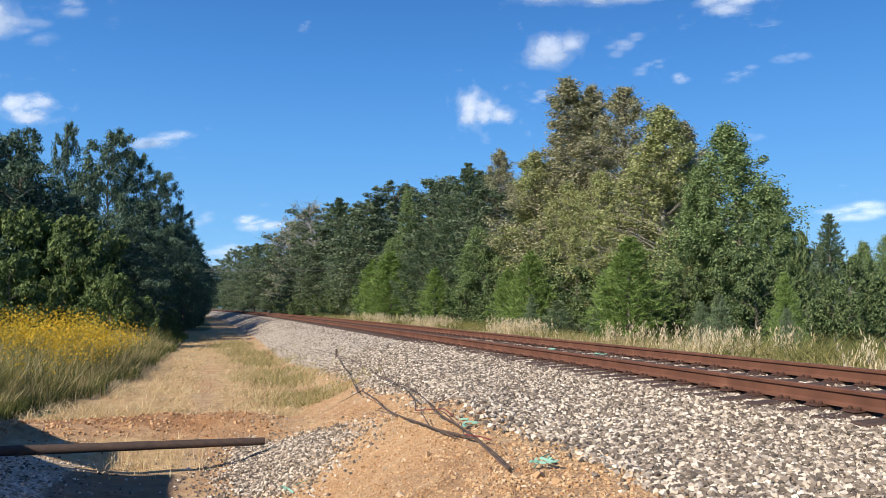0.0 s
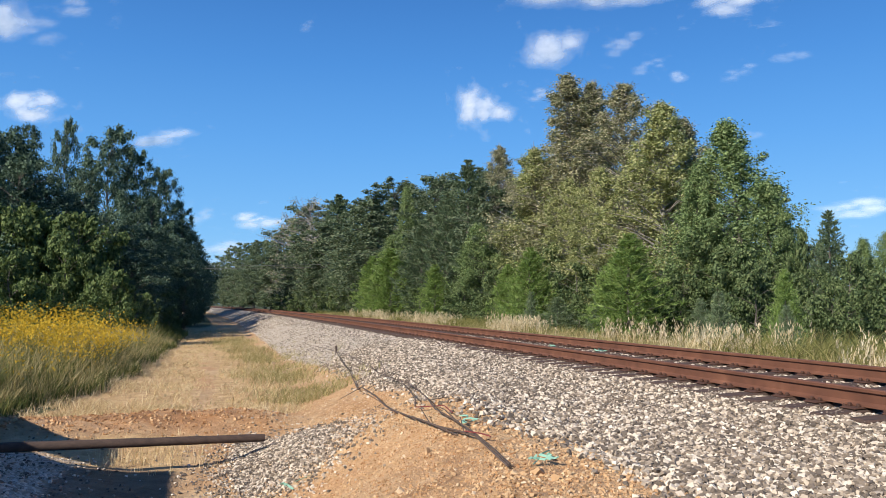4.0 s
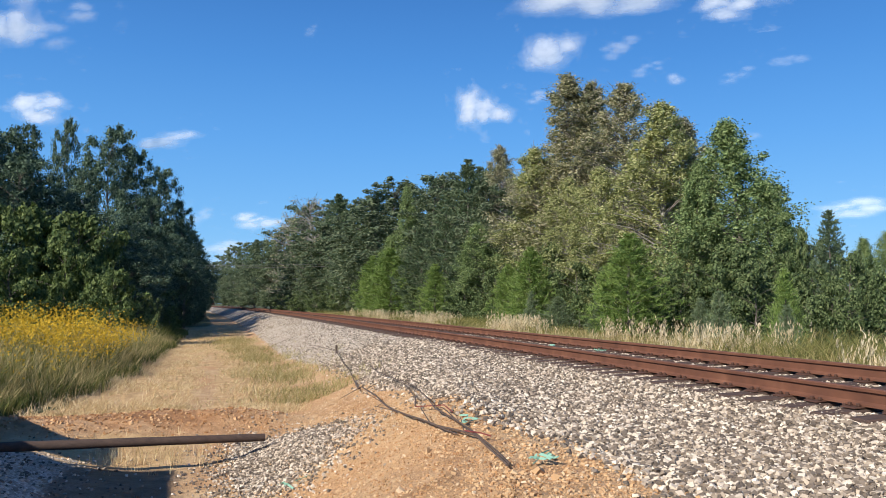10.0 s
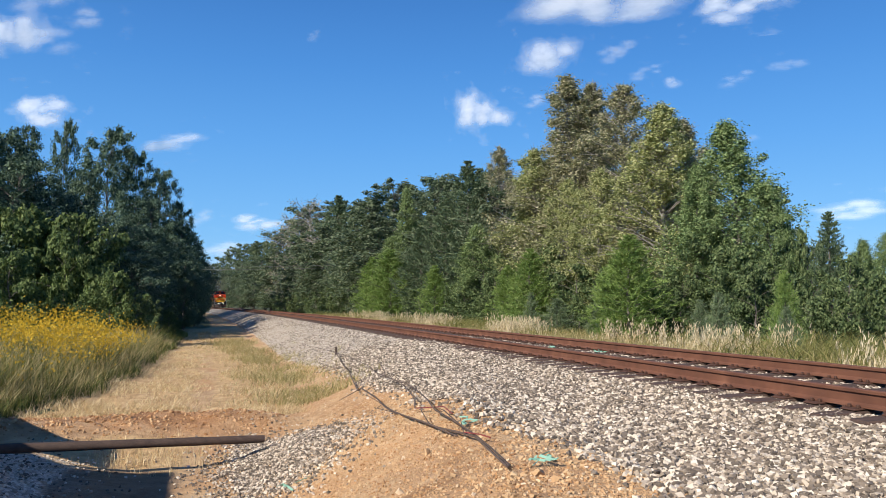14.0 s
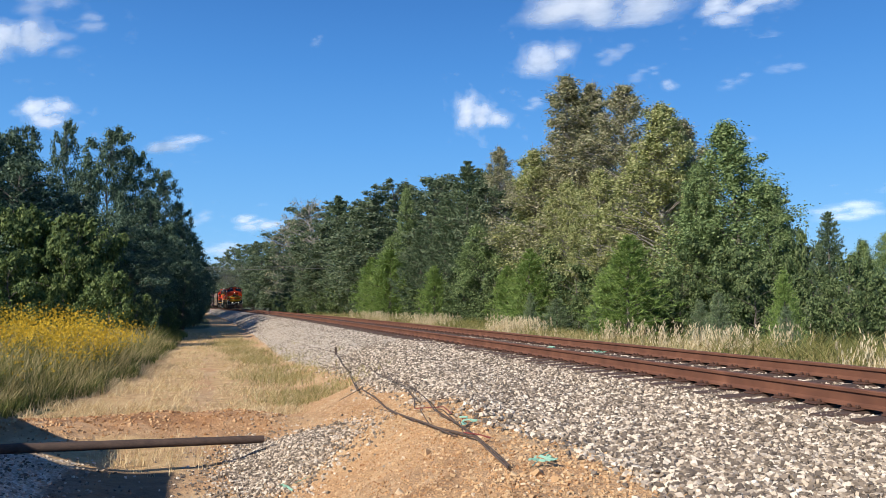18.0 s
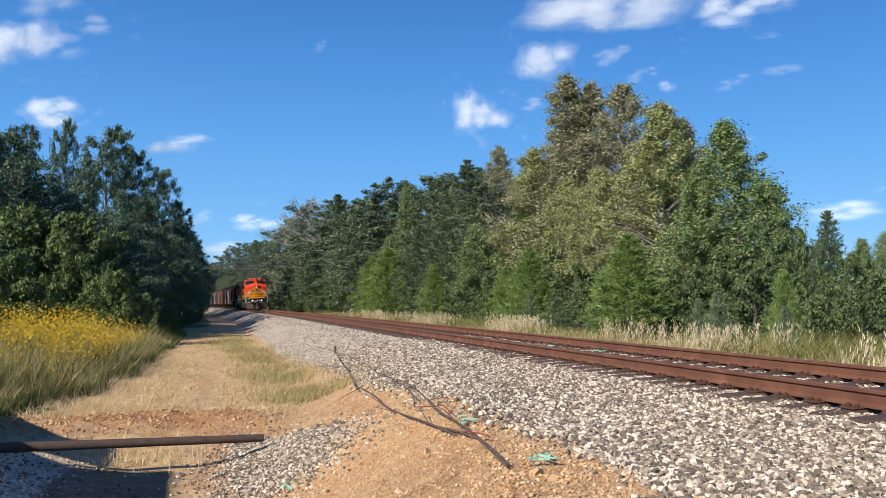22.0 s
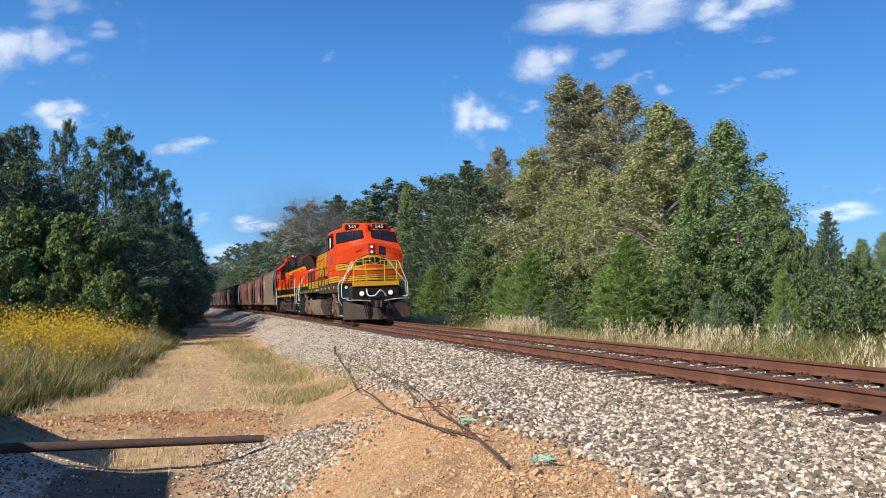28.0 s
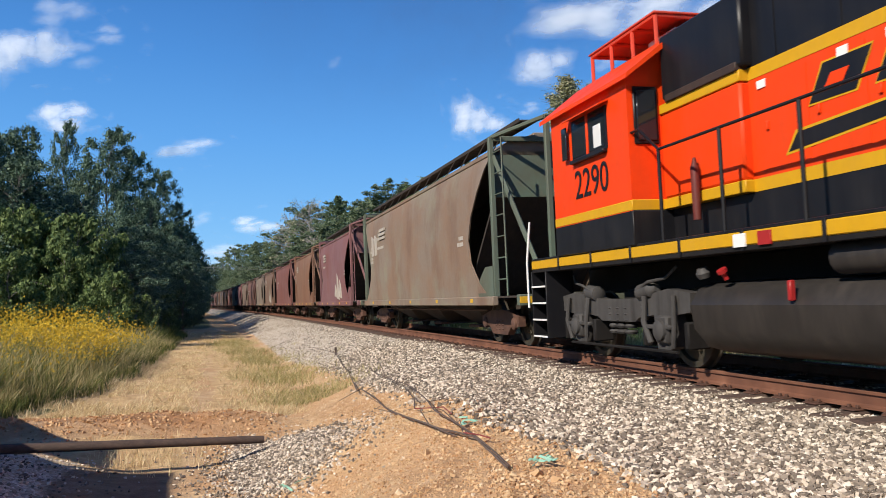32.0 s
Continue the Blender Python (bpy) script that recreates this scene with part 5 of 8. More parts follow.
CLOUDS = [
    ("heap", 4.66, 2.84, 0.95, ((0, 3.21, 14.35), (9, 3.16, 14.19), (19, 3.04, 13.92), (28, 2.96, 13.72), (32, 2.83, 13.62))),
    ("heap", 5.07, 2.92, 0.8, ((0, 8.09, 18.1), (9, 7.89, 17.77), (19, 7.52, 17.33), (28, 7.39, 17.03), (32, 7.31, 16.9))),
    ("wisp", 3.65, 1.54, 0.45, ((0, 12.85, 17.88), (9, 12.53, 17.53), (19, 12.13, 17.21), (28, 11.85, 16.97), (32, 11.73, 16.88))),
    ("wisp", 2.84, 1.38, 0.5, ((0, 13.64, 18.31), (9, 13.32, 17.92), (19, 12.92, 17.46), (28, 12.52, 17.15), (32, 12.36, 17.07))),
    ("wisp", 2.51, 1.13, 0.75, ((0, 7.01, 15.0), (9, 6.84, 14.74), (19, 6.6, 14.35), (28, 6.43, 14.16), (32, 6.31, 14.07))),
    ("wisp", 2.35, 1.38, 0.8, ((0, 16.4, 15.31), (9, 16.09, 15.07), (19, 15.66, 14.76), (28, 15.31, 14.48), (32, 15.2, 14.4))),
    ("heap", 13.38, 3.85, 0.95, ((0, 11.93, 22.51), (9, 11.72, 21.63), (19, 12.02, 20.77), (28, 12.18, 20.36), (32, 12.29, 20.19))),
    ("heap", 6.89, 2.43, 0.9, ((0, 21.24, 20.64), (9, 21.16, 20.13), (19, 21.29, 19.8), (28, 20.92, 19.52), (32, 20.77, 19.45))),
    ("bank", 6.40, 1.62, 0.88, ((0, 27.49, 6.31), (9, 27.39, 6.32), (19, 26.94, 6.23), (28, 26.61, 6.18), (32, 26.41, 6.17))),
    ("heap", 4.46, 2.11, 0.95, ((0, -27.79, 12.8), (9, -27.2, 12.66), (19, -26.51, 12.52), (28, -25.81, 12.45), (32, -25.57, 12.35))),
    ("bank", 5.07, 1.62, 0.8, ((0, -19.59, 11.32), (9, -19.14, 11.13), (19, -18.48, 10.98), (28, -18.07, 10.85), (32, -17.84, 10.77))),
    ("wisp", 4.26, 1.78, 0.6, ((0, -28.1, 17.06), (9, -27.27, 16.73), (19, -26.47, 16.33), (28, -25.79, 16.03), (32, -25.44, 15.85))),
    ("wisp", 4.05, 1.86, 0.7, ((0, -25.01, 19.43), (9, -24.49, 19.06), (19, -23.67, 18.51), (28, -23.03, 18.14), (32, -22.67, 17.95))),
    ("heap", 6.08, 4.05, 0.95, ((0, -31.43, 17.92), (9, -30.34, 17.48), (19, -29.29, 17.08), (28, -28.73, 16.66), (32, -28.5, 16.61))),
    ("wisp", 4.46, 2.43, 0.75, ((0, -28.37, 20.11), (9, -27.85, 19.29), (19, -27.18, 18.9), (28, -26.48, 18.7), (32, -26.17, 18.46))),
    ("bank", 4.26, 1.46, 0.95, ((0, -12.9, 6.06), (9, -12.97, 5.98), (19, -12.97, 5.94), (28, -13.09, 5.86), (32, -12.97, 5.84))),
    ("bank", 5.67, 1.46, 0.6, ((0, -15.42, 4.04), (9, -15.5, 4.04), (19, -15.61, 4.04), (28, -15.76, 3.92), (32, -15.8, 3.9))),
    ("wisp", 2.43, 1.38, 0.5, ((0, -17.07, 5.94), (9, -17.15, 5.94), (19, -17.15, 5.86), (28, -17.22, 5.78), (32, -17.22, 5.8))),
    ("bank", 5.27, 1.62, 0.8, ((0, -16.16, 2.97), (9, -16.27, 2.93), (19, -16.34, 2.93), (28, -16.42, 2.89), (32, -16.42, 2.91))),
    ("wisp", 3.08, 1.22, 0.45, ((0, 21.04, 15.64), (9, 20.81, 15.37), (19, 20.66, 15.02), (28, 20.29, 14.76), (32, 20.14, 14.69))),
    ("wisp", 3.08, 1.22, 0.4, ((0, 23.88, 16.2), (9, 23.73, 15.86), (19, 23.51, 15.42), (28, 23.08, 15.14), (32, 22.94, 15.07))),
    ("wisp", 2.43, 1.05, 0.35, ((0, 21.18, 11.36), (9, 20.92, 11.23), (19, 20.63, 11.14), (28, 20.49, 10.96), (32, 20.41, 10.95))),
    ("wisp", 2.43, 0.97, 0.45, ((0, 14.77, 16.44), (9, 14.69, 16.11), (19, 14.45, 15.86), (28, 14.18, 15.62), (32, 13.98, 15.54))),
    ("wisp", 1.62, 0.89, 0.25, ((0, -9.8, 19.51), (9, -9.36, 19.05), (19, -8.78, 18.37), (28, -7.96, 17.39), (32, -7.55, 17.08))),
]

CLOUD_FAR = 2600.0
MOVERS = []


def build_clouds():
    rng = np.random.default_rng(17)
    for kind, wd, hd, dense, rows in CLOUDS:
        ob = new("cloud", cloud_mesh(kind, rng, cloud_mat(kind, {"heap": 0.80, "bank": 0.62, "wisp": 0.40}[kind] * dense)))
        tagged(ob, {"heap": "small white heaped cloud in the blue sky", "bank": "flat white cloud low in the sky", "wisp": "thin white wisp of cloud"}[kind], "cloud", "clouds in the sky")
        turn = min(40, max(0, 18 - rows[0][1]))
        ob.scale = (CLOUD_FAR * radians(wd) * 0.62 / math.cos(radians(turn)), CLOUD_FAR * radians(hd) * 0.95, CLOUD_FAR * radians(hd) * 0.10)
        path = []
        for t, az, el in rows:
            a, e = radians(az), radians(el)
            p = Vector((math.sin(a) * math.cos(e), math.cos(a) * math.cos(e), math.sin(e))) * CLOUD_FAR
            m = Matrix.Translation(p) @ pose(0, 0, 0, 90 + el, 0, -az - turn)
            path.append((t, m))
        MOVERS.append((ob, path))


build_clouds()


# ---- exhaust smoke trailing the leading engine ----
def smoke_mat(dense):
    g = Nodes("thin smoke")
    a = g.math("MULTIPLY", g.math("MULTIPLY", g.attr("soft"), g.ramp(g.noise(0.45, 4, 0.5), [(0.25, (0.1, 0.1, 0.1)), (0.7, (1, 1, 1))])), dense)
    df = g.n("ShaderNodeBsdfDiffuse")
    df.inputs[0].default_value = (0.055, 0.055, 0.06, 1)
    tp = g.n("ShaderNodeBsdfTransparent")
    mx = g.t.nodes.new("ShaderNodeMixShader")
    g.link(a, mx.inputs[0])
    g.link(tp.outputs[0], mx.inputs[1])
    g.link(df.outputs[0], mx.inputs[2])
    g.link(mx.outputs[0], g.out.inputs[0])
    return g.m


def smoke_puff(size, tall, mid, dense):
    """A thin curved veil, densest in their middle."""
    n = 17
    u = np.linspace(-1, 1, n)
    x, y = np.meshgrid(u, u, indexing="ij")
    soft = np.clip(1 - np.hypot(x, y), 0, 1) ** 1.2
    V, F, S = [], [], []
    i = np.arange(n * n).reshape(n, n)
    f = np.stack([i[:-1, :-1], i[1:, :-1], i[1:, 1:], i[:-1, 1:]], -1).reshape(-1, 4)
    for k, a in enumerate((1.0,)):
        d = 0.05 * size * (1 - x * x - y * y) + 0.15 * k
        c, s = math.cos(a), math.sin(a)
        V.append(np.stack([d * c - x * size * s, x * size * c + d * s, mid + y * tall], -1).reshape(-1, 3))
        F.append(f + k * n * n)
        S.append(soft.ravel())
    return mesh_np("exhaust_smoke", np.concatenate(V), np.concatenate(F), smoke_mat(dense), {"soft": np.concatenate(S)}, True)


for q, size, tall, mid, dense in ((13.0, 2.4, 1.5, 5.3, 0.62), (18.0, 3.6, 2.2, 6.3, 0.55), (25.5, 5.0, 2.8, 7.2, 0.44), (34.0, 7.5, 3.6, 8.2, 0.30), (44.0, 9.5, 4.4, 9.2, 0.22)):
    puff = new("exhaust_smoke", smoke_puff(size, tall, mid, dense))
    tagged(puff, "thin grey exhaust smoke drifting over the train", "smoke", "smoke over the train")
    MOVERS.append((puff, q))

# ---- train: two locomotives and a string of covered hoppers ----
ORANGE = paint("locomotive orange", (0.70, 0.044, 0.002), 0.48, (0.30, 0.07, 0.03), 0.22)
ORANGE_OLD = faded_paint("faded orange", (0.62, 0.050, 0.005), (0.66, 0.155, 0.075))
YELLOW = paint("stripe yellow", (0.62, 0.35, 0.016), 0.42, (0.22, 0.14, 0.05), 0.40)
YELLOW_NEW = paint("bright yellow", (0.52, 0.275, 0.006), 0.45, (0.30, 0.18, 0.05), 0.25)
GREEN_DARK = paint("dark green enamel", (0.016, 0.030, 0.028), 0.40, (0.05, 0.045, 0.038), 0.40)
BLACK = paint("black enamel", (0.007, 0.007, 0.009), 0.40, (0.030, 0.027, 0.025), 0.35)
BLACK_FLAT = paint("sooty underframe", (0.008, 0.007, 0.007), 0.75, (0.026, 0.021, 0.017), 0.4)
TRUCK_TAN = paint("dusty truck brown", (0.25, 0.162, 0.110), 0.75, (0.045, 0.033, 0.025), 0.6)
TRUCK_GREY = paint("grey truck paint", (0.072, 0.067, 0.063), 0.6, (0.022, 0.019, 0.017), 0.55)
SILL_GREEN = paint("dusty sill green", (0.030, 0.037, 0.033), 0.5, (0.075, 0.062, 0.048), 0.4)
PLOW_GREY = paint("scuffed plow steel", (0.046, 0.034, 0.029), 0.6, (0.115, 0.070, 0.052), 0.5)
GEAR_BROWN = paint("oily brown gear", (0.060, 0.041, 0.030), 0.7, (0.020, 0.016, 0.013), 0.5)
TANK_TAN = paint("dusty tank", (0.235, 0.190, 0.140), 0.7, (0.05, 0.038, 0.028), 0.5)
TANK_BLACK = paint("worn tank black", (0.020, 0.018, 0.017), 0.42, (0.06, 0.05, 0.042), 0.45)
WHITE = paint("white paint", (0.68, 0.67, 0.64), 0.4, (0.35, 0.30, 0.25), 0.2)
SILVER = paint("silver decal", (0.62, 0.62, 0.60), 0.4, (0.3, 0.28, 0.25), 0.2)
RED = paint("red paint", (0.32, 0.018, 0.018), 0.4, (0.2, 0.04, 0.03), 0.25)
NUMBER_GREY = paint("faded numeral green", (0.055, 0.095, 0.095), 0.5, (0.3, 0.12, 0.07), 0.3)
GRILLE = paint("grille black", (0.030, 0.022, 0.020), 0.6, (0.09, 0.05, 0.035), 0.4)
STEEL = paint("worn wheel steel", (0.10, 0.078, 0.062), 0.5, (0.04, 0.05, 0.035), 0.5, metal=0.6)
LAMP_LIT = glow("lit headlight", (1.0, 0.84, 0.60), 8.0)
LAMP_SOFT = glow("lit ditch light", (1.0, 0.92, 0.78), 8.0)
COUPLER = paint("grimy coupler", (0.030, 0.023, 0.019), 0.7, (0.07, 0.045, 0.032), 0.5)
MAROON = paint("dark maroon", (0.11, 0.012, 0.010), 0.5)
MAROON_RING = paint("dull red lamp ring", (0.30, 0.07, 0.05), 0.5)
FADED = paint("faded lettering", (0.40, 0.36, 0.31), 0.6, (0.20, 0.16, 0.12), 0.5)
LENS = paint("clear lens", (0.22, 0.20, 0.19), 0.08, (0.3, 0.3, 0.3), 0.1)
LENS_LIT = glow("warm lit lens", (1.0, 0.72, 0.50), 0.95)


def glass_mat():
    g = Nodes("cab glass")
    g.set(g.mix(g.noise(3.0, 3), (0.012, 0.015, 0.02), (0.03, 0.035, 0.04)), 0.06)
    g.b.inputs["Transmission Weight"].default_value = 0.3
    g.b.inputs["Specular IOR Level"].default_value = 0.4
    return g.m


GLASS = glass_mat()
RUN = (35.277, -14.537, -0.1218)


def front_s(t):
    """Where the first locomotive's front stands along the track at t seconds."""
    return RUN[0] + RUN[1] * (t - 28) + RUN[2] / 2 * (t - 28) ** 2


class Vehicle:
    """A vehicle whose parts are given in metres behind the train's front (q), x to the right, z over the rails."""

    def __init__(self, name, label, category, q0, q1, group=""):
        self.mid = (q0 + q1) / 2
        self.ob = thing(name, label, category, group=group)
        self.wheels = []
        MOVERS.append((self.ob, self.mid))

    def p(self, name, bm, material, parent=None, label="", smooth_faces=True):
        if parent is None:
            return part(name, bm, material, self.ob, label, smooth_faces, Matrix.Translation((0, -self.mid, 0)))
        return part(name, bm, material, parent, label, smooth_faces)

    def each(self, name, bm, material, parent=None, label=""):
        """Every shape of a mesh as a part of its own."""
        for b in bm.pieces():
            self.p(name, b, material, parent, label)


def slab(c, u0, u1, v0, v1, th=0.012, off=0.0, m=None):
    """A thin plate on the face with corners c (bottom left, bottom right, top right, top left), seen from outside."""
    a, b, d, e = (Vector(p) for p in c)
    n = (b - a).cross(e - a).normalized()

    def at_uv(u, v, k):
        return (a * (1 - u) + b * u) * (1 - v) + (e * (1 - u) + d * u) * v + n * k
    b0 = [at_uv(u, v, off - 0.002) for u, v in ((u0, v0), (u1, v0), (u1, v1), (u0, v1))]
    b1 = [at_uv(u, v, off + th) for u, v in ((u0, v0), (u1, v0), (u1, v1), (u0, v1))]
    m = m or Mesh()
    return m.add(b0 + b1, [(3, 2, 1, 0), (4, 5, 6, 7), (0, 1, 5, 4), (1, 2, 6, 5), (2, 3, 7, 6), (3, 0, 4, 7)])


def ribbon(m, faces, low, high, th, reach=1.54, n=30):
    """A band over three faces that stand side by side, between two curves of the way across."""
    wide = [(Vector(c[1]) - Vector(c[0])).length for c in faces]
    start = [-sum(wide) / 2, -sum(wide) / 2 + wide[0], -sum(wide) / 2 + wide[0] + wide[1]]
    cols = []
    for c, w, x0 in zip(faces, wide, start):
        a, b, d, e = (Vector(k) for k in c)
        nrm = (b - a).cross(e - a).normalized()
        k = max(4, round(n * w / sum(wide)))
        for i in range(0 if not cols else 1, k + 1):
            u = i / k
            x = x0 + w * u
            if abs(x) > reach + 0.02:
                continue
            foot, top = a.lerp(b, u), e.lerp(d, u)
            q = [foot.lerp(top, (f(x) - foot.z) / (top.z - foot.z)) for f in (low, high)]
            cols.append([q[0] - nrm * 0.002, q[1] - nrm * 0.002, q[1] + nrm * th, q[0] + nrm * th])
    f = [(0, 1, 2, 3), tuple(4 * len(cols) - k for k in (1, 2, 3, 4))]
    for i in range(len(cols) - 1):
        o = 4 * i
        f += [(o + k, o + 4 + k, o + 4 + (k + 1) % 4, o + (k + 1) % 4) for k in range(4)]
    return m.add([p for c in cols for p in c], f)


def side_plate(x, q0, q1, z0, z1, th=0.012, m=None):
    """A thin plate lying on a side wall at x, standing proud to the outside."""
    s = -1 if x < 0 else 1
    return (m or Mesh()).box(x - s * 0.003, x + s * th, q0, q1, z0, z1)


def text_mesh(body, size, material, depth=0.004):
    cu = bpy.data.curves.new("numerals", "FONT")
    cu.body, cu.size, cu.extrude = body, size, depth
    cu.align_x, cu.align_y = "CENTER", "CENTER"
    tmp = bpy.data.objects.new("numerals", cu)
    me = bpy.data.meshes.new_from_object(tmp)
    bpy.data.objects.remove(tmp)
    bpy.data.curves.remove(cu)
    me.materials.clear()
    me.materials.append(material)
    return me


def numerals(veh, body, size, material, x, q, z, turn, stretch=1.0, parent=None):
    """Numbers on a wall: turn 'side' for the left wall, 'front' for one that faces ahead."""
    r = pose(0, 0, 0, 90, 0, -90) if turn == "side" else pose(0, 0, 0, 90, 0, 0)
    ob = part("road_number", text_mesh(body, size, material), material, parent or veh.ob)
    shift = 0 if parent else veh.mid
    ob.matrix_local = Matrix.Translation((x, q - shift, z)) @ r @ Matrix.Diagonal((stretch, 1, 1, 1))
    return ob


def loft(stations):
    """Skin through rings of points, capped."""
    n = len(stations[0])
    m = Mesh()
    v = [p for st in stations for p in st]
    f = [(i * n + j, i * n + j + 1, (i + 1) * n + j + 1, (i + 1) * n + j) for i in range(len(stations) - 1) for j in range(n - 1)]
    f += [(i * n + n - 1, i * n, (i + 1) * n, (i + 1) * n + n - 1) for i in range(len(stations) - 1)]
    for k in (0, len(stations) - 1):
        for j in range(n // 2 - 1):
            f.append((k * n + j, k * n + j + 1, k * n + n - 2 - j, k * n + n - 1 - j))
    return m.add(v, f)


def wheelset(veh, truck, q, r, parent_label=""):
    """Axle with two flanged wheels; turns as the train rolls."""
    m = Mesh()
    m.lathe((-1.05, 0, 0), (1, 0, 0), [(0, 0.07), (0.1, 0.08), (2.0, 0.08), (2.1, 0.07)], 12)
    for s in (-1, 1):
        prof = [(0.0, 0.10), (0.0, 0.17), (0.04, 0.18), (0.05, r * 0.80), (0.0, r * 0.84), (0.0, r * 0.99), (0.11, r), (0.125, r + 0.028), (0.145, r + 0.026), (0.15, r * 0.86), (0.10, r * 0.82), (0.10, 0.15), (0.15, 0.12)]
        m.lathe((s * (GAUGE / 2 + 0.055), 0, 0), (-s, 0, 0), prof, 22 if r > 0.48 else 14)
        for k in range(3):
            a = k * 2.094
            m.box(s * (GAUGE / 2 + 0.05) - 0.012, s * (GAUGE / 2 + 0.05) + 0.012, -0.03, 0.03, r * 0.45, r * 0.62, 0.006, pose(0, 0, 0, math.degrees(a), 0, 0))
    ob = part("wheelset", m.data("wheelset", STEEL, True), STEEL, truck, "worn steel wheels on an axle")
    ob.matrix_local = Matrix.Translation((0, q, r))
    veh.wheels.append((ob, q, r))
    return ob


def loco_truck(veh, q, base, r, material, style):
    """Two-axle truck: bolster with side frames, springs, brake gear and wheels."""
    t = veh.p("truck", Mesh().box(-0.95, 0.95, q - 0.28, q + 0.28, 0.50, 1.05, 0.04).box(-0.55, 0.55, q - base / 2, q + base / 2, 0.55, 0.75, 0.03), BLACK_FLAT, None, "dusty cast steel truck")
    h = base / 2
    for s in (-1, 1):
        x0, x1 = s * 1.02, s * 1.20
        if style == "heavy":
            half = [(0.0, 0.20), (0.46, 0.20), (0.60, 0.25), (0.70, 0.36), (0.78, 0.52), (0.90, 0.62), (1.02, 0.60), (1.09, 0.48), (1.10, 0.22), (1.20, 0.18), (1.46, 0.18), (1.52, 0.30), (1.54, 0.56),
                    (1.66, 0.66), (1.84, 0.70), (1.90, 0.86), (1.84, 1.02), (1.66, 1.10), (1.36, 1.12), (1.14, 1.08), (0.98, 0.98), (0.84, 0.82), (0.66, 0.74), (0.40, 0.71), (0.0, 0.70)]
            prof = [(q + a, z) for a, z in half] + [(q - a, z) for a, z in half[-2:0:-1]]
        else:
            prof = [(q - h - 0.62, 0.98), (q - h - 0.60, 0.74), (q - h - 0.22, 0.70), (q - h - 0.20, 0.30), (q - h - 0.10, 0.26), (q - h + 0.20, 0.26), (q - h + 0.26, 0.70), (q - 0.62, 0.66), (q - 0.5, 0.60), (q + 0.5, 0.60), (q + 0.62, 0.66),
                    (q + h - 0.26, 0.70), (q + h - 0.20, 0.26), (q + h + 0.10, 0.26), (q + h + 0.20, 0.30), (q + h + 0.22, 0.70), (q + h + 0.60, 0.74), (q + h + 0.62, 0.98), (q + h + 0.1, 1.04), (q + 0.5, 0.92), (q - 0.5, 0.92), (q - h - 0.1, 1.04)]
        fr = veh.p("side_frame", Mesh().prism(prof, x0, x1, "x"), material, t)
        box = Mesh()
        for k in (-1, 1):
            c = q + k * h
            box.box(s * 1.02, s * 1.27, c - 0.15, c + 0.15, 0.34, 0.70, 0.03)
            box.lathe((s * 1.25, c, 0.51), (s, 0, 0), [(0, 0.14), (0.06, 0.13), (0.09, 0.07)], 14)
        veh.each("axle_box", box, material, t)
        sp = Mesh()
        if style == "heavy":
            for k in (-1, 1):
                c = q + k * h
                sp.box(s * 1.18, s * 1.30, c - 0.20, c - 0.12, 0.42, 1.0, 0.02)
                sp.box(s * 1.18, s * 1.28, c + 0.14, c + 0.22, 0.40, 0.98, 0.02)
        else:
            for k in (-0.24, 0, 0.24):
                for j in range(5):
                    sp.lathe((s * 1.12, q + k, 0.42 + 0.085 * j), (0, 0, 1), [(0, 0.075), (0.03, 0.095), (0.06, 0.075)], 10)
            for k in (-1, 1):
                sp.tube([(s * 1.24, q + k * (h + 0.3), 0.95), (s * 1.27, q + k * (h + 0.34), 0.6), (s * 1.24, q + k * (h + 0.24), 0.3)], 0.035, 8)
                sp.tube([(s * 1.24, q + k * (h - 0.42), 0.95), (s * 1.28, q + k * (h - 0.4), 0.62), (s * 1.24, q + k * (h - 0.3), 0.34)], 0.04, 8)
                sp.box(s * 1.20, s * 1.28, q + k * (h - 0.42) - 0.05, q + k * (h + 0.3) + 0.05, 0.52, 0.58, 0.015)
        veh.each("spring", sp, material, t)
        if style == "heavy":
            slot = Mesh()
            for k in (-0.42, 0.05, 0.46):
                slot.lathe((s * 1.196, q + k, 0.42), (s, 0, 0), [(0, 0.04), (0.008, 0.038)], 10)
            for k in (-1, 1):
                for d in (-0.34, 0.0, 0.36):
                    slot.box(s * 1.195, s * 1.203, q + k * (h + 0.2) + d - 0.03, q + k * (h + 0.2) + d + 0.03, 0.92, 1.02, 0.002)
            veh.each("slot", slot, BLACK_FLAT, t)
            line_ = [(s * 1.24, q - h - 0.75, 0.62), (s * 1.26, q - h - 0.72, 0.95), (s * 1.24, q - h - 0.45, 1.16), (s * 1.24, q - h + 0.25, 1.16), (s * 1.24, q - 0.5, 0.98), (s * 1.22, q + 0.4, 0.94), (s * 1.22, q + 0.9, 1.14), (s * 1.1, q + 1.1, 1.35)]
            veh.p("brake_pipe", Mesh().tube(flowing(line_, 3), 0.016, 6), FADED, t, "worn bright brake pipe")
            veh.p("leaf_spring", Mesh().box(s * 1.04, s * 1.16, q - 0.5, q + 0.5, 0.74, 0.86, 0.02), RUST_DARK, t)
        cyl = Mesh()
        for k in (-1, 1):
            c = q + k * (h - 0.62)
            cyl.lathe((s * 1.16, c, 1.0), (0, k, 0.12), [(-0.02, 0.07), (0.0, 0.115), (0.30, 0.115), (0.34, 0.08), (0.42, 0.05)], 14)
            cyl.tube([(s * 1.24, c, 1.02), (s * 1.26, c + k * 0.35, 1.14), (s * 1.2, c + k * 0.7, 1.18), (s * 1.15, c + k * 0.9, 1.32)], 0.022, 7)
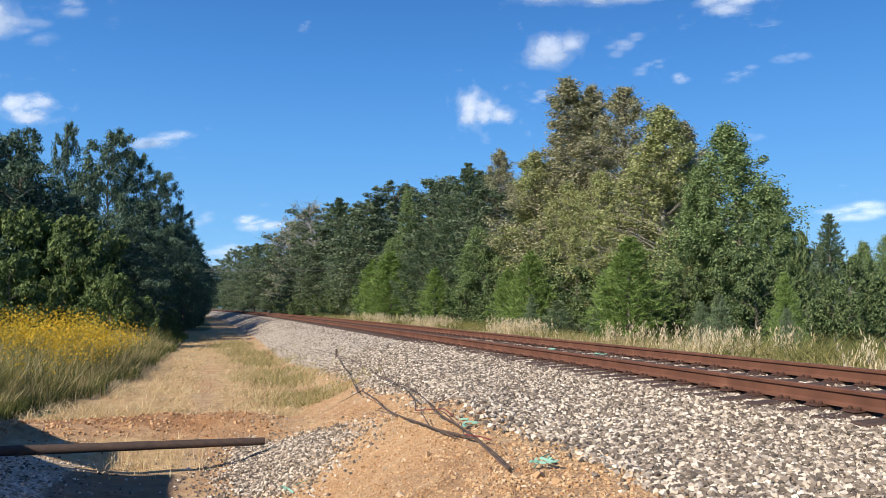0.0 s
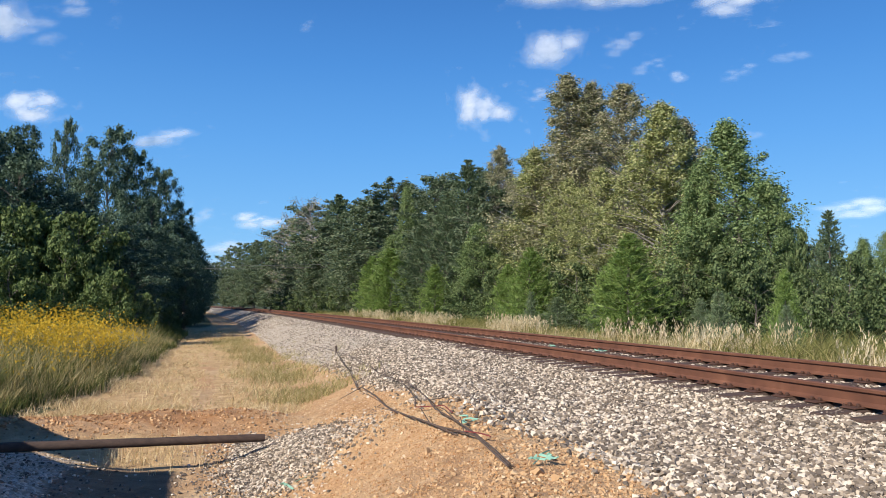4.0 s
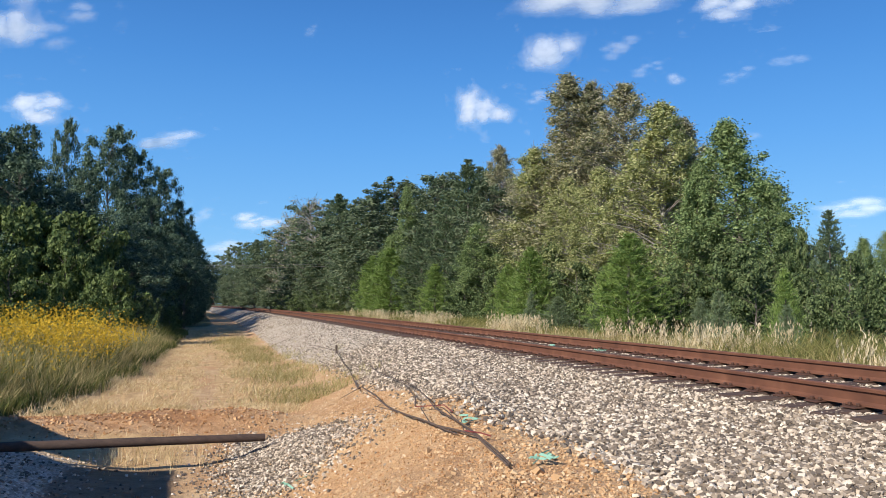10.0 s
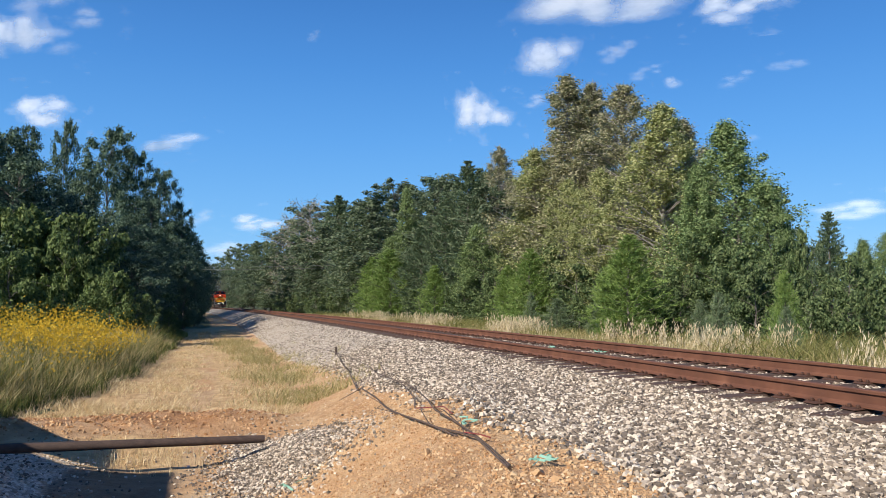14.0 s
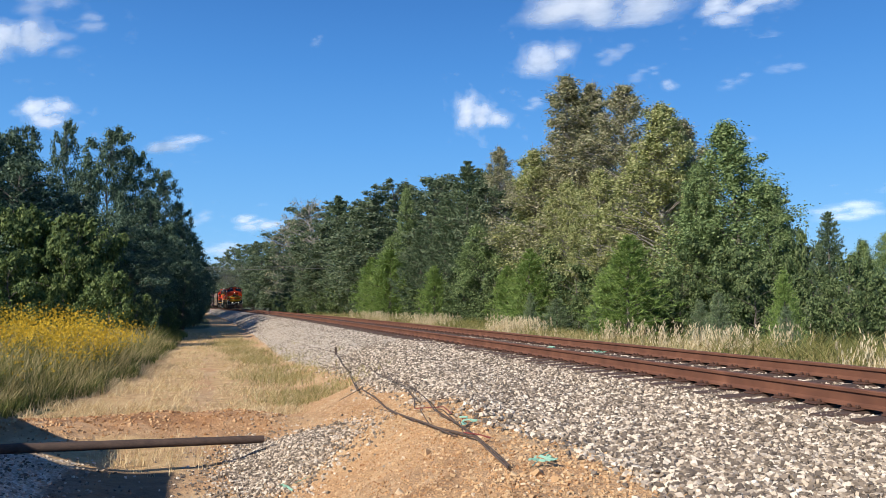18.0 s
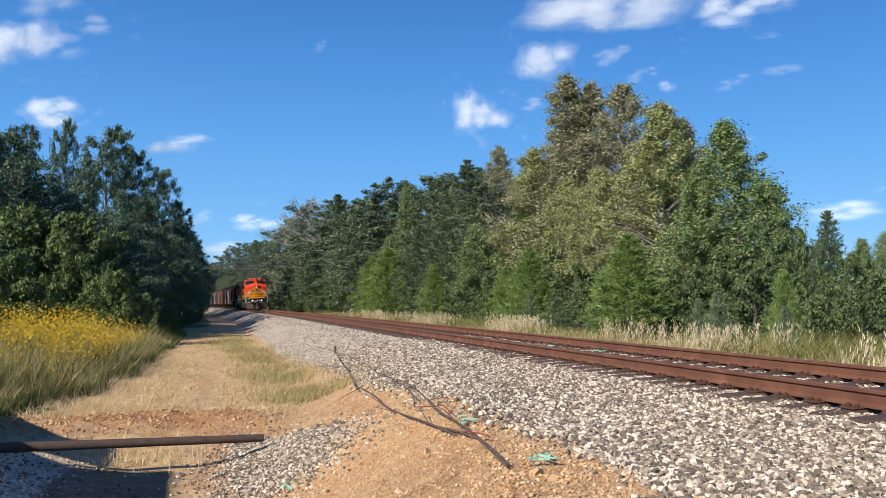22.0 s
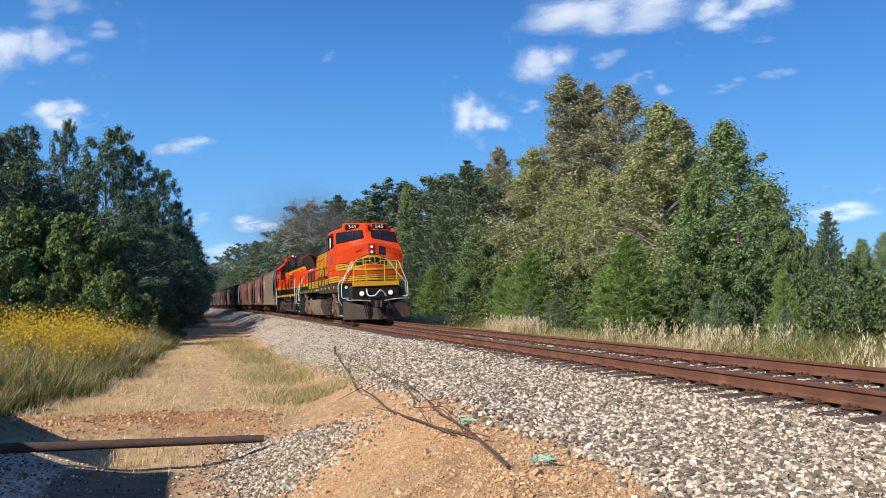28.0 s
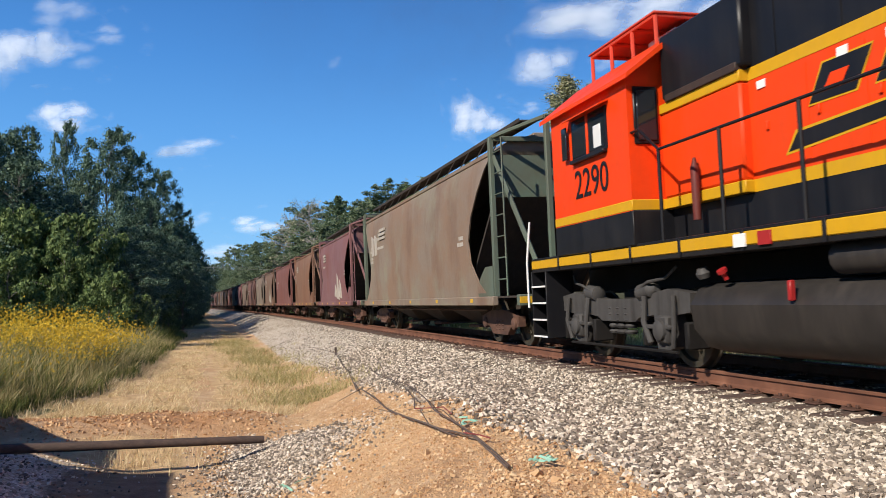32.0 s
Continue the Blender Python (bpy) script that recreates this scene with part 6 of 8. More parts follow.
        veh.each("brake_cylinder", cyl, material, t)
        rod = Mesh()
        rod.tube([(s * 1.22, q - h - 0.3, 0.24), (s * 1.22, q + h + 0.3, 0.24)], 0.022, 6)
        for k in (-1, 1):
            rod.box(s * 0.9, s * 1.22, q + k * h - 0.56, q + k * h - 0.46, 0.28, 0.62, 0.02)
            rod.box(s * 0.9, s * 1.22, q + k * h + 0.46, q + k * h + 0.56, 0.28, 0.62, 0.02)
        veh.each("brake_rod", rod, BLACK_FLAT, t)
    for k in (-1, 1):
        wheelset(veh, t, q + k * h, r)
    return t


def freight_truck(veh, q):
    h, r = 0.89, 0.457
    t = veh.p("truck", Mesh().box(-1.0, 1.0, q - 0.18, q + 0.18, 0.42, 0.72, 0.03), BLACK_FLAT, None, "rusty cast freight truck")
    for s in (-1, 1):
        prof = [(q - h - 0.24, 0.60), (q - h - 0.22, 0.40), (q - h + 0.20, 0.40), (q - 0.45, 0.22), (q + 0.45, 0.22), (q + h - 0.20, 0.40), (q + h + 0.22, 0.40), (q + h + 0.24, 0.60), (q + 0.5, 0.72), (q - 0.5, 0.72)]
        veh.p("side_frame", Mesh().prism(prof, s * 0.93, s * 1.08, "x"), RUST_DARK, t)
        sp = Mesh()
        for k in (-0.2, 0, 0.2):
            for j in range(3):
                sp.lathe((s * 1.02, q + k, 0.30 + 0.085 * j), (0, 0, 1), [(0, 0.06), (0.03, 0.085), (0.06, 0.06)], 8)
        for k in (-1, 1):
            sp.lathe((s * 1.06, q + k * h, 0.457), (s, 0, 0), [(0, 0.13), (0.05, 0.12), (0.08, 0.06)], 12)
        veh.each("spring", sp, RUST_DARK, t)
    for k in (-1, 1):
        wheelset(veh, t, q + k * h, r)
    return t


def handrail(veh, xs, qs, z0, z1, material, rail_name="handrail", r=0.018, mid=None):
    """Posts with a top rail along a walkway edge."""
    for q in qs:
        veh.p("handrail_post", Mesh().tube([(xs, q, z0), (xs, q, z1)], r * 1.25, 7), material)
    b = Mesh().tube([(xs, qs[0], z1), (xs, qs[-1], z1)], r, 7)
    veh.p(rail_name, b, material)
    if mid:
        veh.p(rail_name, Mesh().tube([(xs, qs[0], mid), (xs, qs[-1], mid)], r * 0.8, 6), material)


def coupler(veh, q, d, z=0.82):
    m = Mesh()
    m.box(-0.10, 0.10, q, q + d * 0.62, z - 0.11, z + 0.11, 0.03)
    m.prism([(-0.17, q + d * 0.55), (0.20, q + d * 0.55), (0.24, q + d * 0.78), (0.10, q + d * 0.92), (0.02, q + d * 0.80), (-0.10, q + d * 0.86), (-0.20, q + d * 0.74)], z - 0.15, z + 0.15, "z")
    veh.p("coupler", m, COUPLER, None, "grimy knuckle coupler")


def flowing(pts, k=4):
    """A smooth line through the points."""
    v = [Vector(p) for p in pts]
    v = [v[0] * 2 - v[1]] + v + [v[-1] * 2 - v[-2]]
    out = []
    for a, b, c, d in zip(v, v[1:], v[2:], v[3:]):
        for i in range(k):
            t = i / k
            out.append(0.5 * (2 * b + (c - a) * t + (2 * a - 5 * b + 4 * c - d) * t * t + (3 * b - a - 3 * c + d) * t ** 3))
    return out + [v[-2]]


def hose(veh, pts, material=BLACK_FLAT, r=0.022, name="air_hose"):
    veh.p(name, Mesh().tube(flowing(pts), r, 7), material)


def step_well(veh, q0, q1, x0, x1, z0, z1, material, n=4):
    """Boxed corner steps with white-edged treads."""
    s = -1 if x1 < 0 else 1
    w = veh.p("step_well", Mesh().box(x0, x0 + s * 0.03, q0, q1, z0, z1, 0.006), material)
    for a in (q0, q1 - 0.03):
        veh.p("step_side", Mesh().box(x0, x1, a, a + 0.03, z0, z1, 0.006), material, w)
    for i in range(n):
        z = z0 + (z1 - z0) * i / n
        veh.p("step", Mesh().box(x0, x1, q0 + 0.03, q1 - 0.03, z, z + 0.03, 0.006), material, w)
        veh.p("step_edge", Mesh().box(x1 - s * 0.01, x1 + s * 0.012, q0 + 0.03, q1 - 0.03, z + 0.002, z + 0.032, 0.004), WHITE, w, "white step edge")


def corner_steps(v, ref, d, s, zs, material, top, deep=0.40):
    """Open corner steps behind a buffer end at ref, climbing inward; d says which way the vehicle lies."""
    def box(x0, x1, a, b, z0, z1, r):
        return Mesh().box(s * x0, s * x1, min(ref + d * a, ref + d * b), max(ref + d * a, ref + d * b), z0, z1, r)
    w = v.p("step_panel", box(1.04, 1.505, 0.90, 0.90 + deep, 0.34, top, 0.012), material, None, "dark step panel")
    v.p("step_side", box(1.04, 1.07, 0.12, 0.90, 0.90, top - 0.16, 0.006), material, w)
    for z, x in zip(zs, (1.20, 1.33, 1.50)):
        v.p("step", box(x - 0.30, x, 0.18, 0.90, z - 0.025, z, 0.006), material, w)
        v.p("step_edge", box(x - 0.005, x + 0.012, 0.24, 0.88, z - 0.028, z + 0.004, 0.004), WHITE, w, "white step edge")
    v.p("step_hanger", box(1.0, 1.03, 0.22, 0.9, 0.34, 1.0, 0.006), BLACK_FLAT, w)
    v.p("marker_disc", Mesh().lathe((s * 1.19, ref + d * 0.90, zs[0] + 0.56), (0, -d, 0), [(0, 0.07), (0.02, 0.065)], 16), SILVER, w)


# ---- leading locomotive: wide-nosed, orange, yellow and dark green ----
def build_lead():
    v = Vehicle("locomotive", "orange diesel locomotive with yellow stripes and dark green sill", "locomotive", 0.0, 18.5, "train")
    p = v.p
    # frame and deck
    p("underframe", Mesh().box(-0.5, 0.5, 0.25, 19.3, 1.02, 1.45, 0.03), BLACK_FLAT)
    for s in (-1, 1):
        m = Mesh().prism([(1.3, 1.42), (8.1, 1.42), (8.7, 1.54), (18.35, 1.54), (18.35, 1.73), (8.6, 1.73), (8.0, 1.84), (0.95, 1.84), (0.95, 1.6)], s * 1.06, s * 1.5, "x")
        p("side_sill", m, SILL_GREEN, None, "dusty dark green side sill")
    p("deck", Mesh().box(-1.44, 1.44, 0.9, 18.4, 1.74, 1.78, 0.01), GREEN_DARK)
    for i, q in enumerate((2.6, 4.2, 5.6, 7.0, 8.4, 10.0, 11.6, 13.0, 14.3, 15.5, 16.7, 17.8)):
        z = 1.60 if q < 8.3 else 1.575
        p("reflector", Mesh().box(-1.515, -1.49, q - 0.17, q + 0.17, z, z + 0.11, 0.004), YELLOW_NEW, None, "yellow reflective block")
    p("placard", Mesh().box(-1.515, -1.49, 9.0, 9.3, 1.58, 1.68, 0.003), WHITE)
    # cab with wide nose
    def ring(a, b, c, d):
        left = [a, b, c, d]
        return left + [(-x, y, z) for x, y, z in left[::-1]]
    st = [ring((-1.5, 0.95, 1.80), (-1.5, 0.95, 3.05), (-1.46, 0.93, 3.24), (-0.20, 0.60, 3.60)),
          ring((-1.5, 1.75, 1.80), (-1.5, 1.75, 3.30), (-1.5, 1.75, 3.62), (-0.14, 1.48, 3.88)),
          ring((-1.5, 2.05, 1.80), (-1.5, 2.05, 3.75), (-1.46, 2.02, 4.20), (-0.14, 1.82, 4.31)),
          ring((-1.5, 2.25, 1.80), (-1.5, 2.25, 4.08), (-1.40, 2.16, 4.34), (-0.20, 1.96, 4.64)),
          ring((-1.5, 4.32, 1.80), (-1.5, 4.32, 4.16), (-1.40, 4.32, 4.38), (-0.20, 4.32, 4.68))]
    cab = loft(st)
    # the nose's flat middle stands ahead of the corners
    cab.add([(-0.20, 0.60, 3.60), (0.20, 0.60, 3.60), (0.20, 0.60, 1.80), (-0.20, 0.60, 1.80), (-1.5, 0.95, 1.80), (-1.46, 0.93, 3.24), (1.5, 0.95, 1.80), (1.46, 0.93, 3.24), (-1.5, 0.95, 3.05), (1.5, 0.95, 3.05)],
            [(0, 1, 2, 3), (3, 4, 8, 5, 0), (1, 7, 9, 6, 2), (3, 2, 6, 4)])
    body = p("cab", cab, ORANGE_OLD, None, "faded orange cab with a wide nose")
    p("roof_edge", Mesh().tube([(-1.5, 2.3, 4.17), (-1.5, 4.34, 4.2)], 0.03, 6), GREEN_DARK, body)
    FL = [(-1.5, 0.95, 1.80), (-0.20, 0.60, 1.80), (-0.20, 0.60, 3.60), (-1.5, 0.95, 3.20)]
    FR = [(0.20, 0.60, 1.80), (1.5, 0.95, 1.80), (1.5, 0.95, 3.20), (0.20, 0.60, 3.60)]
    FC = [(-0.20, 0.60, 1.80), (0.20, 0.60, 1.80), (0.20, 0.60, 3.60), (-0.20, 0.60, 3.60)]
    # windscreens
    for s, nm in ((-1, "L"), (1, "R")):
        c = [(-1.5, 1.75, 3.62), (-0.14, 1.48, 3.88), (-0.14, 1.82, 4.31), (-1.46, 2.02, 4.20)]
        if s > 0:
            c = [(-x, y, z) for x, y, z in (c[1], c[0], c[3], c[2])]
        fr = slab(c, 0.03, 0.97, 0.02, 0.96, 0.016)
        ws = p("windscreen_frame", fr, BLACK, body)
        p("windscreen", slab(c, 0.07, 0.93, 0.08, 0.90, 0.006, 0.016), GLASS, ws, "dark tinted windscreen")
        wip = Mesh()
        n0 = [Vector(k) for k in c]
        a = n0[3].lerp(n0[2], 0.6 if s < 0 else 0.4) + Vector((0, -0.05, 0.03))
        b = n0[0].lerp(n0[1], 0.62 if s < 0 else 0.38).lerp(a, 0.35) + Vector((0, -0.04, 0.0))
        wip.tube([a, b], 0.009, 5)
        wip.tube([b + Vector((-0.06, 0, 0.2)), b + Vector((0.06, 0, -0.2))], 0.010, 5)
        p("wiper", wip, GRILLE, ws)
        # number board
        q = [(-1.40, 2.16, 4.34), (-0.36, 1.98, 4.36), (-0.36, 1.98, 4.62), (-1.40, 2.20, 4.50)]
        bx = Mesh().box(s * 0.30, s * 0.98, 1.90, 2.3, 4.33, 4.57, 0.03)
        nb = p("number_board", bx, BLACK, body, "black number board")
        numerals(v, "545", 0.23, WHITE, s * 0.64, 1.893, 4.45, "front", 1.15, nb)
        p("board_rail", Mesh().tube([(s * 0.2, 1.86, 4.29), (s * 1.05, 1.93, 4.29), (s * 1.2, 2.05, 4.26)], 0.014, 6), ORANGE_OLD, body)
    p("brow", Mesh().box(-1.06, 1.06, 1.97, 2.34, 4.28, 4.64, 0.05), ORANGE_OLD, body, "orange brow round the number boards")
    p("ridge_trim", Mesh().box(-0.09, 0.09, 1.72, 2.0, 4.0, 4.60, 0.02), ORANGE_OLD, body)
    # headlights, nose window, grabs
    hb = p("headlight_housing", slab(FC, 0.10, 0.80, 0.70, 0.97, 0.03), RED, body, "headlight housing with two lamps")
    for z in (3.17, 3.41):
        m = Mesh().lathe((-0.02, 0.58, z), (0, -1, 0), [(0, 0.085), (0.035, 0.09), (0.045, 0.078)], 20)
        p("lamp_ring", m, MAROON_RING, hb)
        p("headlight", Mesh().lathe((-0.02, 0.55, z), (0, -1, 0), [(0, 0.074), (0.012, 0.066), (0.018, 0.03)], 20), LENS_LIT, hb, "warm lit headlight lens")
        p("bulb", Mesh().lathe((-0.02, 0.536, z), (0, -1, 0), [(0, 0.04), (0.006, 0.028)], 14), LAMP_LIT, hb, "lit lamp")
    p("nose_window", slab(FR, 0.10, 0.34, 0.73, 0.95, 0.012), BLACK, body)
    p("nose_pane", slab(FR, 0.13, 0.31, 0.75, 0.93, 0.006, 0.012), GLASS, body)
    for c, u in ((FL, 0.55), (FR, 0.62)):
        a, b_ = Vector(c[3]).lerp(Vector(c[2]), u), Vector(c[3]).lerp(Vector(c[2]), u + 0.22)
        dz = Vector((0, -0.06, -0.18))
        p("grab_iron", Mesh().tube([a + Vector((0, 0, -0.10)), a + dz, b_ + dz, b_ + Vector((0, 0, -0.10))], 0.013, 6), ORANGE_OLD, body)
    # nose bands: yellow with dark lines, and the emblem as plain shapes
    yb, db = Mesh(), Mesh()
    for c in (FL, FC, FR):
        e = 1 if c is FC else 0
        slab(c, 0, 1, 0.06, 0.20, 0.006, 0, yb)
        for v0 in (0.045, 0.105, 0.155, 0.20):
            slab(c, 0, 1, v0, v0 + 0.014, 0.010, 0, db)
    # the upper band swells into the emblem at the middle
    def swell(x):
        return math.cos(math.pi / 2 * min(1.0, abs(x) / 1.25)) ** 2

    def hi(x):
        return 2.68 + 0.40 * swell(x)

    def lo_(x):
        return 2.38 - 0.05 * swell(x)
    field = Mesh()
    ribbon(field, (FL, FC, FR), lo_, hi, 0.006)
    p("emblem_field", field, YELLOW, body, "yellow emblem swelling from the side bands")
    edge = Mesh()
    ribbon(edge, (FL, FC, FR), lambda x: hi(x) - 0.008, lambda x: hi(x) + 0.022, 0.010)
    p("emblem_edge", edge, BLACK, body)
    edge = Mesh()
    ribbon(edge, (FL, FC, FR), lambda x: lo_(x) - 0.022, lambda x: lo_(x) + 0.006, 0.010)
    p("emblem_edge", edge, BLACK, body)
    for c, a0, a1 in ((FL, 0, 0.42), (FR, 0.58, 1)):
        for v0 in (0.472, 0.544):
            slab(c, a0, a1, v0, v0 + 0.014, 0.010, 0, db)
    v.each("nose_band", yb, YELLOW, body, "yellow nose band")
    v.each("nose_line", db, BLACK, body)
    em = Mesh()
    for c, blocks in ((FL, ((0.60, 0.82), (0.86, 1.0))), (FC, ((0.0, 0.16), (0.26, 0.74), (0.84, 1.0))), (FR, ((0.0, 0.12), (0.17, 0.38)))):
        for a0, a1 in blocks:
            slab(c, a0, a1, 0.47, 0.625, 0.011, 0, em)
    v.each("emblem_block", em, BLACK, body, "dark block of the nose emblem")
    lens_ = Mesh()
    ribbon(lens_, (FL, FC, FR), lambda x: 2.46, lambda x: 2.46 + 0.15 * max(0, 1 - (x / 0.75) ** 2), 0.009, 0.75)
    p("emblem_lens", lens_, ORANGE_OLD, body)
    # cab side: windows, mirror, numbers, bands
    for s in (-1, 1):
        x = s * 1.5
        for q0, q1, z0, z1, nm in ((3.32, 4.18, 3.48, 4.10, "side_window"), (2.20, 2.60, 3.52, 4.08, "side_window")):
            w = p(nm, side_plate(x, q0, q1, z0, z1, 0.014), BLACK, body)
            p("pane", side_plate(x + s * 0.014, q0 + 0.05, q1 - 0.05, z0 + 0.05, z1 - 0.05, 0.005), GLASS, w)
        w = p("side_window", side_plate(x, 2.66, 3.28, 3.50, 4.10, 0.012), BLACK, body)
        p("pane", side_plate(x + s * 0.012, 2.70, 3.24, 3.54, 4.06, 0.005), GLASS, w)
        p("window_post", Mesh().box(x, x + s * 0.03, 3.28, 3.33, 3.46, 4.10, 0.006), SILVER, body)
        mi = p("mirror", Mesh().box(s * 1.56, s * 1.60, 2.62, 2.84, 3.54, 4.02, 0.015), WHITE, body, "white wind deflector at the cab window")
        p("mirror_arm", Mesh().tube([(s * 1.5, 2.86, 3.6), (s * 1.58, 2.84, 3.66)], 0.012, 5), BLACK, mi)
        p("sunshade", Mesh().prism([(s * 1.48, 4.22), (s * 1.70, 4.10), (s * 1.70, 4.085), (s * 1.48, 4.19)], 2.5, 4.2, "y"), ORANGE_OLD, body)
        lo, li = Mesh(), Mesh()
        side_plate(x, 0.97, 4.30, 1.86, 2.18, 0.006, lo)
        arc = [(1.68 + 0.15 * math.sin(a * math.pi / 8), 2.53 - 0.15 * math.cos(a * math.pi / 8)) for a in range(9)]
        lo.prism([(0.97, 2.38)] + arc + [(0.97, 2.68)], x - s * 0.003, x + s * 0.006, "x")
        for z in (1.85, 1.95, 2.05, 2.17):
            side_plate(x, 0.97, 4.30, z, z + 0.022, 0.010, li)
        for z, q in ((2.365, 1.68), (2.46, 1.72), (2.56, 1.72), (2.68, 1.68)):
            side_plate(x, 0.97, q, z, z + 0.018, 0.010, li)
        rim = [(1.68 + (0.15 + d) * math.sin(a * math.pi / 8), 2.53 - (0.15 + d) * math.cos(a * math.pi / 8)) for d, seq in ((0.018, range(9)), (-0.002, range(8, -1, -1))) for a in seq]
        for k in range(8):
            li.prism([rim[k], rim[k + 1], rim[16 - k], rim[17 - k]], x - s * 0.003, x + s * 0.010, "x")
        side_plate(x, 2.2, 4.25, 2.44, 2.455, 0.008, li)
        v.each("side_band", lo, YELLOW, body, "yellow band along the cab")
        v.each("band_line", li, BLACK, body)
        p("hatch", side_plate(x, 1.78, 1.90, 3.10, 3.22, 0.008), BLACK, body)
    numerals(v, "545", 0.70, NUMBER_GREY, -1.504, 3.05, 3.0, "side", 0.92, body)
    # long hood
    hp = [(-0.95, 1.76), (0.95, 1.76), (0.95, 3.70), (0.62, 4.16), (-0.62, 4.16), (-0.95, 3.70)]
    hood = p("long_hood", Mesh().prism(hp, 4.32, 18.25), ORANGE_OLD, None, "orange long hood with yellow bands")
    p("hood_roof", Mesh().prism([(-0.985, 3.73), (-0.64, 4.20), (0.64, 4.20), (0.985, 3.73), (0.9, 3.70), (0.6, 4.12), (-0.6, 4.12), (-0.9, 3.70)], 4.33, 18.2), GREEN_DARK, hood, "dark green hood roof")
    p("inverter_box", Mesh().box(-0.99, 0.99, 5.30, 8.55, 3.78, 4.42, 0.02), BLACK, hood, "black equipment box on the hood")
    rib = Mesh()
    for i in range(6):
        q = 5.42 + 0.18 * i
        rib.box(-1.02, -0.985, q, q + 0.06, 3.80, 4.40, 0.006)
    v.each("louvre_rib", rib, GREEN_DARK, hood)
    p("box_mesh", side_plate(-0.99, 6.6, 8.45, 3.86, 4.34, 0.012), GRILLE, hood)
    ub, ul = Mesh(), Mesh()
    for s in (-1, 1):
        x = s * 0.95
        side_plate(x, 4.34, 13.2, 3.43, 3.70, 0.008, ub)
        side_plate(x, 4.34, 18.24, 1.83, 2.24, 0.008, ub)
        for z in (3.415, 3.52, 3.61, 3.70):
            side_plate(x, 4.34, 13.2, z, z + 0.018, 0.013, ul)
        for z in (1.82, 1.93, 2.03, 2.13, 2.235):
            side_plate(x, 4.34, 18.24, z, z + 0.018, 0.013, ul)
    v.each("hood_band", ub, YELLOW, hood, "yellow band along the hood")
    v.each("band_line", ul, BLACK, hood)
    for q in (5.0, 5.32, 6.55, 7.4, 8.25, 14.2):
        p("door_seam", side_plate(-0.95, q, q + 0.03, 1.84, 3.70, 0.016), GREEN_DARK, hood)
    for q in (5.6, 6.0, 6.9, 7.8, 9.2, 10.1, 11.0, 11.9, 12.8):
        p("hood_door", side_plate(-0.95, q, q + 0.36, 2.32, 3.36, 0.010), ORANGE_OLD, hood)
        p("latch", Mesh().box(-0.99, -0.955, q + 0.02, q + 0.06, 2.8, 2.92, 0.006), BLACK, hood)
    lv = Mesh()
    for q in (7.0, 7.9):
        for i in range(4):
            lv.box(-0.985, -0.955, q, q + 0.42, 1.92 + 0.07 * i, 1.945 + 0.07 * i, 0.004)
    v.each("louvre", lv, BLACK, hood)
    # lettering as plain bars, two to a letter
    for i in range(4):
        q1 = 12.95 - 1.22 * i
        for a, b, z0, z1 in ((0.02, 0.40, 2.36, 3.36), (0.56, 0.96, 2.36 + 0.10 * (i % 2), 3.36 - 0.14 * (i > 1))):
            d = p("letter_outline", side_plate(-0.95, q1 - b, q1 - a, z0, z1, 0.016), BLACK, hood)
            p("letter_bar", side_plate(-0.966, q1 - b + 0.04, q1 - a - 0.04, z0 + 0.04, z1 - 0.04, 0.008), YELLOW, d, "yellow bar of the emblem")
    for q in (9.1, 15.4, 16.3, 17.1):
        p("label_plate", side_plate(-0.95, q, q + 0.18, 3.0 if q > 14 else 3.28, 3.1 if q > 14 else 3.44, 0.02), WHITE, hood)
    # exhaust, horn
    p("exhaust_stack", Mesh().box(-0.32, 0.32, 9.9, 10.7, 4.16, 4.40, 0.04), BLACK, hood)
    p("roof_hatch", Mesh().box(-0.45, 0.45, 11.1, 12.3, 4.18, 4.28, 0.03), GREEN_DARK, hood)
    # radiator with flared wings
    wing = [(-1.42, 3.92), (-1.42, 4.20), (-0.70, 4.34), (0.70, 4.34), (1.42, 4.20), (1.42, 3.92), (0.95, 3.70), (-0.95, 3.70)]
    rad = p("radiator_wing", Mesh().prism(wing, 12.55, 18.55), GREEN_DARK, hood, "flared dark green radiator cap")
    for s in (-1, 1):
        c = [(-0.96, 18.2, 3.12), (-0.96, 13.3, 3.12), (-1.30, 13.3, 3.86), (-1.30, 18.2, 3.86)]
        if s > 0:
            c = [(-x, y, z) for x, y, z in (c[1], c[0], c[3], c[2])]
        p("radiator_frame", slab(c, -0.01, 1.01, -0.04, 1.0, 0.02), GRILLE, hood)
        p("radiator_screen", slab(c, 0.02, 0.49, 0.06, 0.95, 0.008, 0.022), GRILLE, hood)
        p("radiator_screen", slab(c, 0.51, 0.98, 0.06, 0.95, 0.008, 0.022), GRILLE, hood)
        p("wing_soffit", Mesh().prism([(s * 1.40, 3.915), (s * 0.96, 3.69), (s * 0.96, 3.66), (s * 1.40, 3.885)], 12.6, 18.5), ORANGE_OLD, hood)
    for i in range(7):
        q = 14.35 + 0.50 * i
        p("grille", side_plate(-0.95, q, q + 0.26, 2.28, 2.92, 0.016), GRILLE, hood)
    # handrails along the walkway
    handrail(v, -1.46, [4.75, 6.1, 7.4, 8.7, 10.3, 11.9, 13.4, 15.0, 16.5, 18.1], 1.76, 2.72, GREEN_DARK, mid=None)
    handrail(v, 1.46, [4.75, 7.4, 10.3, 13.4, 16.5, 18.1], 1.76, 2.72, GREEN_DARK)
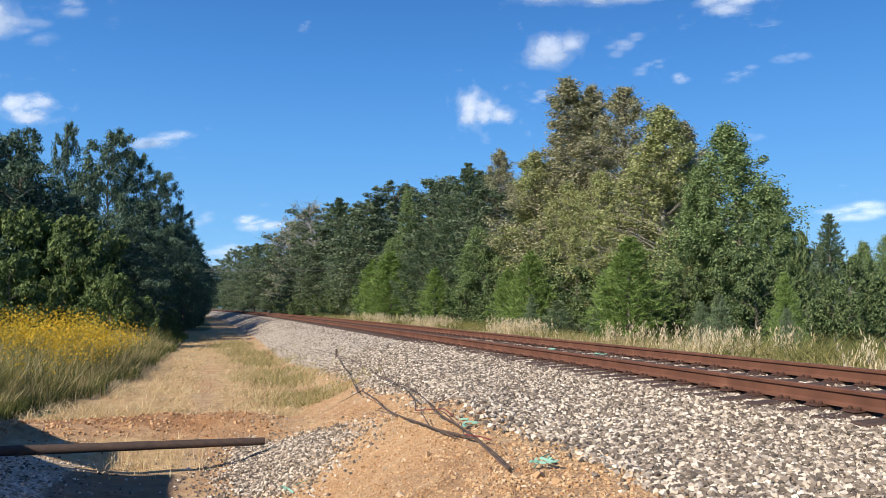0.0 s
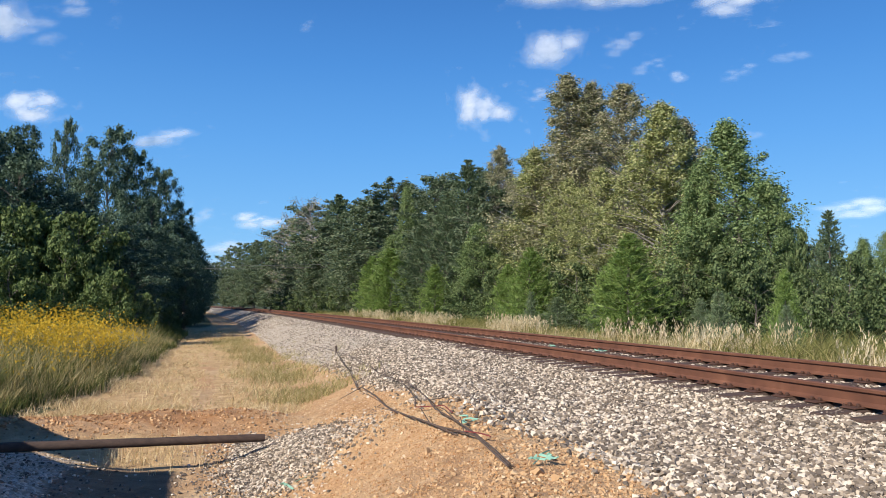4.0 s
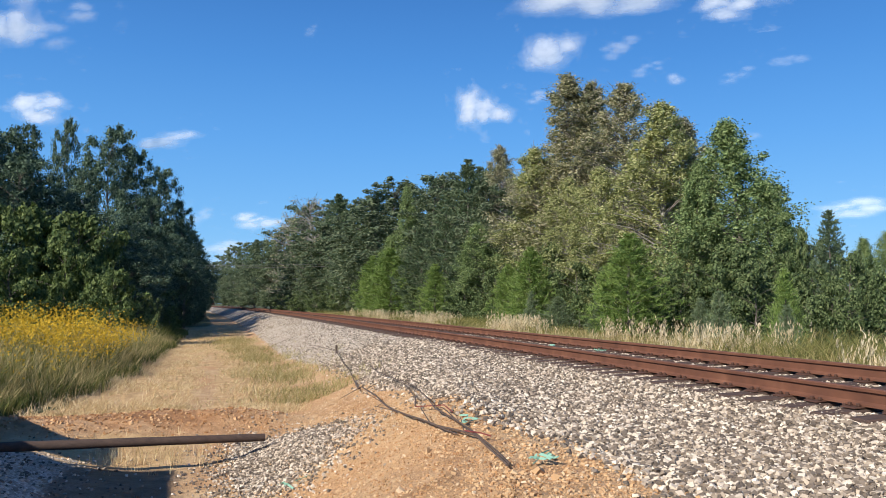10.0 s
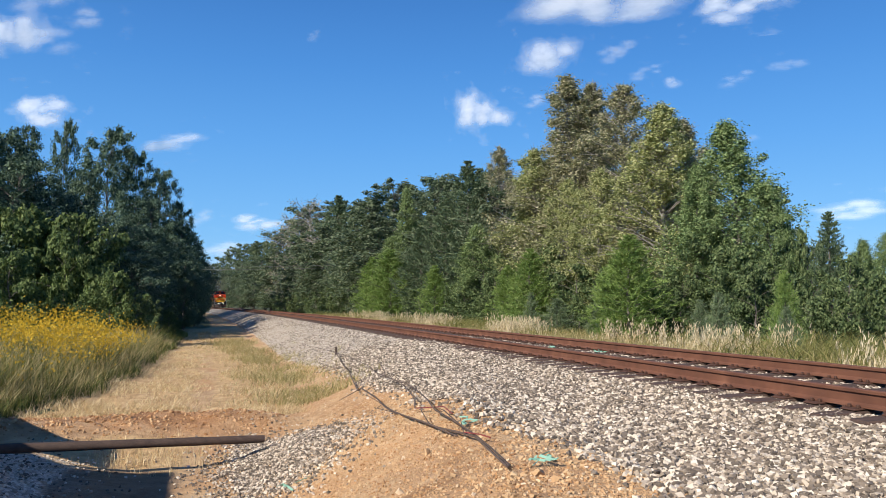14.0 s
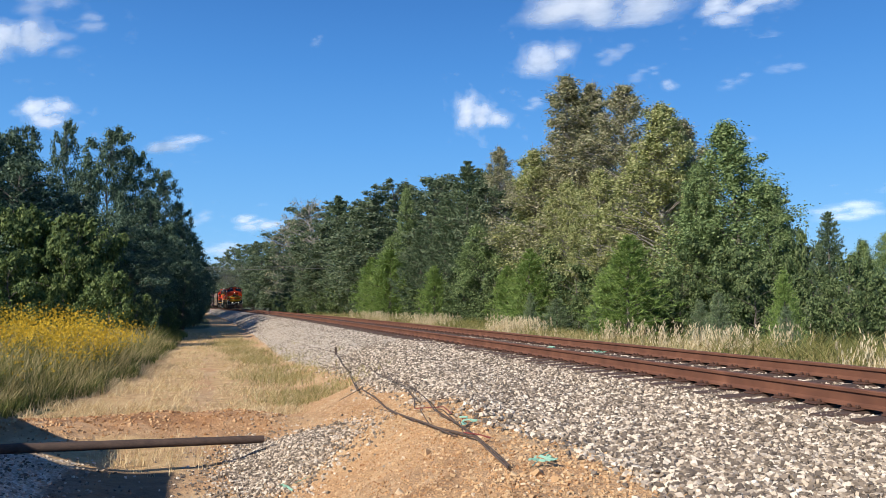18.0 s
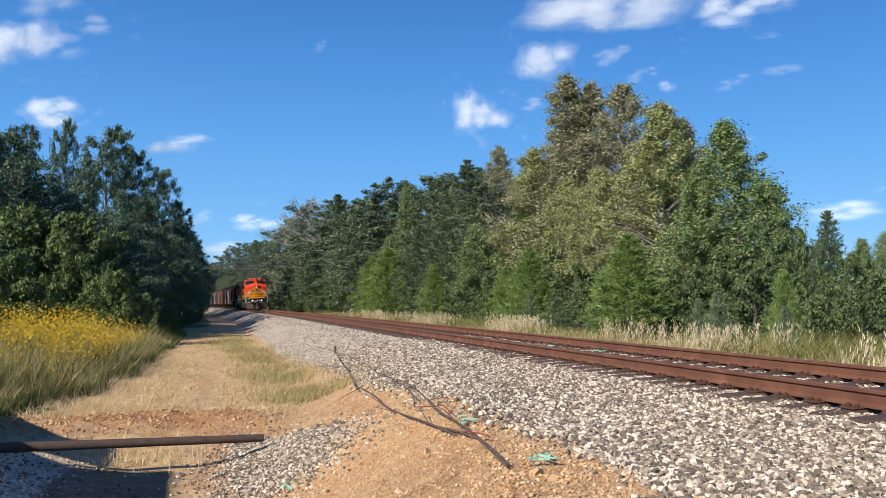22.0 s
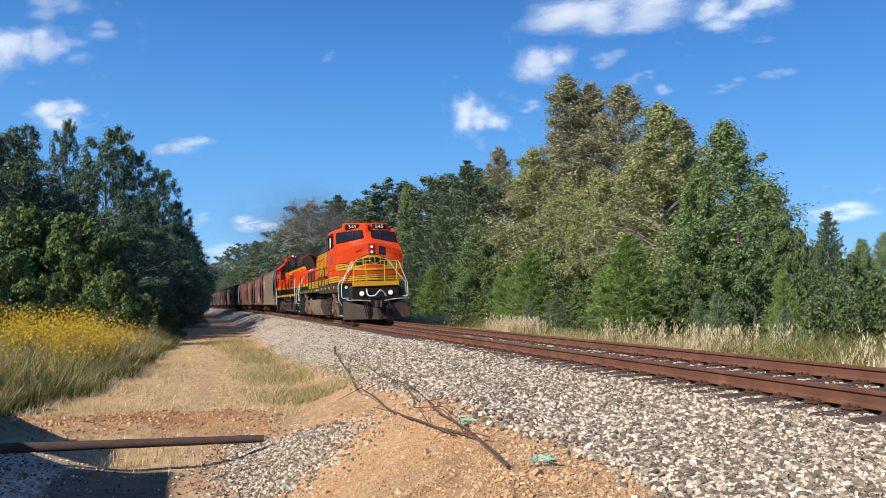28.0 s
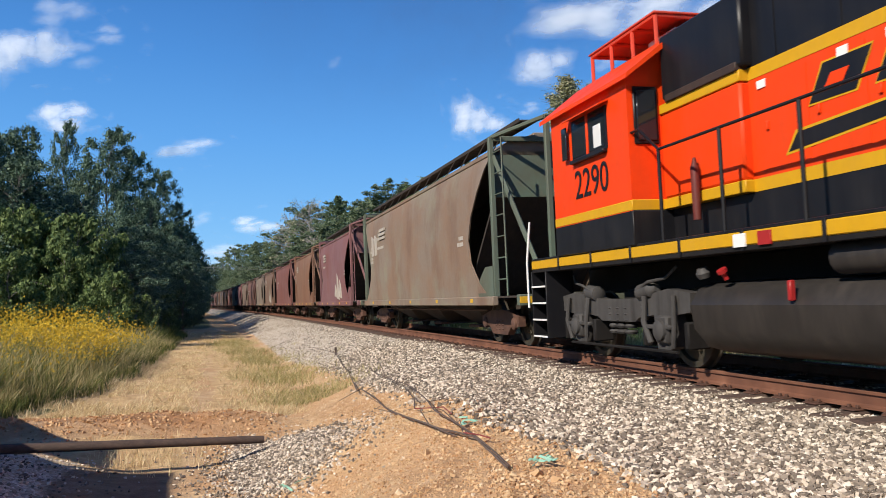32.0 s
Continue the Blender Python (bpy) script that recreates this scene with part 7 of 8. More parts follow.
    p("hood_grab", Mesh().tube([(-1.02, 5.2, 2.35), (-1.02, 13.0, 2.42)], 0.014, 6), GREEN_DARK)
    # front platform, rails, lights, pilot
    p("front_platform", Mesh().box(-1.08, 1.08, -0.02, 0.95, 1.66, 1.76, 0.015), BLACK_FLAT)
    p("platform_edge", Mesh().box(-1.06, 1.06, -0.07, -0.02, 1.62, 1.82, 0.01), YELLOW_NEW, None, "yellow platform edge")
    rails = [(-0.98, 2.72), (-0.42, 2.74), (0.42, 2.74), (0.98, 2.72)]
    for x, z in rails:
        p("platform_post", Mesh().tube([(x, -0.03, 1.78), (x, -0.03, z)], 0.024, 8), YELLOW, None)
    p("platform_rail", Mesh().tube([(-0.98, -0.03, 2.72), (-0.2, -0.05, 2.75)], 0.02, 7), YELLOW)
    p("platform_rail", Mesh().tube([(0.2, -0.05, 2.75), (0.98, -0.03, 2.72)], 0.02, 7), YELLOW)
    p("chain", Mesh().tube([(-0.2, -0.05, 2.7), (0, -0.05, 2.6), (0.2, -0.05, 2.7)], 0.008, 5), SILVER)
    for s in (-1, 1):
        p("step_handrail", Mesh().tube([(s * 0.98, -0.02, 2.72), (s * 1.08, 0.0, 2.70), (s * 1.44, 0.16, 1.86), (s * 1.51, 0.20, 1.72), (s * 1.51, 0.20, 1.18), (s * 1.46, 0.20, 1.12), (s * 1.2, 0.16, 1.12)], 0.017, 8), WHITE, None, "white step handrail")
        p("step_handrail", Mesh().tube([(s * 0.62, 0.70, 2.85), (s * 0.74, 0.72, 2.82), (s * 1.0, 0.72, 2.45), (s * 1.54, 0.78, 1.78), (s * 1.57, 0.80, 1.70), (s * 1.57, 0.80, 1.10), (s * 1.42, 0.87, 0.82), (s * 1.42, 0.92, 0.78)], 0.017, 8), WHITE, None, "white step handrail")
        corner_steps(v, 0.0, 1, s, (1.05, 0.71, 0.36), GREEN_DARK, 1.82)
        d = p("ditch_light", Mesh().box(s * 0.50, s * 0.80, -0.02, 0.2, 1.16, 1.44, 0.03), BLACK_FLAT)
        p("lamp_ring", Mesh().lathe((s * 0.65, -0.02, 1.30), (0, -1, 0), [(0, 0.11), (0.03, 0.115), (0.035, 0.09)], 18), SILVER, d)
        p("lamp", Mesh().lathe((s * 0.65, -0.05, 1.30), (0, -1, 0), [(0, 0.075), (0.012, 0.068), (0.018, 0.03)], 18), LENS_LIT, d, "warm lit ditch light lens")
        p("bulb", Mesh().lathe((s * 0.65, -0.066, 1.30), (0, -1, 0), [(0, 0.045), (0.006, 0.03)], 14), LAMP_SOFT, d, "lit lamp")
    p("end_beam", Mesh().box(-1.05, 1.05, 0.0, 0.22, 0.95, 1.66, 0.02), BLACK_FLAT)
    plow = Mesh()
    for s in (-1, 1):
        a, b_, c, d = (0.0, -0.42, 0.14), (s * 1.48, 0.10, 0.18), (s * 1.48, 0.06, 1.0), (0.0, -0.20, 0.62)
        plow.add([a, b_, c, d, (0, -0.36, 0.14), (s * 1.48, 0.16, 0.18), (s * 1.48, 0.12, 1.0), (0, -0.14, 0.62)],
                 [(0, 1, 2, 3), (4, 7, 6, 5), (0, 4, 5, 1), (1, 5, 6, 2), (2, 6, 7, 3)])
    p("snowplow", plow, PLOW_GREY, None, "scuffed grey snowplow pilot")
    coupler(v, -0.05, -0.75)
    p("draft_pocket", Mesh().box(-0.34, 0.34, -0.16, 0.05, 0.58, 1.10, 0.03), BLACK_FLAT)
    hose(v, [(-0.45, -0.10, 1.5), (-0.40, -0.22, 1.22), (-0.15, -0.28, 1.18), (0.0, -0.30, 1.30), (0.15, -0.28, 1.42), (0.32, -0.22, 1.30), (0.42, -0.14, 1.15)], SILVER, 0.028, "cable")
    for x in (-0.62, -0.54, -0.46, 0.46, 0.54):
        hose(v, [(x, -0.06, 1.02), (x, -0.26, 0.92), (x + 0.03, -0.36, 0.62), (x + 0.08, -0.38, 0.36), (x + 0.06, -0.36, 0.28)], BLACK_FLAT, 0.024)
    hose(v, [(0.22, -0.10, 0.9), (0.30, -0.38, 0.6), (0.18, -0.46, 0.28), (0.06, -0.44, 0.22)], BLACK_FLAT, 0.034)
    p("cut_lever", Mesh().tube([(-1.3, -0.10, 1.02), (-0.9, -0.14, 1.02), (-0.3, -0.2, 0.95)], 0.016, 6), SILVER)
    p("cut_lever", Mesh().tube([(1.3, -0.10, 1.02), (0.9, -0.14, 1.02), (0.3, -0.2, 0.95)], 0.016, 6), SILVER)
    # tank and gear under the sill
    tank = [(-1.40, 1.12), (-1.42, 0.72), (-1.25, 0.26), (1.25, 0.26), (1.42, 0.72), (1.40, 1.12)]
    n = len(tank)
    rings = [[(x * 0.80, 7.55, 0.26 + (z - 0.26) * 0.9) for x, z in tank], [(x, 8.45, z) for x, z in tank], [(x, 13.0, z) for x, z in tank], [(x * 0.88, 13.65, 0.34 + (z - 0.26) * 0.9) for x, z in tank]]
    def skin(rows):
        vv = [pp for r_ in rows for pp in r_]
        last = len(rows) - 1
        ff = [(i * n + j, i * n + (j + 1) % n, (i + 1) * n + (j + 1) % n, (i + 1) * n + j) for i in range(last) for j in range(n)]
        return Mesh().add(vv, ff + [tuple(range(n)), tuple(range(last * n, last * n + n))])
    ft = p("fuel_tank", skin(rings[1:]), TANK_TAN, None, "dusty tan fuel tank")
    p("tank_nose", skin(rings[:2]), GEAR_BROWN, ft, "dark oily sloping end of the tank")
    for q in (9.9, 11.5):
        p("tank_seam", Mesh().prism([(x * 1.004, 0.70 + (z - 0.70) * 1.006) for x, z in tank], q, q + 0.03), TANK_TAN, ft)
    p("filler_cap", Mesh().lathe((-1.30, 8.55, 1.10), (-0.4, 0, 1), [(0, 0.05), (0.08, 0.05), (0.09, 0.07), (0.13, 0.07)], 12), BLACK_FLAT)
    p("air_tank", Mesh().lathe((-1.05, 8.6, 1.30), (0, 1, 0), [(0, 0.05), (0.05, 0.13), (4.0, 0.13), (4.05, 0.05)], 14), BLACK_FLAT)
    pipe = Mesh()
    for k, q in enumerate((5.6, 5.9, 6.3, 6.8, 7.2)):
        pipe.tube([(-1.2, q, 1.42), (-1.2, q, 0.95 - 0.06 * k), (-1.15, q + 0.25, 0.8 - 0.06 * k)], 0.025, 7)
    v.each("pipe", pipe, GEAR_BROWN)
    p("bell", Mesh().lathe((-1.15, 6.1, 0.78), (0, 1, 0), [(0, 0.05), (0.03, 0.22), (0.38, 0.22), (0.42, 0.05)], 16), GEAR_BROWN, None, "oily brown air reservoir")
    p("air_compressor", Mesh().box(-1.0, 1.0, 5.5, 7.6, 0.45, 1.40, 0.06), BLACK_FLAT, None, "dark machinery under the frame")
    p("sand_valve", Mesh().box(-1.44, -1.2, 3.3, 3.6, 1.18, 1.44, 0.03), TRUCK_TAN)
    p("sand_valve", Mesh().box(-1.44, -1.2, 15.7, 15.95, 1.24, 1.52, 0.03), TRUCK_TAN)
    loco_truck(v, 3.35, 2.60, 0.508, TRUCK_TAN, "heavy")
    loco_truck(v, 15.65, 2.60, 0.508, TRUCK_TAN, "heavy")
    # rear end
    p("rear_beam", Mesh().box(-1.05, 1.05, 19.22, 19.44, 0.95, 1.66, 0.02), GREEN_DARK)
    p("rear_platform", Mesh().box(-1.08, 1.08, 18.4, 19.45, 1.66, 1.74, 0.012), GREEN_DARK)
    for s in (-1, 1):
        corner_steps(v, 19.45, -1, s, (1.10, 0.76, 0.40), GREEN_DARK, 1.72, 0.22)
        p("step_handrail", Mesh().tube(flowing([(s * 0.98, 19.30, 2.74), (s * 1.10, 19.30, 2.70), (s * 1.46, 19.27, 1.90), (s * 1.50, 19.28, 1.75), (s * 1.50, 19.30, 1.18), (s * 1.44, 19.22, 1.14), (s * 1.2, 19.1, 1.14)], 3), 0.017, 7), WHITE, None, "white step handrail")
        p("step_handrail", Mesh().tube(flowing([(s * 1.12, 18.62, 2.70), (s * 1.22, 18.62, 2.62), (s * 1.48, 18.66, 1.82), (s * 1.52, 18.68, 1.70), (s * 1.52, 18.70, 1.35), (s * 1.45, 18.58, 0.86)], 3), 0.017, 7), WHITE, None, "white step handrail")
        p("end_post", Mesh().tube([(s * 0.62, 19.38, 1.72), (s * 0.62, 19.38, 2.72)], 0.02, 7), YELLOW)
    p("end_rail", Mesh().tube([(-0.98, 19.34, 2.72), (0.98, 19.34, 2.72)], 0.016, 6), GREEN_DARK)
    coupler(v, 19.4, 0.40)
    return v


# ---- second locomotive: running long hood first ----
def build_second():
    v = Vehicle("locomotive", "orange and black diesel locomotive with bright yellow lines", "locomotive", 19.7, 36.9, "train")
    p = v.p
    p("underframe", Mesh().box(-0.5, 0.5, 20.35, 36.7, 1.0, 1.44, 0.03), BLACK_FLAT)
    for s in (-1, 1):
        p("side_sill", Mesh().box(s * 1.1, s * 1.5, 21.1, 36.85, 1.455, 1.60, 0.012), YELLOW_NEW, None, "bright yellow sill line")
        for q in np.arange(21.5, 36.6, 1.18):
            p("sill_bracket", Mesh().box(s * 1.49, s * 1.512, q, q + 0.05, 1.40, 1.62, 0.004), BLACK)
    for s in (-1, 1):
        p("sill_flange", Mesh().box(s * 1.1, s * 1.488, 21.1, 36.85, 1.40, 1.455, 0.006), BLACK_FLAT)
    p("deck", Mesh().box(-1.47, 1.47, 21.2, 36.9, 1.60, 1.64, 0.008).box(-1.0, 1.0, 20.25, 21.2, 1.60, 1.64, 0.008), BLACK)
    p("reflector", Mesh().box(-1.518, -1.495, 30.9, 31.1, 1.44, 1.58, 0.003), WHITE)
    p("reflector", Mesh().box(-1.518, -1.495, 30.5, 30.7, 1.44, 1.58, 0.003), RED)
    p("reflector", Mesh().box(-1.518, -1.495, 24.3, 24.5, 1.36, 1.46, 0.003), WHITE)
    p("stripe_light", Mesh().box(-0.935, -0.90, 23.6, 24.4, 1.80, 1.83, 0.003), WHITE)
    # hood with chamfered end
    plan = [(-0.90, 33.2), (-0.90, 21.32), (-0.62, 20.98), (0.62, 20.98), (0.90, 21.32), (0.90, 33.2)]

    def band(name, z0, z1, material, grow, label=""):
        g = [(x * (1 + grow), q - (grow * 1.0 if q < 30 else 0)) for x, q in plan]
        return p(name, Mesh().prism(g, z0, z1, "z"), material, None, label)
    band("hood_base", 1.62, 2.08, BLACK, 0.0)
    band("hood_line", 2.08, 2.22, YELLOW_NEW, 0.006, "bright yellow line")
    hood = band("long_hood", 2.22, 3.34, ORANGE, 0.0, "bright orange long hood")
    band("hood_line", 3.34, 3.48, YELLOW_NEW, 0.006, "bright yellow line")
    band("hood_top", 3.48, 4.26, BLACK, 0.002, "black upper hood")
    p("hood_roof", Mesh().prism([(-0.90, 4.26), (-0.72, 4.42), (0.72, 4.42), (0.90, 4.26)], 21.0, 33.2), BLACK)
    # roof gear
    p("radiator_fan_housing", Mesh().box(-0.74, 0.74, 21.6, 24.6, 4.40, 4.54, 0.03), BLACK)
    for q in (22.3, 23.7):
        p("fan_cap", Mesh().lathe((0, q, 4.54), (0, 0, 1), [(0, 0.58), (0.10, 0.58), (0.12, 0.45), (0.12, 0.1)], 24), BLACK)
    p("dynamic_brake_hatch", Mesh().prism([(-0.98, 3.72), (-0.98, 4.32), (-0.7, 4.52), (0.7, 4.52), (0.98, 4.32), (0.98, 3.72)], 25.6, 29.0), BLACK, None, "black flared roof hatch")
    p("hatch_screen", side_plate(-0.98, 25.8, 28.8, 3.86, 4.22, 0.01), GRILLE)
    p("exhaust", Mesh().box(-0.3, 0.3, 29.6, 30.3, 4.40, 4.56, 0.04), BLACK)
    p("air_filter_box", Mesh().box(-1.04, 1.04, 31.4, 33.1, 3.50, 4.36, 0.03), BLACK, None, "black filter box behind the cab")
    p("filter_sill", Mesh().box(-1.06, -0.9, 31.5, 33.0, 3.46, 3.56, 0.01), GRILLE)
    p("electrical_cabinet", Mesh().box(-1.02, 1.02, 31.5, 33.2, 2.22, 3.34, 0.03), ORANGE)
    p("cabinet_line", Mesh().box(-1.028, 1.028, 31.49, 33.2, 3.34, 3.47, 0.01), YELLOW_NEW)
    p("cabinet_line", Mesh().box(-1.028, 1.028, 31.49, 33.2, 2.08, 2.22, 0.01), YELLOW_NEW)
    for q in np.arange(22.0, 31.0, 0.78):
        p("hood_door", side_plate(-0.90, q, q + 0.70, 2.30, 3.28, 0.006), ORANGE, hood)
        p("latch", Mesh().box(-0.93, -0.905, q + 0.60, q + 0.64, 2.72, 2.82, 0.005), ORANGE, hood)
    for q in np.arange(21.5, 33, 0.95):
        p("rivet_strip", side_plate(-0.90, q, q + 0.05, 3.49, 4.2, 0.012), BLACK)
    p("radiator_screen", side_plate(-0.90, 21.6, 24.6, 3.62, 4.18, 0.014), GRILLE)
    # emblem as plain slanted blocks
    for i in range(4):
        q = 30.55 - 0.86 * i
        m = Mesh()
        lo, hi, wd, sl = 2.84, 3.20, 0.62, 0.22
        pr = [(q, lo), (q - wd, lo), (q - wd - sl, hi), (q - sl, hi)]
        m.prism(pr, -0.915, -0.90, "x")
        d = p("letter_outline", Mesh().prism([(a + (0.02 if k in (0, 3) else -0.02), b + (0.02 if k > 1 else -0.02)) for k, (a, b) in enumerate(pr)], -0.911, -0.90, "x"), YELLOW_NEW, hood)
        p("letter_block", m, BLACK, d, "black slanted block of the emblem")
        g0 = q - 0.20
        p("block_gap", Mesh().prism([(g0 - 0.03, lo + 0.12), (g0 - 0.27, lo + 0.12), (g0 - 0.36, hi - 0.12), (g0 - 0.12, hi - 0.12)], -0.919, -0.91, "x"), ORANGE, d)
    p("swoosh", Mesh().prism([(30.9, 2.42), (28.0, 2.62), (27.6, 2.74), (30.75, 2.60)], -0.913, -0.90, "x"), BLACK, hood, "black wedge under the emblem")
    p("swoosh_edge", Mesh().prism([(30.95, 2.39), (27.9, 2.60), (27.5, 2.76), (30.78, 2.63)], -0.909, -0.90, "x"), YELLOW_NEW, hood)
    for q in (23.2, 29.4, 30.0, 31.2):
        p("label_plate", side_plate(-0.905, q, q + 0.14, 3.20, 3.29, 0.012), WHITE, hood)
    # hood end: lamps, numbers, grabs
    hl = p("headlight_housing", Mesh().box(-0.24, 0.24, 20.86, 20.98, 3.88, 4.10, 0.03), BLACK)
    for x in (-0.11, 0.11):
        p("lamp", Mesh().lathe((x, 20.87, 3.99), (0, -1, 0), [(0, 0.095), (0.02, 0.095), (0.03, 0.06)], 18), LENS, hl, "unlit round lamp")
    numerals(v, "2290", 0.24, BLACK, -0.12, 20.972, 3.16, "front", 1.2, None)
    for z in (3.22, 2.84, 2.44):
        p("grab_iron", Mesh().tube([(-0.42, 20.97, z), (-0.42, 20.88, z - 0.06), (0.1, 20.88, z - 0.06), (0.1, 20.97, z)], 0.014, 6), ORANGE if z > 3 else BLACK)
    p("end_louvre", Mesh().box(-0.35, 0.35, 20.95, 20.99, 3.6, 3.66, 0.005), BLACK)
    p("class_light", Mesh().box(0.42, 0.56, 20.90, 20.98, 2.7, 2.86, 0.01), BLACK)
    # front platform and steps
    p("anticlimber", Mesh().box(-0.72, 0.72, 20.12, 20.30, 1.58, 1.72, 0.015), YELLOW_NEW, None, "bright yellow end plate")
    p("end_box", Mesh().box(-0.36, 0.36, 20.2, 20.42, 1.72, 2.10, 0.02), YELLOW_NEW)
    p("cable", Mesh().tube(flowing([(-0.2, 20.18, 1.98), (-0.28, 20.12, 1.86), (-0.1, 20.10, 1.78), (0.05, 20.12, 1.9), (-0.1, 20.14, 2.0)]), 0.022, 7), WHITE)
    for s in (-1, 1):
        p("step_handrail", Mesh().tube(flowing([(s * 1.0, 20.25, 2.64), (s * 1.10, 20.25, 2.60), (s * 1.46, 20.36, 1.85), (s * 1.51, 20.40, 1.70), (s * 1.51, 20.42, 1.0), (s * 1.44, 20.40, 0.94), (s * 1.25, 20.36, 0.94)], 3), 0.017, 8), WHITE, None, "white step handrail")
        p("step_handrail", Mesh().tube([(s * 1.46, 21.9, 2.64), (s * 1.48, 21.35, 2.64), (s * 1.50, 21.25, 2.5), (s * 1.52, 21.28, 1.7), (s * 1.52, 21.30, 0.95), (s * 1.50, 21.22, 0.9)], 0.022, 8), WHITE, None, "white step handrail")
        p("post", Mesh().tube([(s * 0.62, 20.25, 1.7), (s * 0.62, 20.25, 2.68)], 0.02, 7), YELLOW_NEW)
        corner_steps(v, 20.2, 1, s, (1.14, 0.80, 0.42), BLACK, 1.56, 0.15)
        p("step_handrail", Mesh().tube([(s * 1.46, 36.95, 2.3), (s * 1.52, 37.0, 1.6), (s * 1.52, 37.0, 0.8)], 0.02, 7), WHITE)
        step_well(v, 36.25, 36.9, s * 1.0, s * 1.5, 0.30, 1.42, BLACK)
        p("pilot_plate", Mesh().add([(s * a, q + 0.38, z) for a, q, z in ((0.3, 19.55, 0.2), (1.45, 19.75, 0.22), (1.45, 19.9, 0.7), (0.3, 19.75, 0.6), (0.3, 19.62, 0.2), (1.45, 19.82, 0.22), (1.45, 19.97, 0.7), (0.3, 19.82, 0.6))],
                                     [(0, 1, 2, 3), (4, 7, 6, 5), (0, 4, 5, 1), (3, 2, 6, 7), (1, 5, 6, 2), (0, 3, 7, 4)]), BLACK_FLAT)
    p("end_rail", Mesh().tube([(-1.0, 20.25, 2.64), (-0.62, 20.25, 2.66)], 0.016, 6), BLACK)
    p("end_beam", Mesh().box(-1.0, 1.0, 20.2, 20.42, 0.85, 1.6, 0.02), BLACK_FLAT)
    coupler(v, 20.2, -0.40)
    for x in (-0.6, -0.5, 0.5):
        hose(v, [(x, 20.18, 1.2), (x, 20.02, 1.0), (x + 0.05, 19.97, 0.5), (x + 0.1, 20.04, 0.35)])
    # cab and short hood
    cp = [(-1.5, 1.64), (-1.5, 3.86), (-0.85, 4.34), (0.85, 4.34), (1.5, 3.86), (1.5, 1.64)]
    cab = p("cab", Mesh().prism(cp, 33.2, 35.7), ORANGE, None, "bright orange cab")
    p("cab_base", Mesh().box(-1.505, 1.505, 33.19, 35.71, 1.62, 2.08, 0.01), BLACK, cab)
    p("cab_line", Mesh().box(-1.508, 1.508, 33.19, 35.71, 2.08, 2.22, 0.01), YELLOW_NEW, cab)
    p("cab_roof", Mesh().prism([(-1.60, 3.78), (-1.60, 3.84), (-0.88, 4.39), (0.88, 4.39), (1.60, 3.84), (1.60, 3.78), (0.84, 4.33), (-0.84, 4.33)], 33.0, 35.95), ORANGE, cab, "overhanging cab roof")
    for s in (-1, 1):
        w = p("side_window", side_plate(s * 1.5, 33.78, 34.92, 3.02, 3.62, 0.012), BLACK, cab)
        p("pane", side_plate(s * 1.512, 34.42, 34.88, 3.06, 3.58, 0.005), GLASS, w)
        p("pane", side_plate(s * 1.512, 33.84, 34.34, 3.06, 3.58, 0.005), GLASS, w)
        p("mullion", Mesh().box(s * 1.5, s * 1.53, 34.35, 34.41, 3.02, 3.62, 0.006), ORANGE, w, "orange window post")
        p("sash", Mesh().box(s * 1.512, s * 1.522, 33.95, 34.18, 3.08, 3.40, 0.004), SILVER, w, "pale sliding sash")
        p("window_awning", Mesh().prism([(s * 1.49, 3.70), (s * 1.66, 3.62), (s * 1.66, 3.60), (s * 1.49, 3.67)], 33.7, 35.0, "y"), ORANGE, cab, "short orange awning")
        p("deflector", Mesh().box(s * 1.55, s * 1.58, 35.0, 35.16, 3.06, 3.56, 0.01), GLASS, cab, "small wind deflector")
        p("armrest", Mesh().box(s * 1.5, s * 1.58, 33.8, 34.9, 2.96, 3.02, 0.01), BLACK, cab)
    fw = p("rear_window", Mesh().box(-1.42, -1.06, 33.17, 33.2, 2.95, 3.72, 0.03), BLACK, cab)
    p("pane", Mesh().box(-1.38, -1.10, 33.155, 33.172, 3.0, 3.67, 0.006), GLASS, fw)
    numerals(v, "2290", 0.60, BLACK, -1.507, 34.35, 2.62, "side", 0.92, cab)
    p("short_hood", Mesh().box(-0.85, 0.85, 35.7, 36.6, 1.64, 3.0, 0.05), ORANGE)
    # red rack on the cab roof
    rk = Mesh()
    for x in (-0.85, 0.85):
        for q in (33.45, 34.1, 34.75, 35.4):
            rk.tube([(x, q, 4.36), (x, q, 4.80)], 0.03, 6)
        rk.tube([(x, 33.45, 4.80), (x, 35.4, 4.80)], 0.03, 6)
    for q in (33.45, 34.1, 34.75, 35.4):
        rk.tube([(-0.85, q, 4.80), (0.85, q, 4.80)], 0.03, 6)
    p("roof_rack", rk, paint("rack red", (0.62, 0.06, 0.03), 0.45), cab, "red pipe rack on the cab roof")
    p("rack_roof", Mesh().box(-0.9, 0.9, 33.4, 35.45, 4.82, 4.85, 0.008), paint("rack top red", (0.60, 0.07, 0.04), 0.5), cab)
    p("air_conditioner", Mesh().box(-0.5, 0.5, 33.55, 34.3, 4.38, 4.70, 0.04), WHITE, cab, "white cooling unit on the cab roof")
    p("horn", Mesh().lathe((-0.3, 33.9, 4.92), (0, 1, 0), [(0, 0.10), (0.06, 0.05), (0.4, 0.025)], 10), SILVER, cab)
    p("antenna", Mesh().lathe((0, 34.6, 4.85), (0, 0, 1), [(0, 0.05), (0.10, 0.04), (0.12, 0.01)], 8), WHITE, cab)
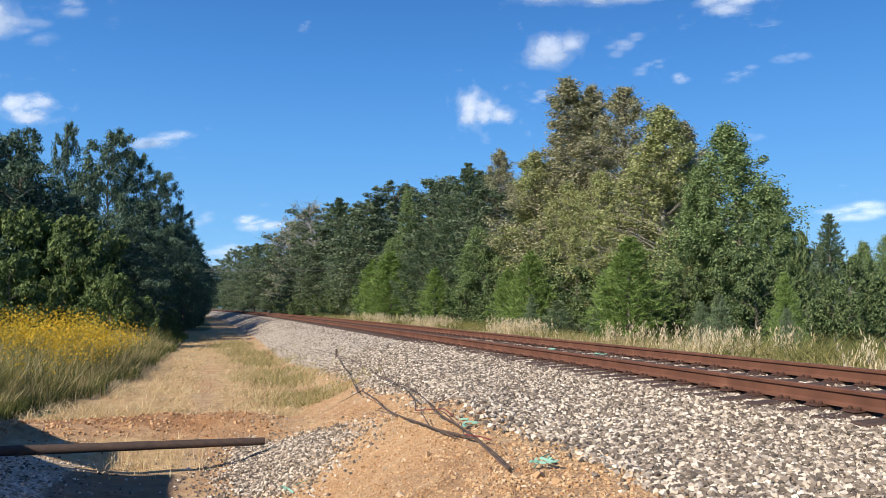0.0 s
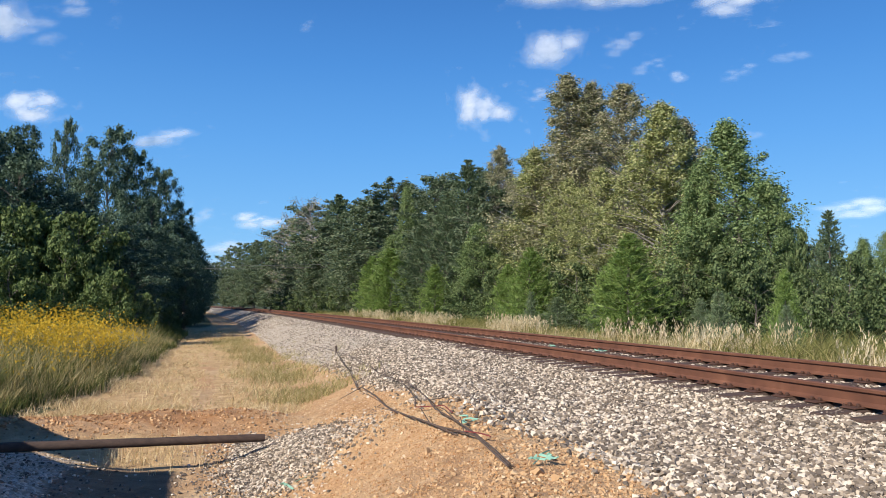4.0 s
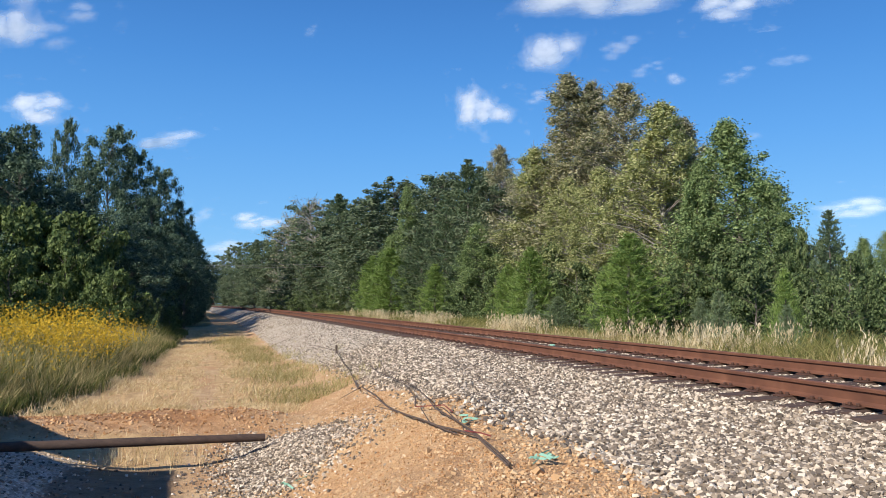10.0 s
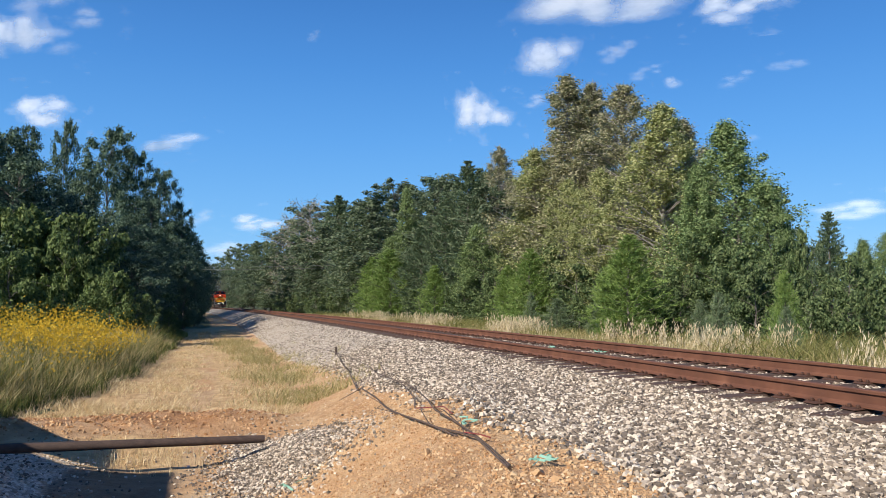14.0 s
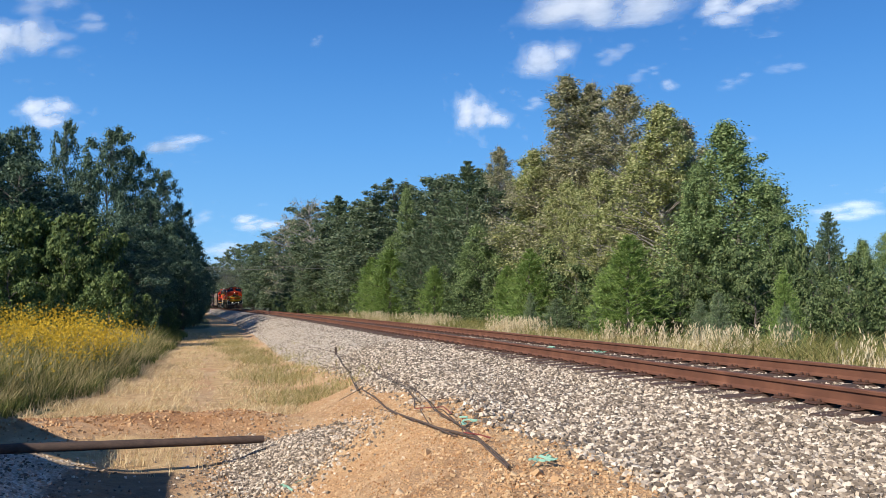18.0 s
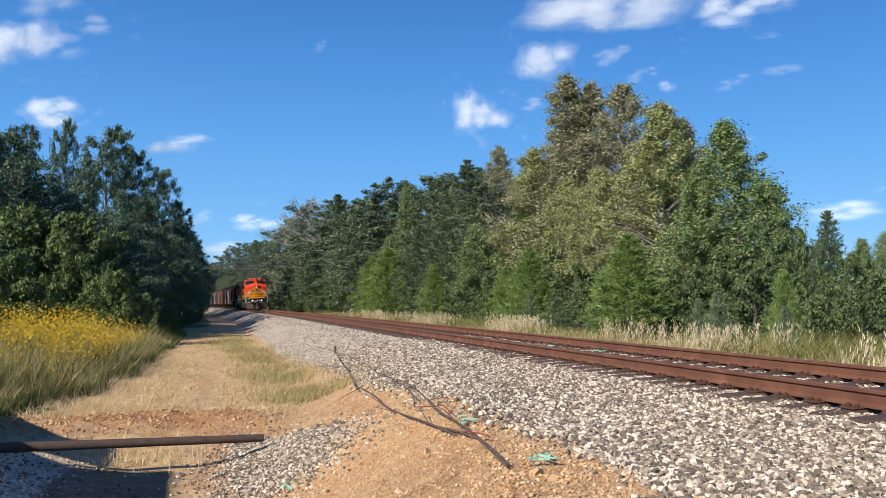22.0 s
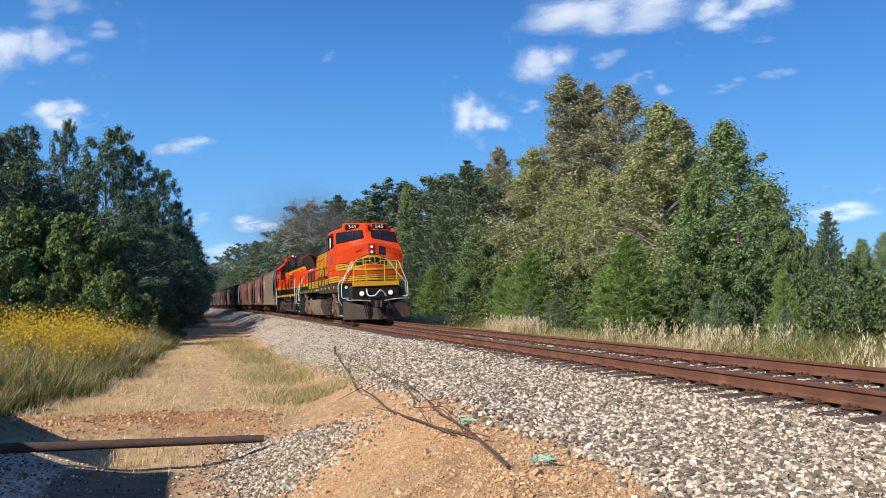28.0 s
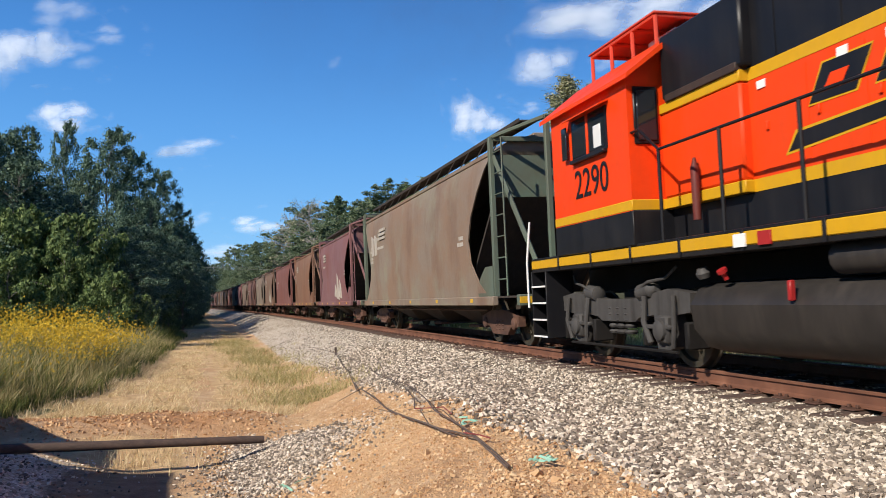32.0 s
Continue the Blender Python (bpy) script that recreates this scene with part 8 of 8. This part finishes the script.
    # walkway rail
    handrail(v, -1.46, [21.9, 22.9, 23.9, 24.9, 25.9], 1.62, 2.64, BLACK)
    handrail(v, -1.46, [26.4, 27.5, 28.8, 30.05, 31.3, 32.55], 1.62, 2.76, BLACK)
    p("handrail", Mesh().tube([(-1.46, 25.9, 2.64), (-1.46, 26.15, 2.50), (-1.46, 26.4, 2.76)], 0.018, 6), BLACK)
    p("handrail", Mesh().tube([(-1.46, 32.55, 2.76), (-1.46, 33.0, 3.1), (-1.46, 33.25, 3.1)], 0.018, 6), BLACK)
    handrail(v, 1.46, [21.9, 24.9, 27.5, 30.05, 32.55], 1.62, 2.7, BLACK)
    p("extinguisher", Mesh().lathe((-1.10, 32.35, 1.86), (0, 0, 1), [(0, 0.05), (0.64, 0.055), (0.70, 0.03), (0.76, 0.02)], 12), MAROON, None, "dark red extinguisher")
    # tank, reservoirs
    tk = [(1.05, 1.10), (1.28, 1.02), (1.40, 0.84), (1.36, 0.56), (1.18, 0.34), (0.9, 0.26)]
    prof = tk + [(-x, z) for x, z in tk[::-1]]
    p("fuel_tank", Mesh().prism(prof, 25.75, 32.15), TANK_BLACK, None, "black rounded fuel tank with a dull sheen")
    p("tank_end", Mesh().prism([(x * 0.93, 0.68 + (z - 0.68) * 0.93) for x, z in prof], 25.70, 32.20), BLACK_FLAT)
    for s in (-1, 1):
        p("air_reservoir", Mesh().lathe((s * 1.22, 25.9, 1.27), (0, 1, 0), [(0, 0.05), (0.06, 0.16), (4.0, 0.16), (4.06, 0.05)], 16), TANK_BLACK)
    p("fuel_gauge", Mesh().box(-1.44, -1.38, 30.36, 30.41, 0.88, 1.08, 0.008), RED)
    p("filler_cap", Mesh().lathe((-1.30, 31.55, 1.12), (-0.5, 0, 0.8), [(0, 0.03), (0.08, 0.03), (0.09, 0.06), (0.13, 0.06)], 12), RED)
    p("vent_cap", Mesh().lathe((-1.28, 32.0, 1.15), (-0.3, 0, 1), [(0, 0.07), (0.06, 0.09), (0.12, 0.06)], 12), TRUCK_GREY)
    loco_truck(v, 23.40, 2.55, 0.508, TRUCK_GREY, "light")
    loco_truck(v, 34.35, 2.55, 0.508, TRUCK_GREY, "light")
    coupler(v, 36.8, 0.6)
    return v


# ---- covered hoppers ----
CAR_Q = 37.15
CAR_LENGTHS = (17.9, 13.6, 13.5, 16.1, 13.9, 13.7, 16.0, 13.6, 13.8, 16.2, 13.7, 13.7, 16.0, 13.7, 13.7, 16.0, 13.7, 13.7)
HOPPER_TONES = [((0.200, 0.155, 0.115), "taupe"), ((0.17, 0.078, 0.084), "maroon"), ((0.185, 0.098, 0.06), "rust-brown"), ((0.17, 0.068, 0.058), "dark red"),
                ((0.16, 0.10, 0.07), "brown"), ((0.19, 0.15, 0.12), "grey-brown"), ((0.14, 0.07, 0.058), "maroon"), ((0.17, 0.125, 0.10), "dusty brown")]


def hopper_mat(c, name):
    """Old painted sheet: fading, rust runs and patches."""
    g = Nodes("hopper " + name)
    run = g.noise(0.8, 6, 0.7, stretch=(1.0, 1.0, 0.45))
    patch = g.noise(0.42, 5, 0.65)
    fade = g.noise(0.9, 5, 0.6)
    col = g.mix(g.ramp(patch, [(0.44, (0, 0, 0)), (0.60, (0.8, 0.8, 0.8))]), c, (c[0] * 1.02, c[1] * 0.80, c[2] * 0.66))
    col = g.mix(g.ramp(run, [(0.50, (0, 0, 0)), (0.68, (0.6, 0.6, 0.6))]), col, scaled((c[0], c[1] * 0.7, c[2] * 0.6), 0.6))
    col = g.mix(g.ramp(fade, [(0.50, (0, 0, 0)), (0.64, (0.55, 0.55, 0.55))]), col, (c[0] * 1.08, c[1] * 1.32, c[2] * 1.22))
    col = g.mix(g.math("MULTIPLY", g.noise(14, 4), 0.3), col, (0.075, 0.04, 0.028))
    g.bump(g.noise(6, 3), 0.15, 0.01)
    return g.set(col, 0.72)


HOPPERS = [hopper_mat(c, n) for c, n in HOPPER_TONES]
HOPPER_GREEN = hopper_mat((0.085, 0.115, 0.085), "green end")
# near-black: shade put into the colour of undersides and end recesses; walkways share it
HOPPER_SHADE = paint("hopper shade and walkway black", (0.03, 0.025, 0.022), 0.8)


def build_hopper(q0, q1, tone, lead=False):
    c, nm = HOPPER_TONES[tone]
    skin = HOPPERS[tone]
    ends = HOPPER_GREEN if lead else skin
    v = Vehicle("covered_hopper", f"weathered {nm} covered hopper car with a roof walkway", "freight car", q0, q1, "covered hoppers of the train")
    p = v.p
    f, r = q0 + 1.45, q1 - 1.45
    # curved side sheets with scooped ends
    for s in (-1, 1):
        rows_z = [0.95, 1.3, 1.75, 2.2, 2.7, 3.2, 3.6, 3.9]
        cut = [0.05, 0.75, 1.25, 1.38, 1.15, 0.70, 0.28, 0.0]
        wx = [1.52, 1.545, 1.555, 1.555, 1.55, 1.53, 1.49, 1.40]
        m = Mesh()
        vs, fs = [], []
        K = 12
        for z, cc, x in zip(rows_z, cut, wx):
            a, b = f + cc, r - cc
            vs += [(s * x, a + (b - a) * k / K, z) for k in range(K + 1)]
            vs += [(s * (x - 0.03), a + (b - a) * k / K, z) for k in range(K + 1)]
        n = K + 1
        for i in range(len(rows_z) - 1):
            o, o2 = i * 2 * n, (i + 1) * 2 * n
            for k in range(K):
                fs.append((o + k, o + k + 1, o2 + k + 1, o2 + k))
                fs.append((o + n + k, o2 + n + k, o2 + n + k + 1, o + n + k + 1))
            fs.append((o, o2, o2 + n, o + n))
            fs.append((o + K, o + n + K, o2 + n + K, o2 + K))
        p("side_sheet", m.add(vs, fs), skin)
        p("side_sill", Mesh().box(s * 1.45, s * 1.57, f - 0.15, r + 0.15, 0.84, 1.02, 0.012), skin)
        p("roof_edge", Mesh().box(s * 1.36, s * 1.44, f - 0.02, r + 0.02, 3.86, 3.95, 0.012), skin)
        p("corner_plate", Mesh().prism([(f - 0.1, 0.95), (f + 0.75, 0.95), (f + 1.0, 1.2), (f + 0.35, 1.62), (f - 0.1, 1.62)], s * 1.50, s * 1.53, "x"), ends)
    # roof, hatches and walkway
    roof = p("roof", Mesh().prism([(-1.40, 3.90), (-0.95, 4.20), (-0.35, 4.30), (0.35, 4.30), (0.95, 4.20), (1.40, 3.90), (1.36, 3.86), (-1.36, 3.86)], f, r), skin)
    p("hatch_trough", Mesh().box(-0.35, 0.35, f + 0.3, r - 0.3, 4.29, 4.40, 0.02), skin, roof)
    for s in (-1, 1):
        p("running_board", Mesh().box(s * 0.62, s * 0.98, f - 0.6, r + 0.6, 4.42, 4.455, 0.006), HOPPER_SHADE, roof, "dark grated roof walkway")
        for k in range(12):
            q = f + (r - f) * (k + 0.2) / 12
            p("board_support", Mesh().tube([(s * 1.30, q, 3.96), (s * 1.02, q, 4.42), (s * 0.62, q, 4.42)], 0.014, 4), HOPPER_SHADE, roof)
    sk = Mesh()
    for s in (-1, 1):
        sk.box(s * 1.0, s * 1.03, f - 0.6, r + 0.6, 4.40, 4.48, 0.004)
    v.each("board_edge", sk, HOPPER_SHADE, roof)
    # ends: slope sheet, posts, ladder, platform
    for d, qe, qf in ((1, q0, f), (-1, q1, r)):
        # slope sheet and end deck carry their shade in the near-black colour
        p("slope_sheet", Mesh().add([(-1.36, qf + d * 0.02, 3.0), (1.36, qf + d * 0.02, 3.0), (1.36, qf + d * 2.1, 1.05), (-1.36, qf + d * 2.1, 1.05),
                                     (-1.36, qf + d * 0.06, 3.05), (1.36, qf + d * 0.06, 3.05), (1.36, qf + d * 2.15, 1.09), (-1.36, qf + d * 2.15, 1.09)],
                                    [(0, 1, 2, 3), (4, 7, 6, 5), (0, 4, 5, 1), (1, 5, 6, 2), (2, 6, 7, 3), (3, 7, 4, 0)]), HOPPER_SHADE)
        p("end_sheet", Mesh().box(-1.38, 1.38, qf, qf + d * 0.05, 3.0, 3.95, 0.01), ends)
        p("end_sill", Mesh().box(-1.5, 1.5, qe, qe + d * 0.16, 0.84, 1.04, 0.012), ends)
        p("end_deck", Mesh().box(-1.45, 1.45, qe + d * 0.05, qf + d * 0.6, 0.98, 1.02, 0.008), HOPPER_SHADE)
        for s in (-1, 1):
            p("corner_post", Mesh().box(s * 1.40, s * 1.50, qf - d * 0.14, qf - d * 0.02, 1.0, 4.2, 0.012), ends)
            p("end_post", Mesh().box(s * 0.70, s * 0.80, qe + d * 0.10, qe + d * 0.20, 1.04, 4.38, 0.012), ends)
            p("brace", Mesh().tube([(s * 1.42, qf - d * 0.06, 3.9), (s * 0.9, qe + d * 0.14, 1.15)], 0.05, 6), ends)
            p("top_beam", Mesh().tube([(s * 1.42, qf - d * 0.06, 4.2), (s * 0.78, qe + d * 0.14, 4.36)], 0.045, 6), ends)
            for k in range(7):
                z = 1.35 + 0.42 * k
                p("ladder_rung", Mesh().tube([(s * 1.42, qf - d * 0.1, z), (s * 1.42, qf - d * 0.62, z)], 0.014, 5), ends)
            p("ladder_rail", Mesh().tube([(s * 1.42, qf - d * 0.62, 1.0), (s * 1.42, qf - d * 0.62, 4.1)], 0.02, 5), ends)
        p("top_cross", Mesh().box(-0.8, 0.8, qe + d * 0.10, qe + d * 0.20, 4.30, 4.40, 0.01), ends)
        p("cross_beam", Mesh().box(-1.45, 1.45, qf - d * 0.14, qf - d * 0.04, 4.12, 4.22, 0.01), ends)
        p("end_strip", Mesh().box(-1.50, -0.85, qe - d * 0.006, qe + d * 0.02, 0.88, 1.0, 0.004), YELLOW if lead else skin)
        coupler(v, qe, -d * 0.36)
    if lead:
        p("brake_wheel", Mesh().lathe((0.35, q0 + 0.02, 3.1), (0, -1, 0), [(0, 0.28), (0.03, 0.28), (0.035, 0.22)], 20), ends)
    # markings as plain bars
    for k, (a, b, z0, z1) in enumerate(((0.72, 0.80, 3.02, 3.42), (0.74, 0.83, 2.72, 2.80), (0.87, 0.90, 2.3, 2.9), (0.12, 0.15, 2.15, 2.42))):
        if (tone + k) % 3 or lead:
            q = f + (r - f) * a
            q1_, n_ = f + (r - f) * b, max(1, round((z1 - z0) / 0.13))
            for j in range(n_):
                za = z0 + (z1 - z0) * j / n_
                p("marking", side_plate(-1.545 if z0 > 2.6 else -1.553, q, q1_ - 0.12 * ((j * 7 + tone) % 3), za, za + 0.085, 0.010 if z0 < 3 else 0.03), FADED, None, "faded marking bar")
    if lead:
        for a in (0.0, 0.55):
            p("mark_bar", Mesh().prism([(r - 2.6 + a, 2.55), (r - 2.2 + a, 2.55), (r - 2.2 + a, 3.25), (r - 2.6 + a, 3.12)], -1.562, -1.53, "x"), FADED, None, "large faded cream mark")
    elif tone in (1, 4):
        for a, z0, z1 in ((0.0, 1.15, 1.75), (0.55, 1.1, 2.05), (1.0, 1.2, 1.6)):
            p("paint_patch", Mesh().prism([(f + 2.2 + 1.4 * a, z0), (f + 2.95 + 1.4 * a, z0 + 0.08), (f + 2.75 + 1.4 * a, z1 + 0.25), (f + 2.35 + 1.4 * a, z1)], -1.563, -1.535, "x"), FADED, None, "sprayed pale paint patch")
    for k in range(5):
        q = f + (r - f) * (0.08 + 0.2 * k)
        p("reflector", Mesh().box(-1.575, -1.555, q, q + 0.18, 0.90, 0.98, 0.003), YELLOW)
    # discharge bays
    bays = 3 if q1 - q0 > 15 else 2
    for k in range(bays):
        a = f + 2.0 + (r - f - 4.0) * k / bays
        b = f + 2.0 + (r - f - 4.0) * (k + 1) / bays
        mid = (a + b) / 2
        m = Mesh()
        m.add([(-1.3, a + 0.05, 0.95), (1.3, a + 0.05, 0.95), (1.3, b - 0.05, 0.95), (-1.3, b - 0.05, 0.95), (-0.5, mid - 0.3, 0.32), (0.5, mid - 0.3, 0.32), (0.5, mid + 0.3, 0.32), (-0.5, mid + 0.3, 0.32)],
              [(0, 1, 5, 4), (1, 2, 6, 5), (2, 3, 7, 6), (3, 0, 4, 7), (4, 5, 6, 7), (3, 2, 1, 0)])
        # shade under the car is in the bay's colour
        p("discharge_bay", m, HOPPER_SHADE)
        p("gate", Mesh().box(-0.75, 0.75, mid - 0.4, mid + 0.4, 0.28, 0.34, 0.01), RUST_DARK)
    p("center_sill", Mesh().box(-0.25, 0.25, q0 + 0.2, q1 - 0.2, 0.66, 0.95, 0.01), HOPPER_SHADE)
    p("brake_pipe", Mesh().tube([(-1.1, f + 1.6, 0.72), (-1.1, r - 1.6, 0.72)], 0.022, 5), RUST_DARK)
    freight_truck(v, q0 + 2.35)
    freight_truck(v, q1 - 2.35)
    return v


ROLLING = [build_lead(), build_second()]
q_car = CAR_Q
for i, length in enumerate(CAR_LENGTHS):
    car = build_hopper(q_car + 0.35, q_car + length - 0.35, (0, 1, 2, 3, 4, 5, 6, 7, 1, 5, 3, 2, 7, 4, 6, 1, 5, 3)[i], i == 0)
    q_car += length
    if i < 3:
        ROLLING.append(car)

def motions():
    """All that moves: clouds drift, the train runs along the curve, its wheels roll."""
    for ob, way in MOVERS:
        if isinstance(way, list):
            walk(ob, way)
        else:
            walk(ob, [(t, on_track(front_s(t) + way)) for t in range(33)])
    s0 = front_s(0)
    for v in ROLLING:
        for ob, q, r in v.wheels:
            walk(ob, [(k / FPS, Matrix.Translation((0, q, r)) @ Matrix.Rotation((s0 - front_s(k / FPS)) / r, 4, "X")) for k in range(32 * FPS + 1)])


motions()
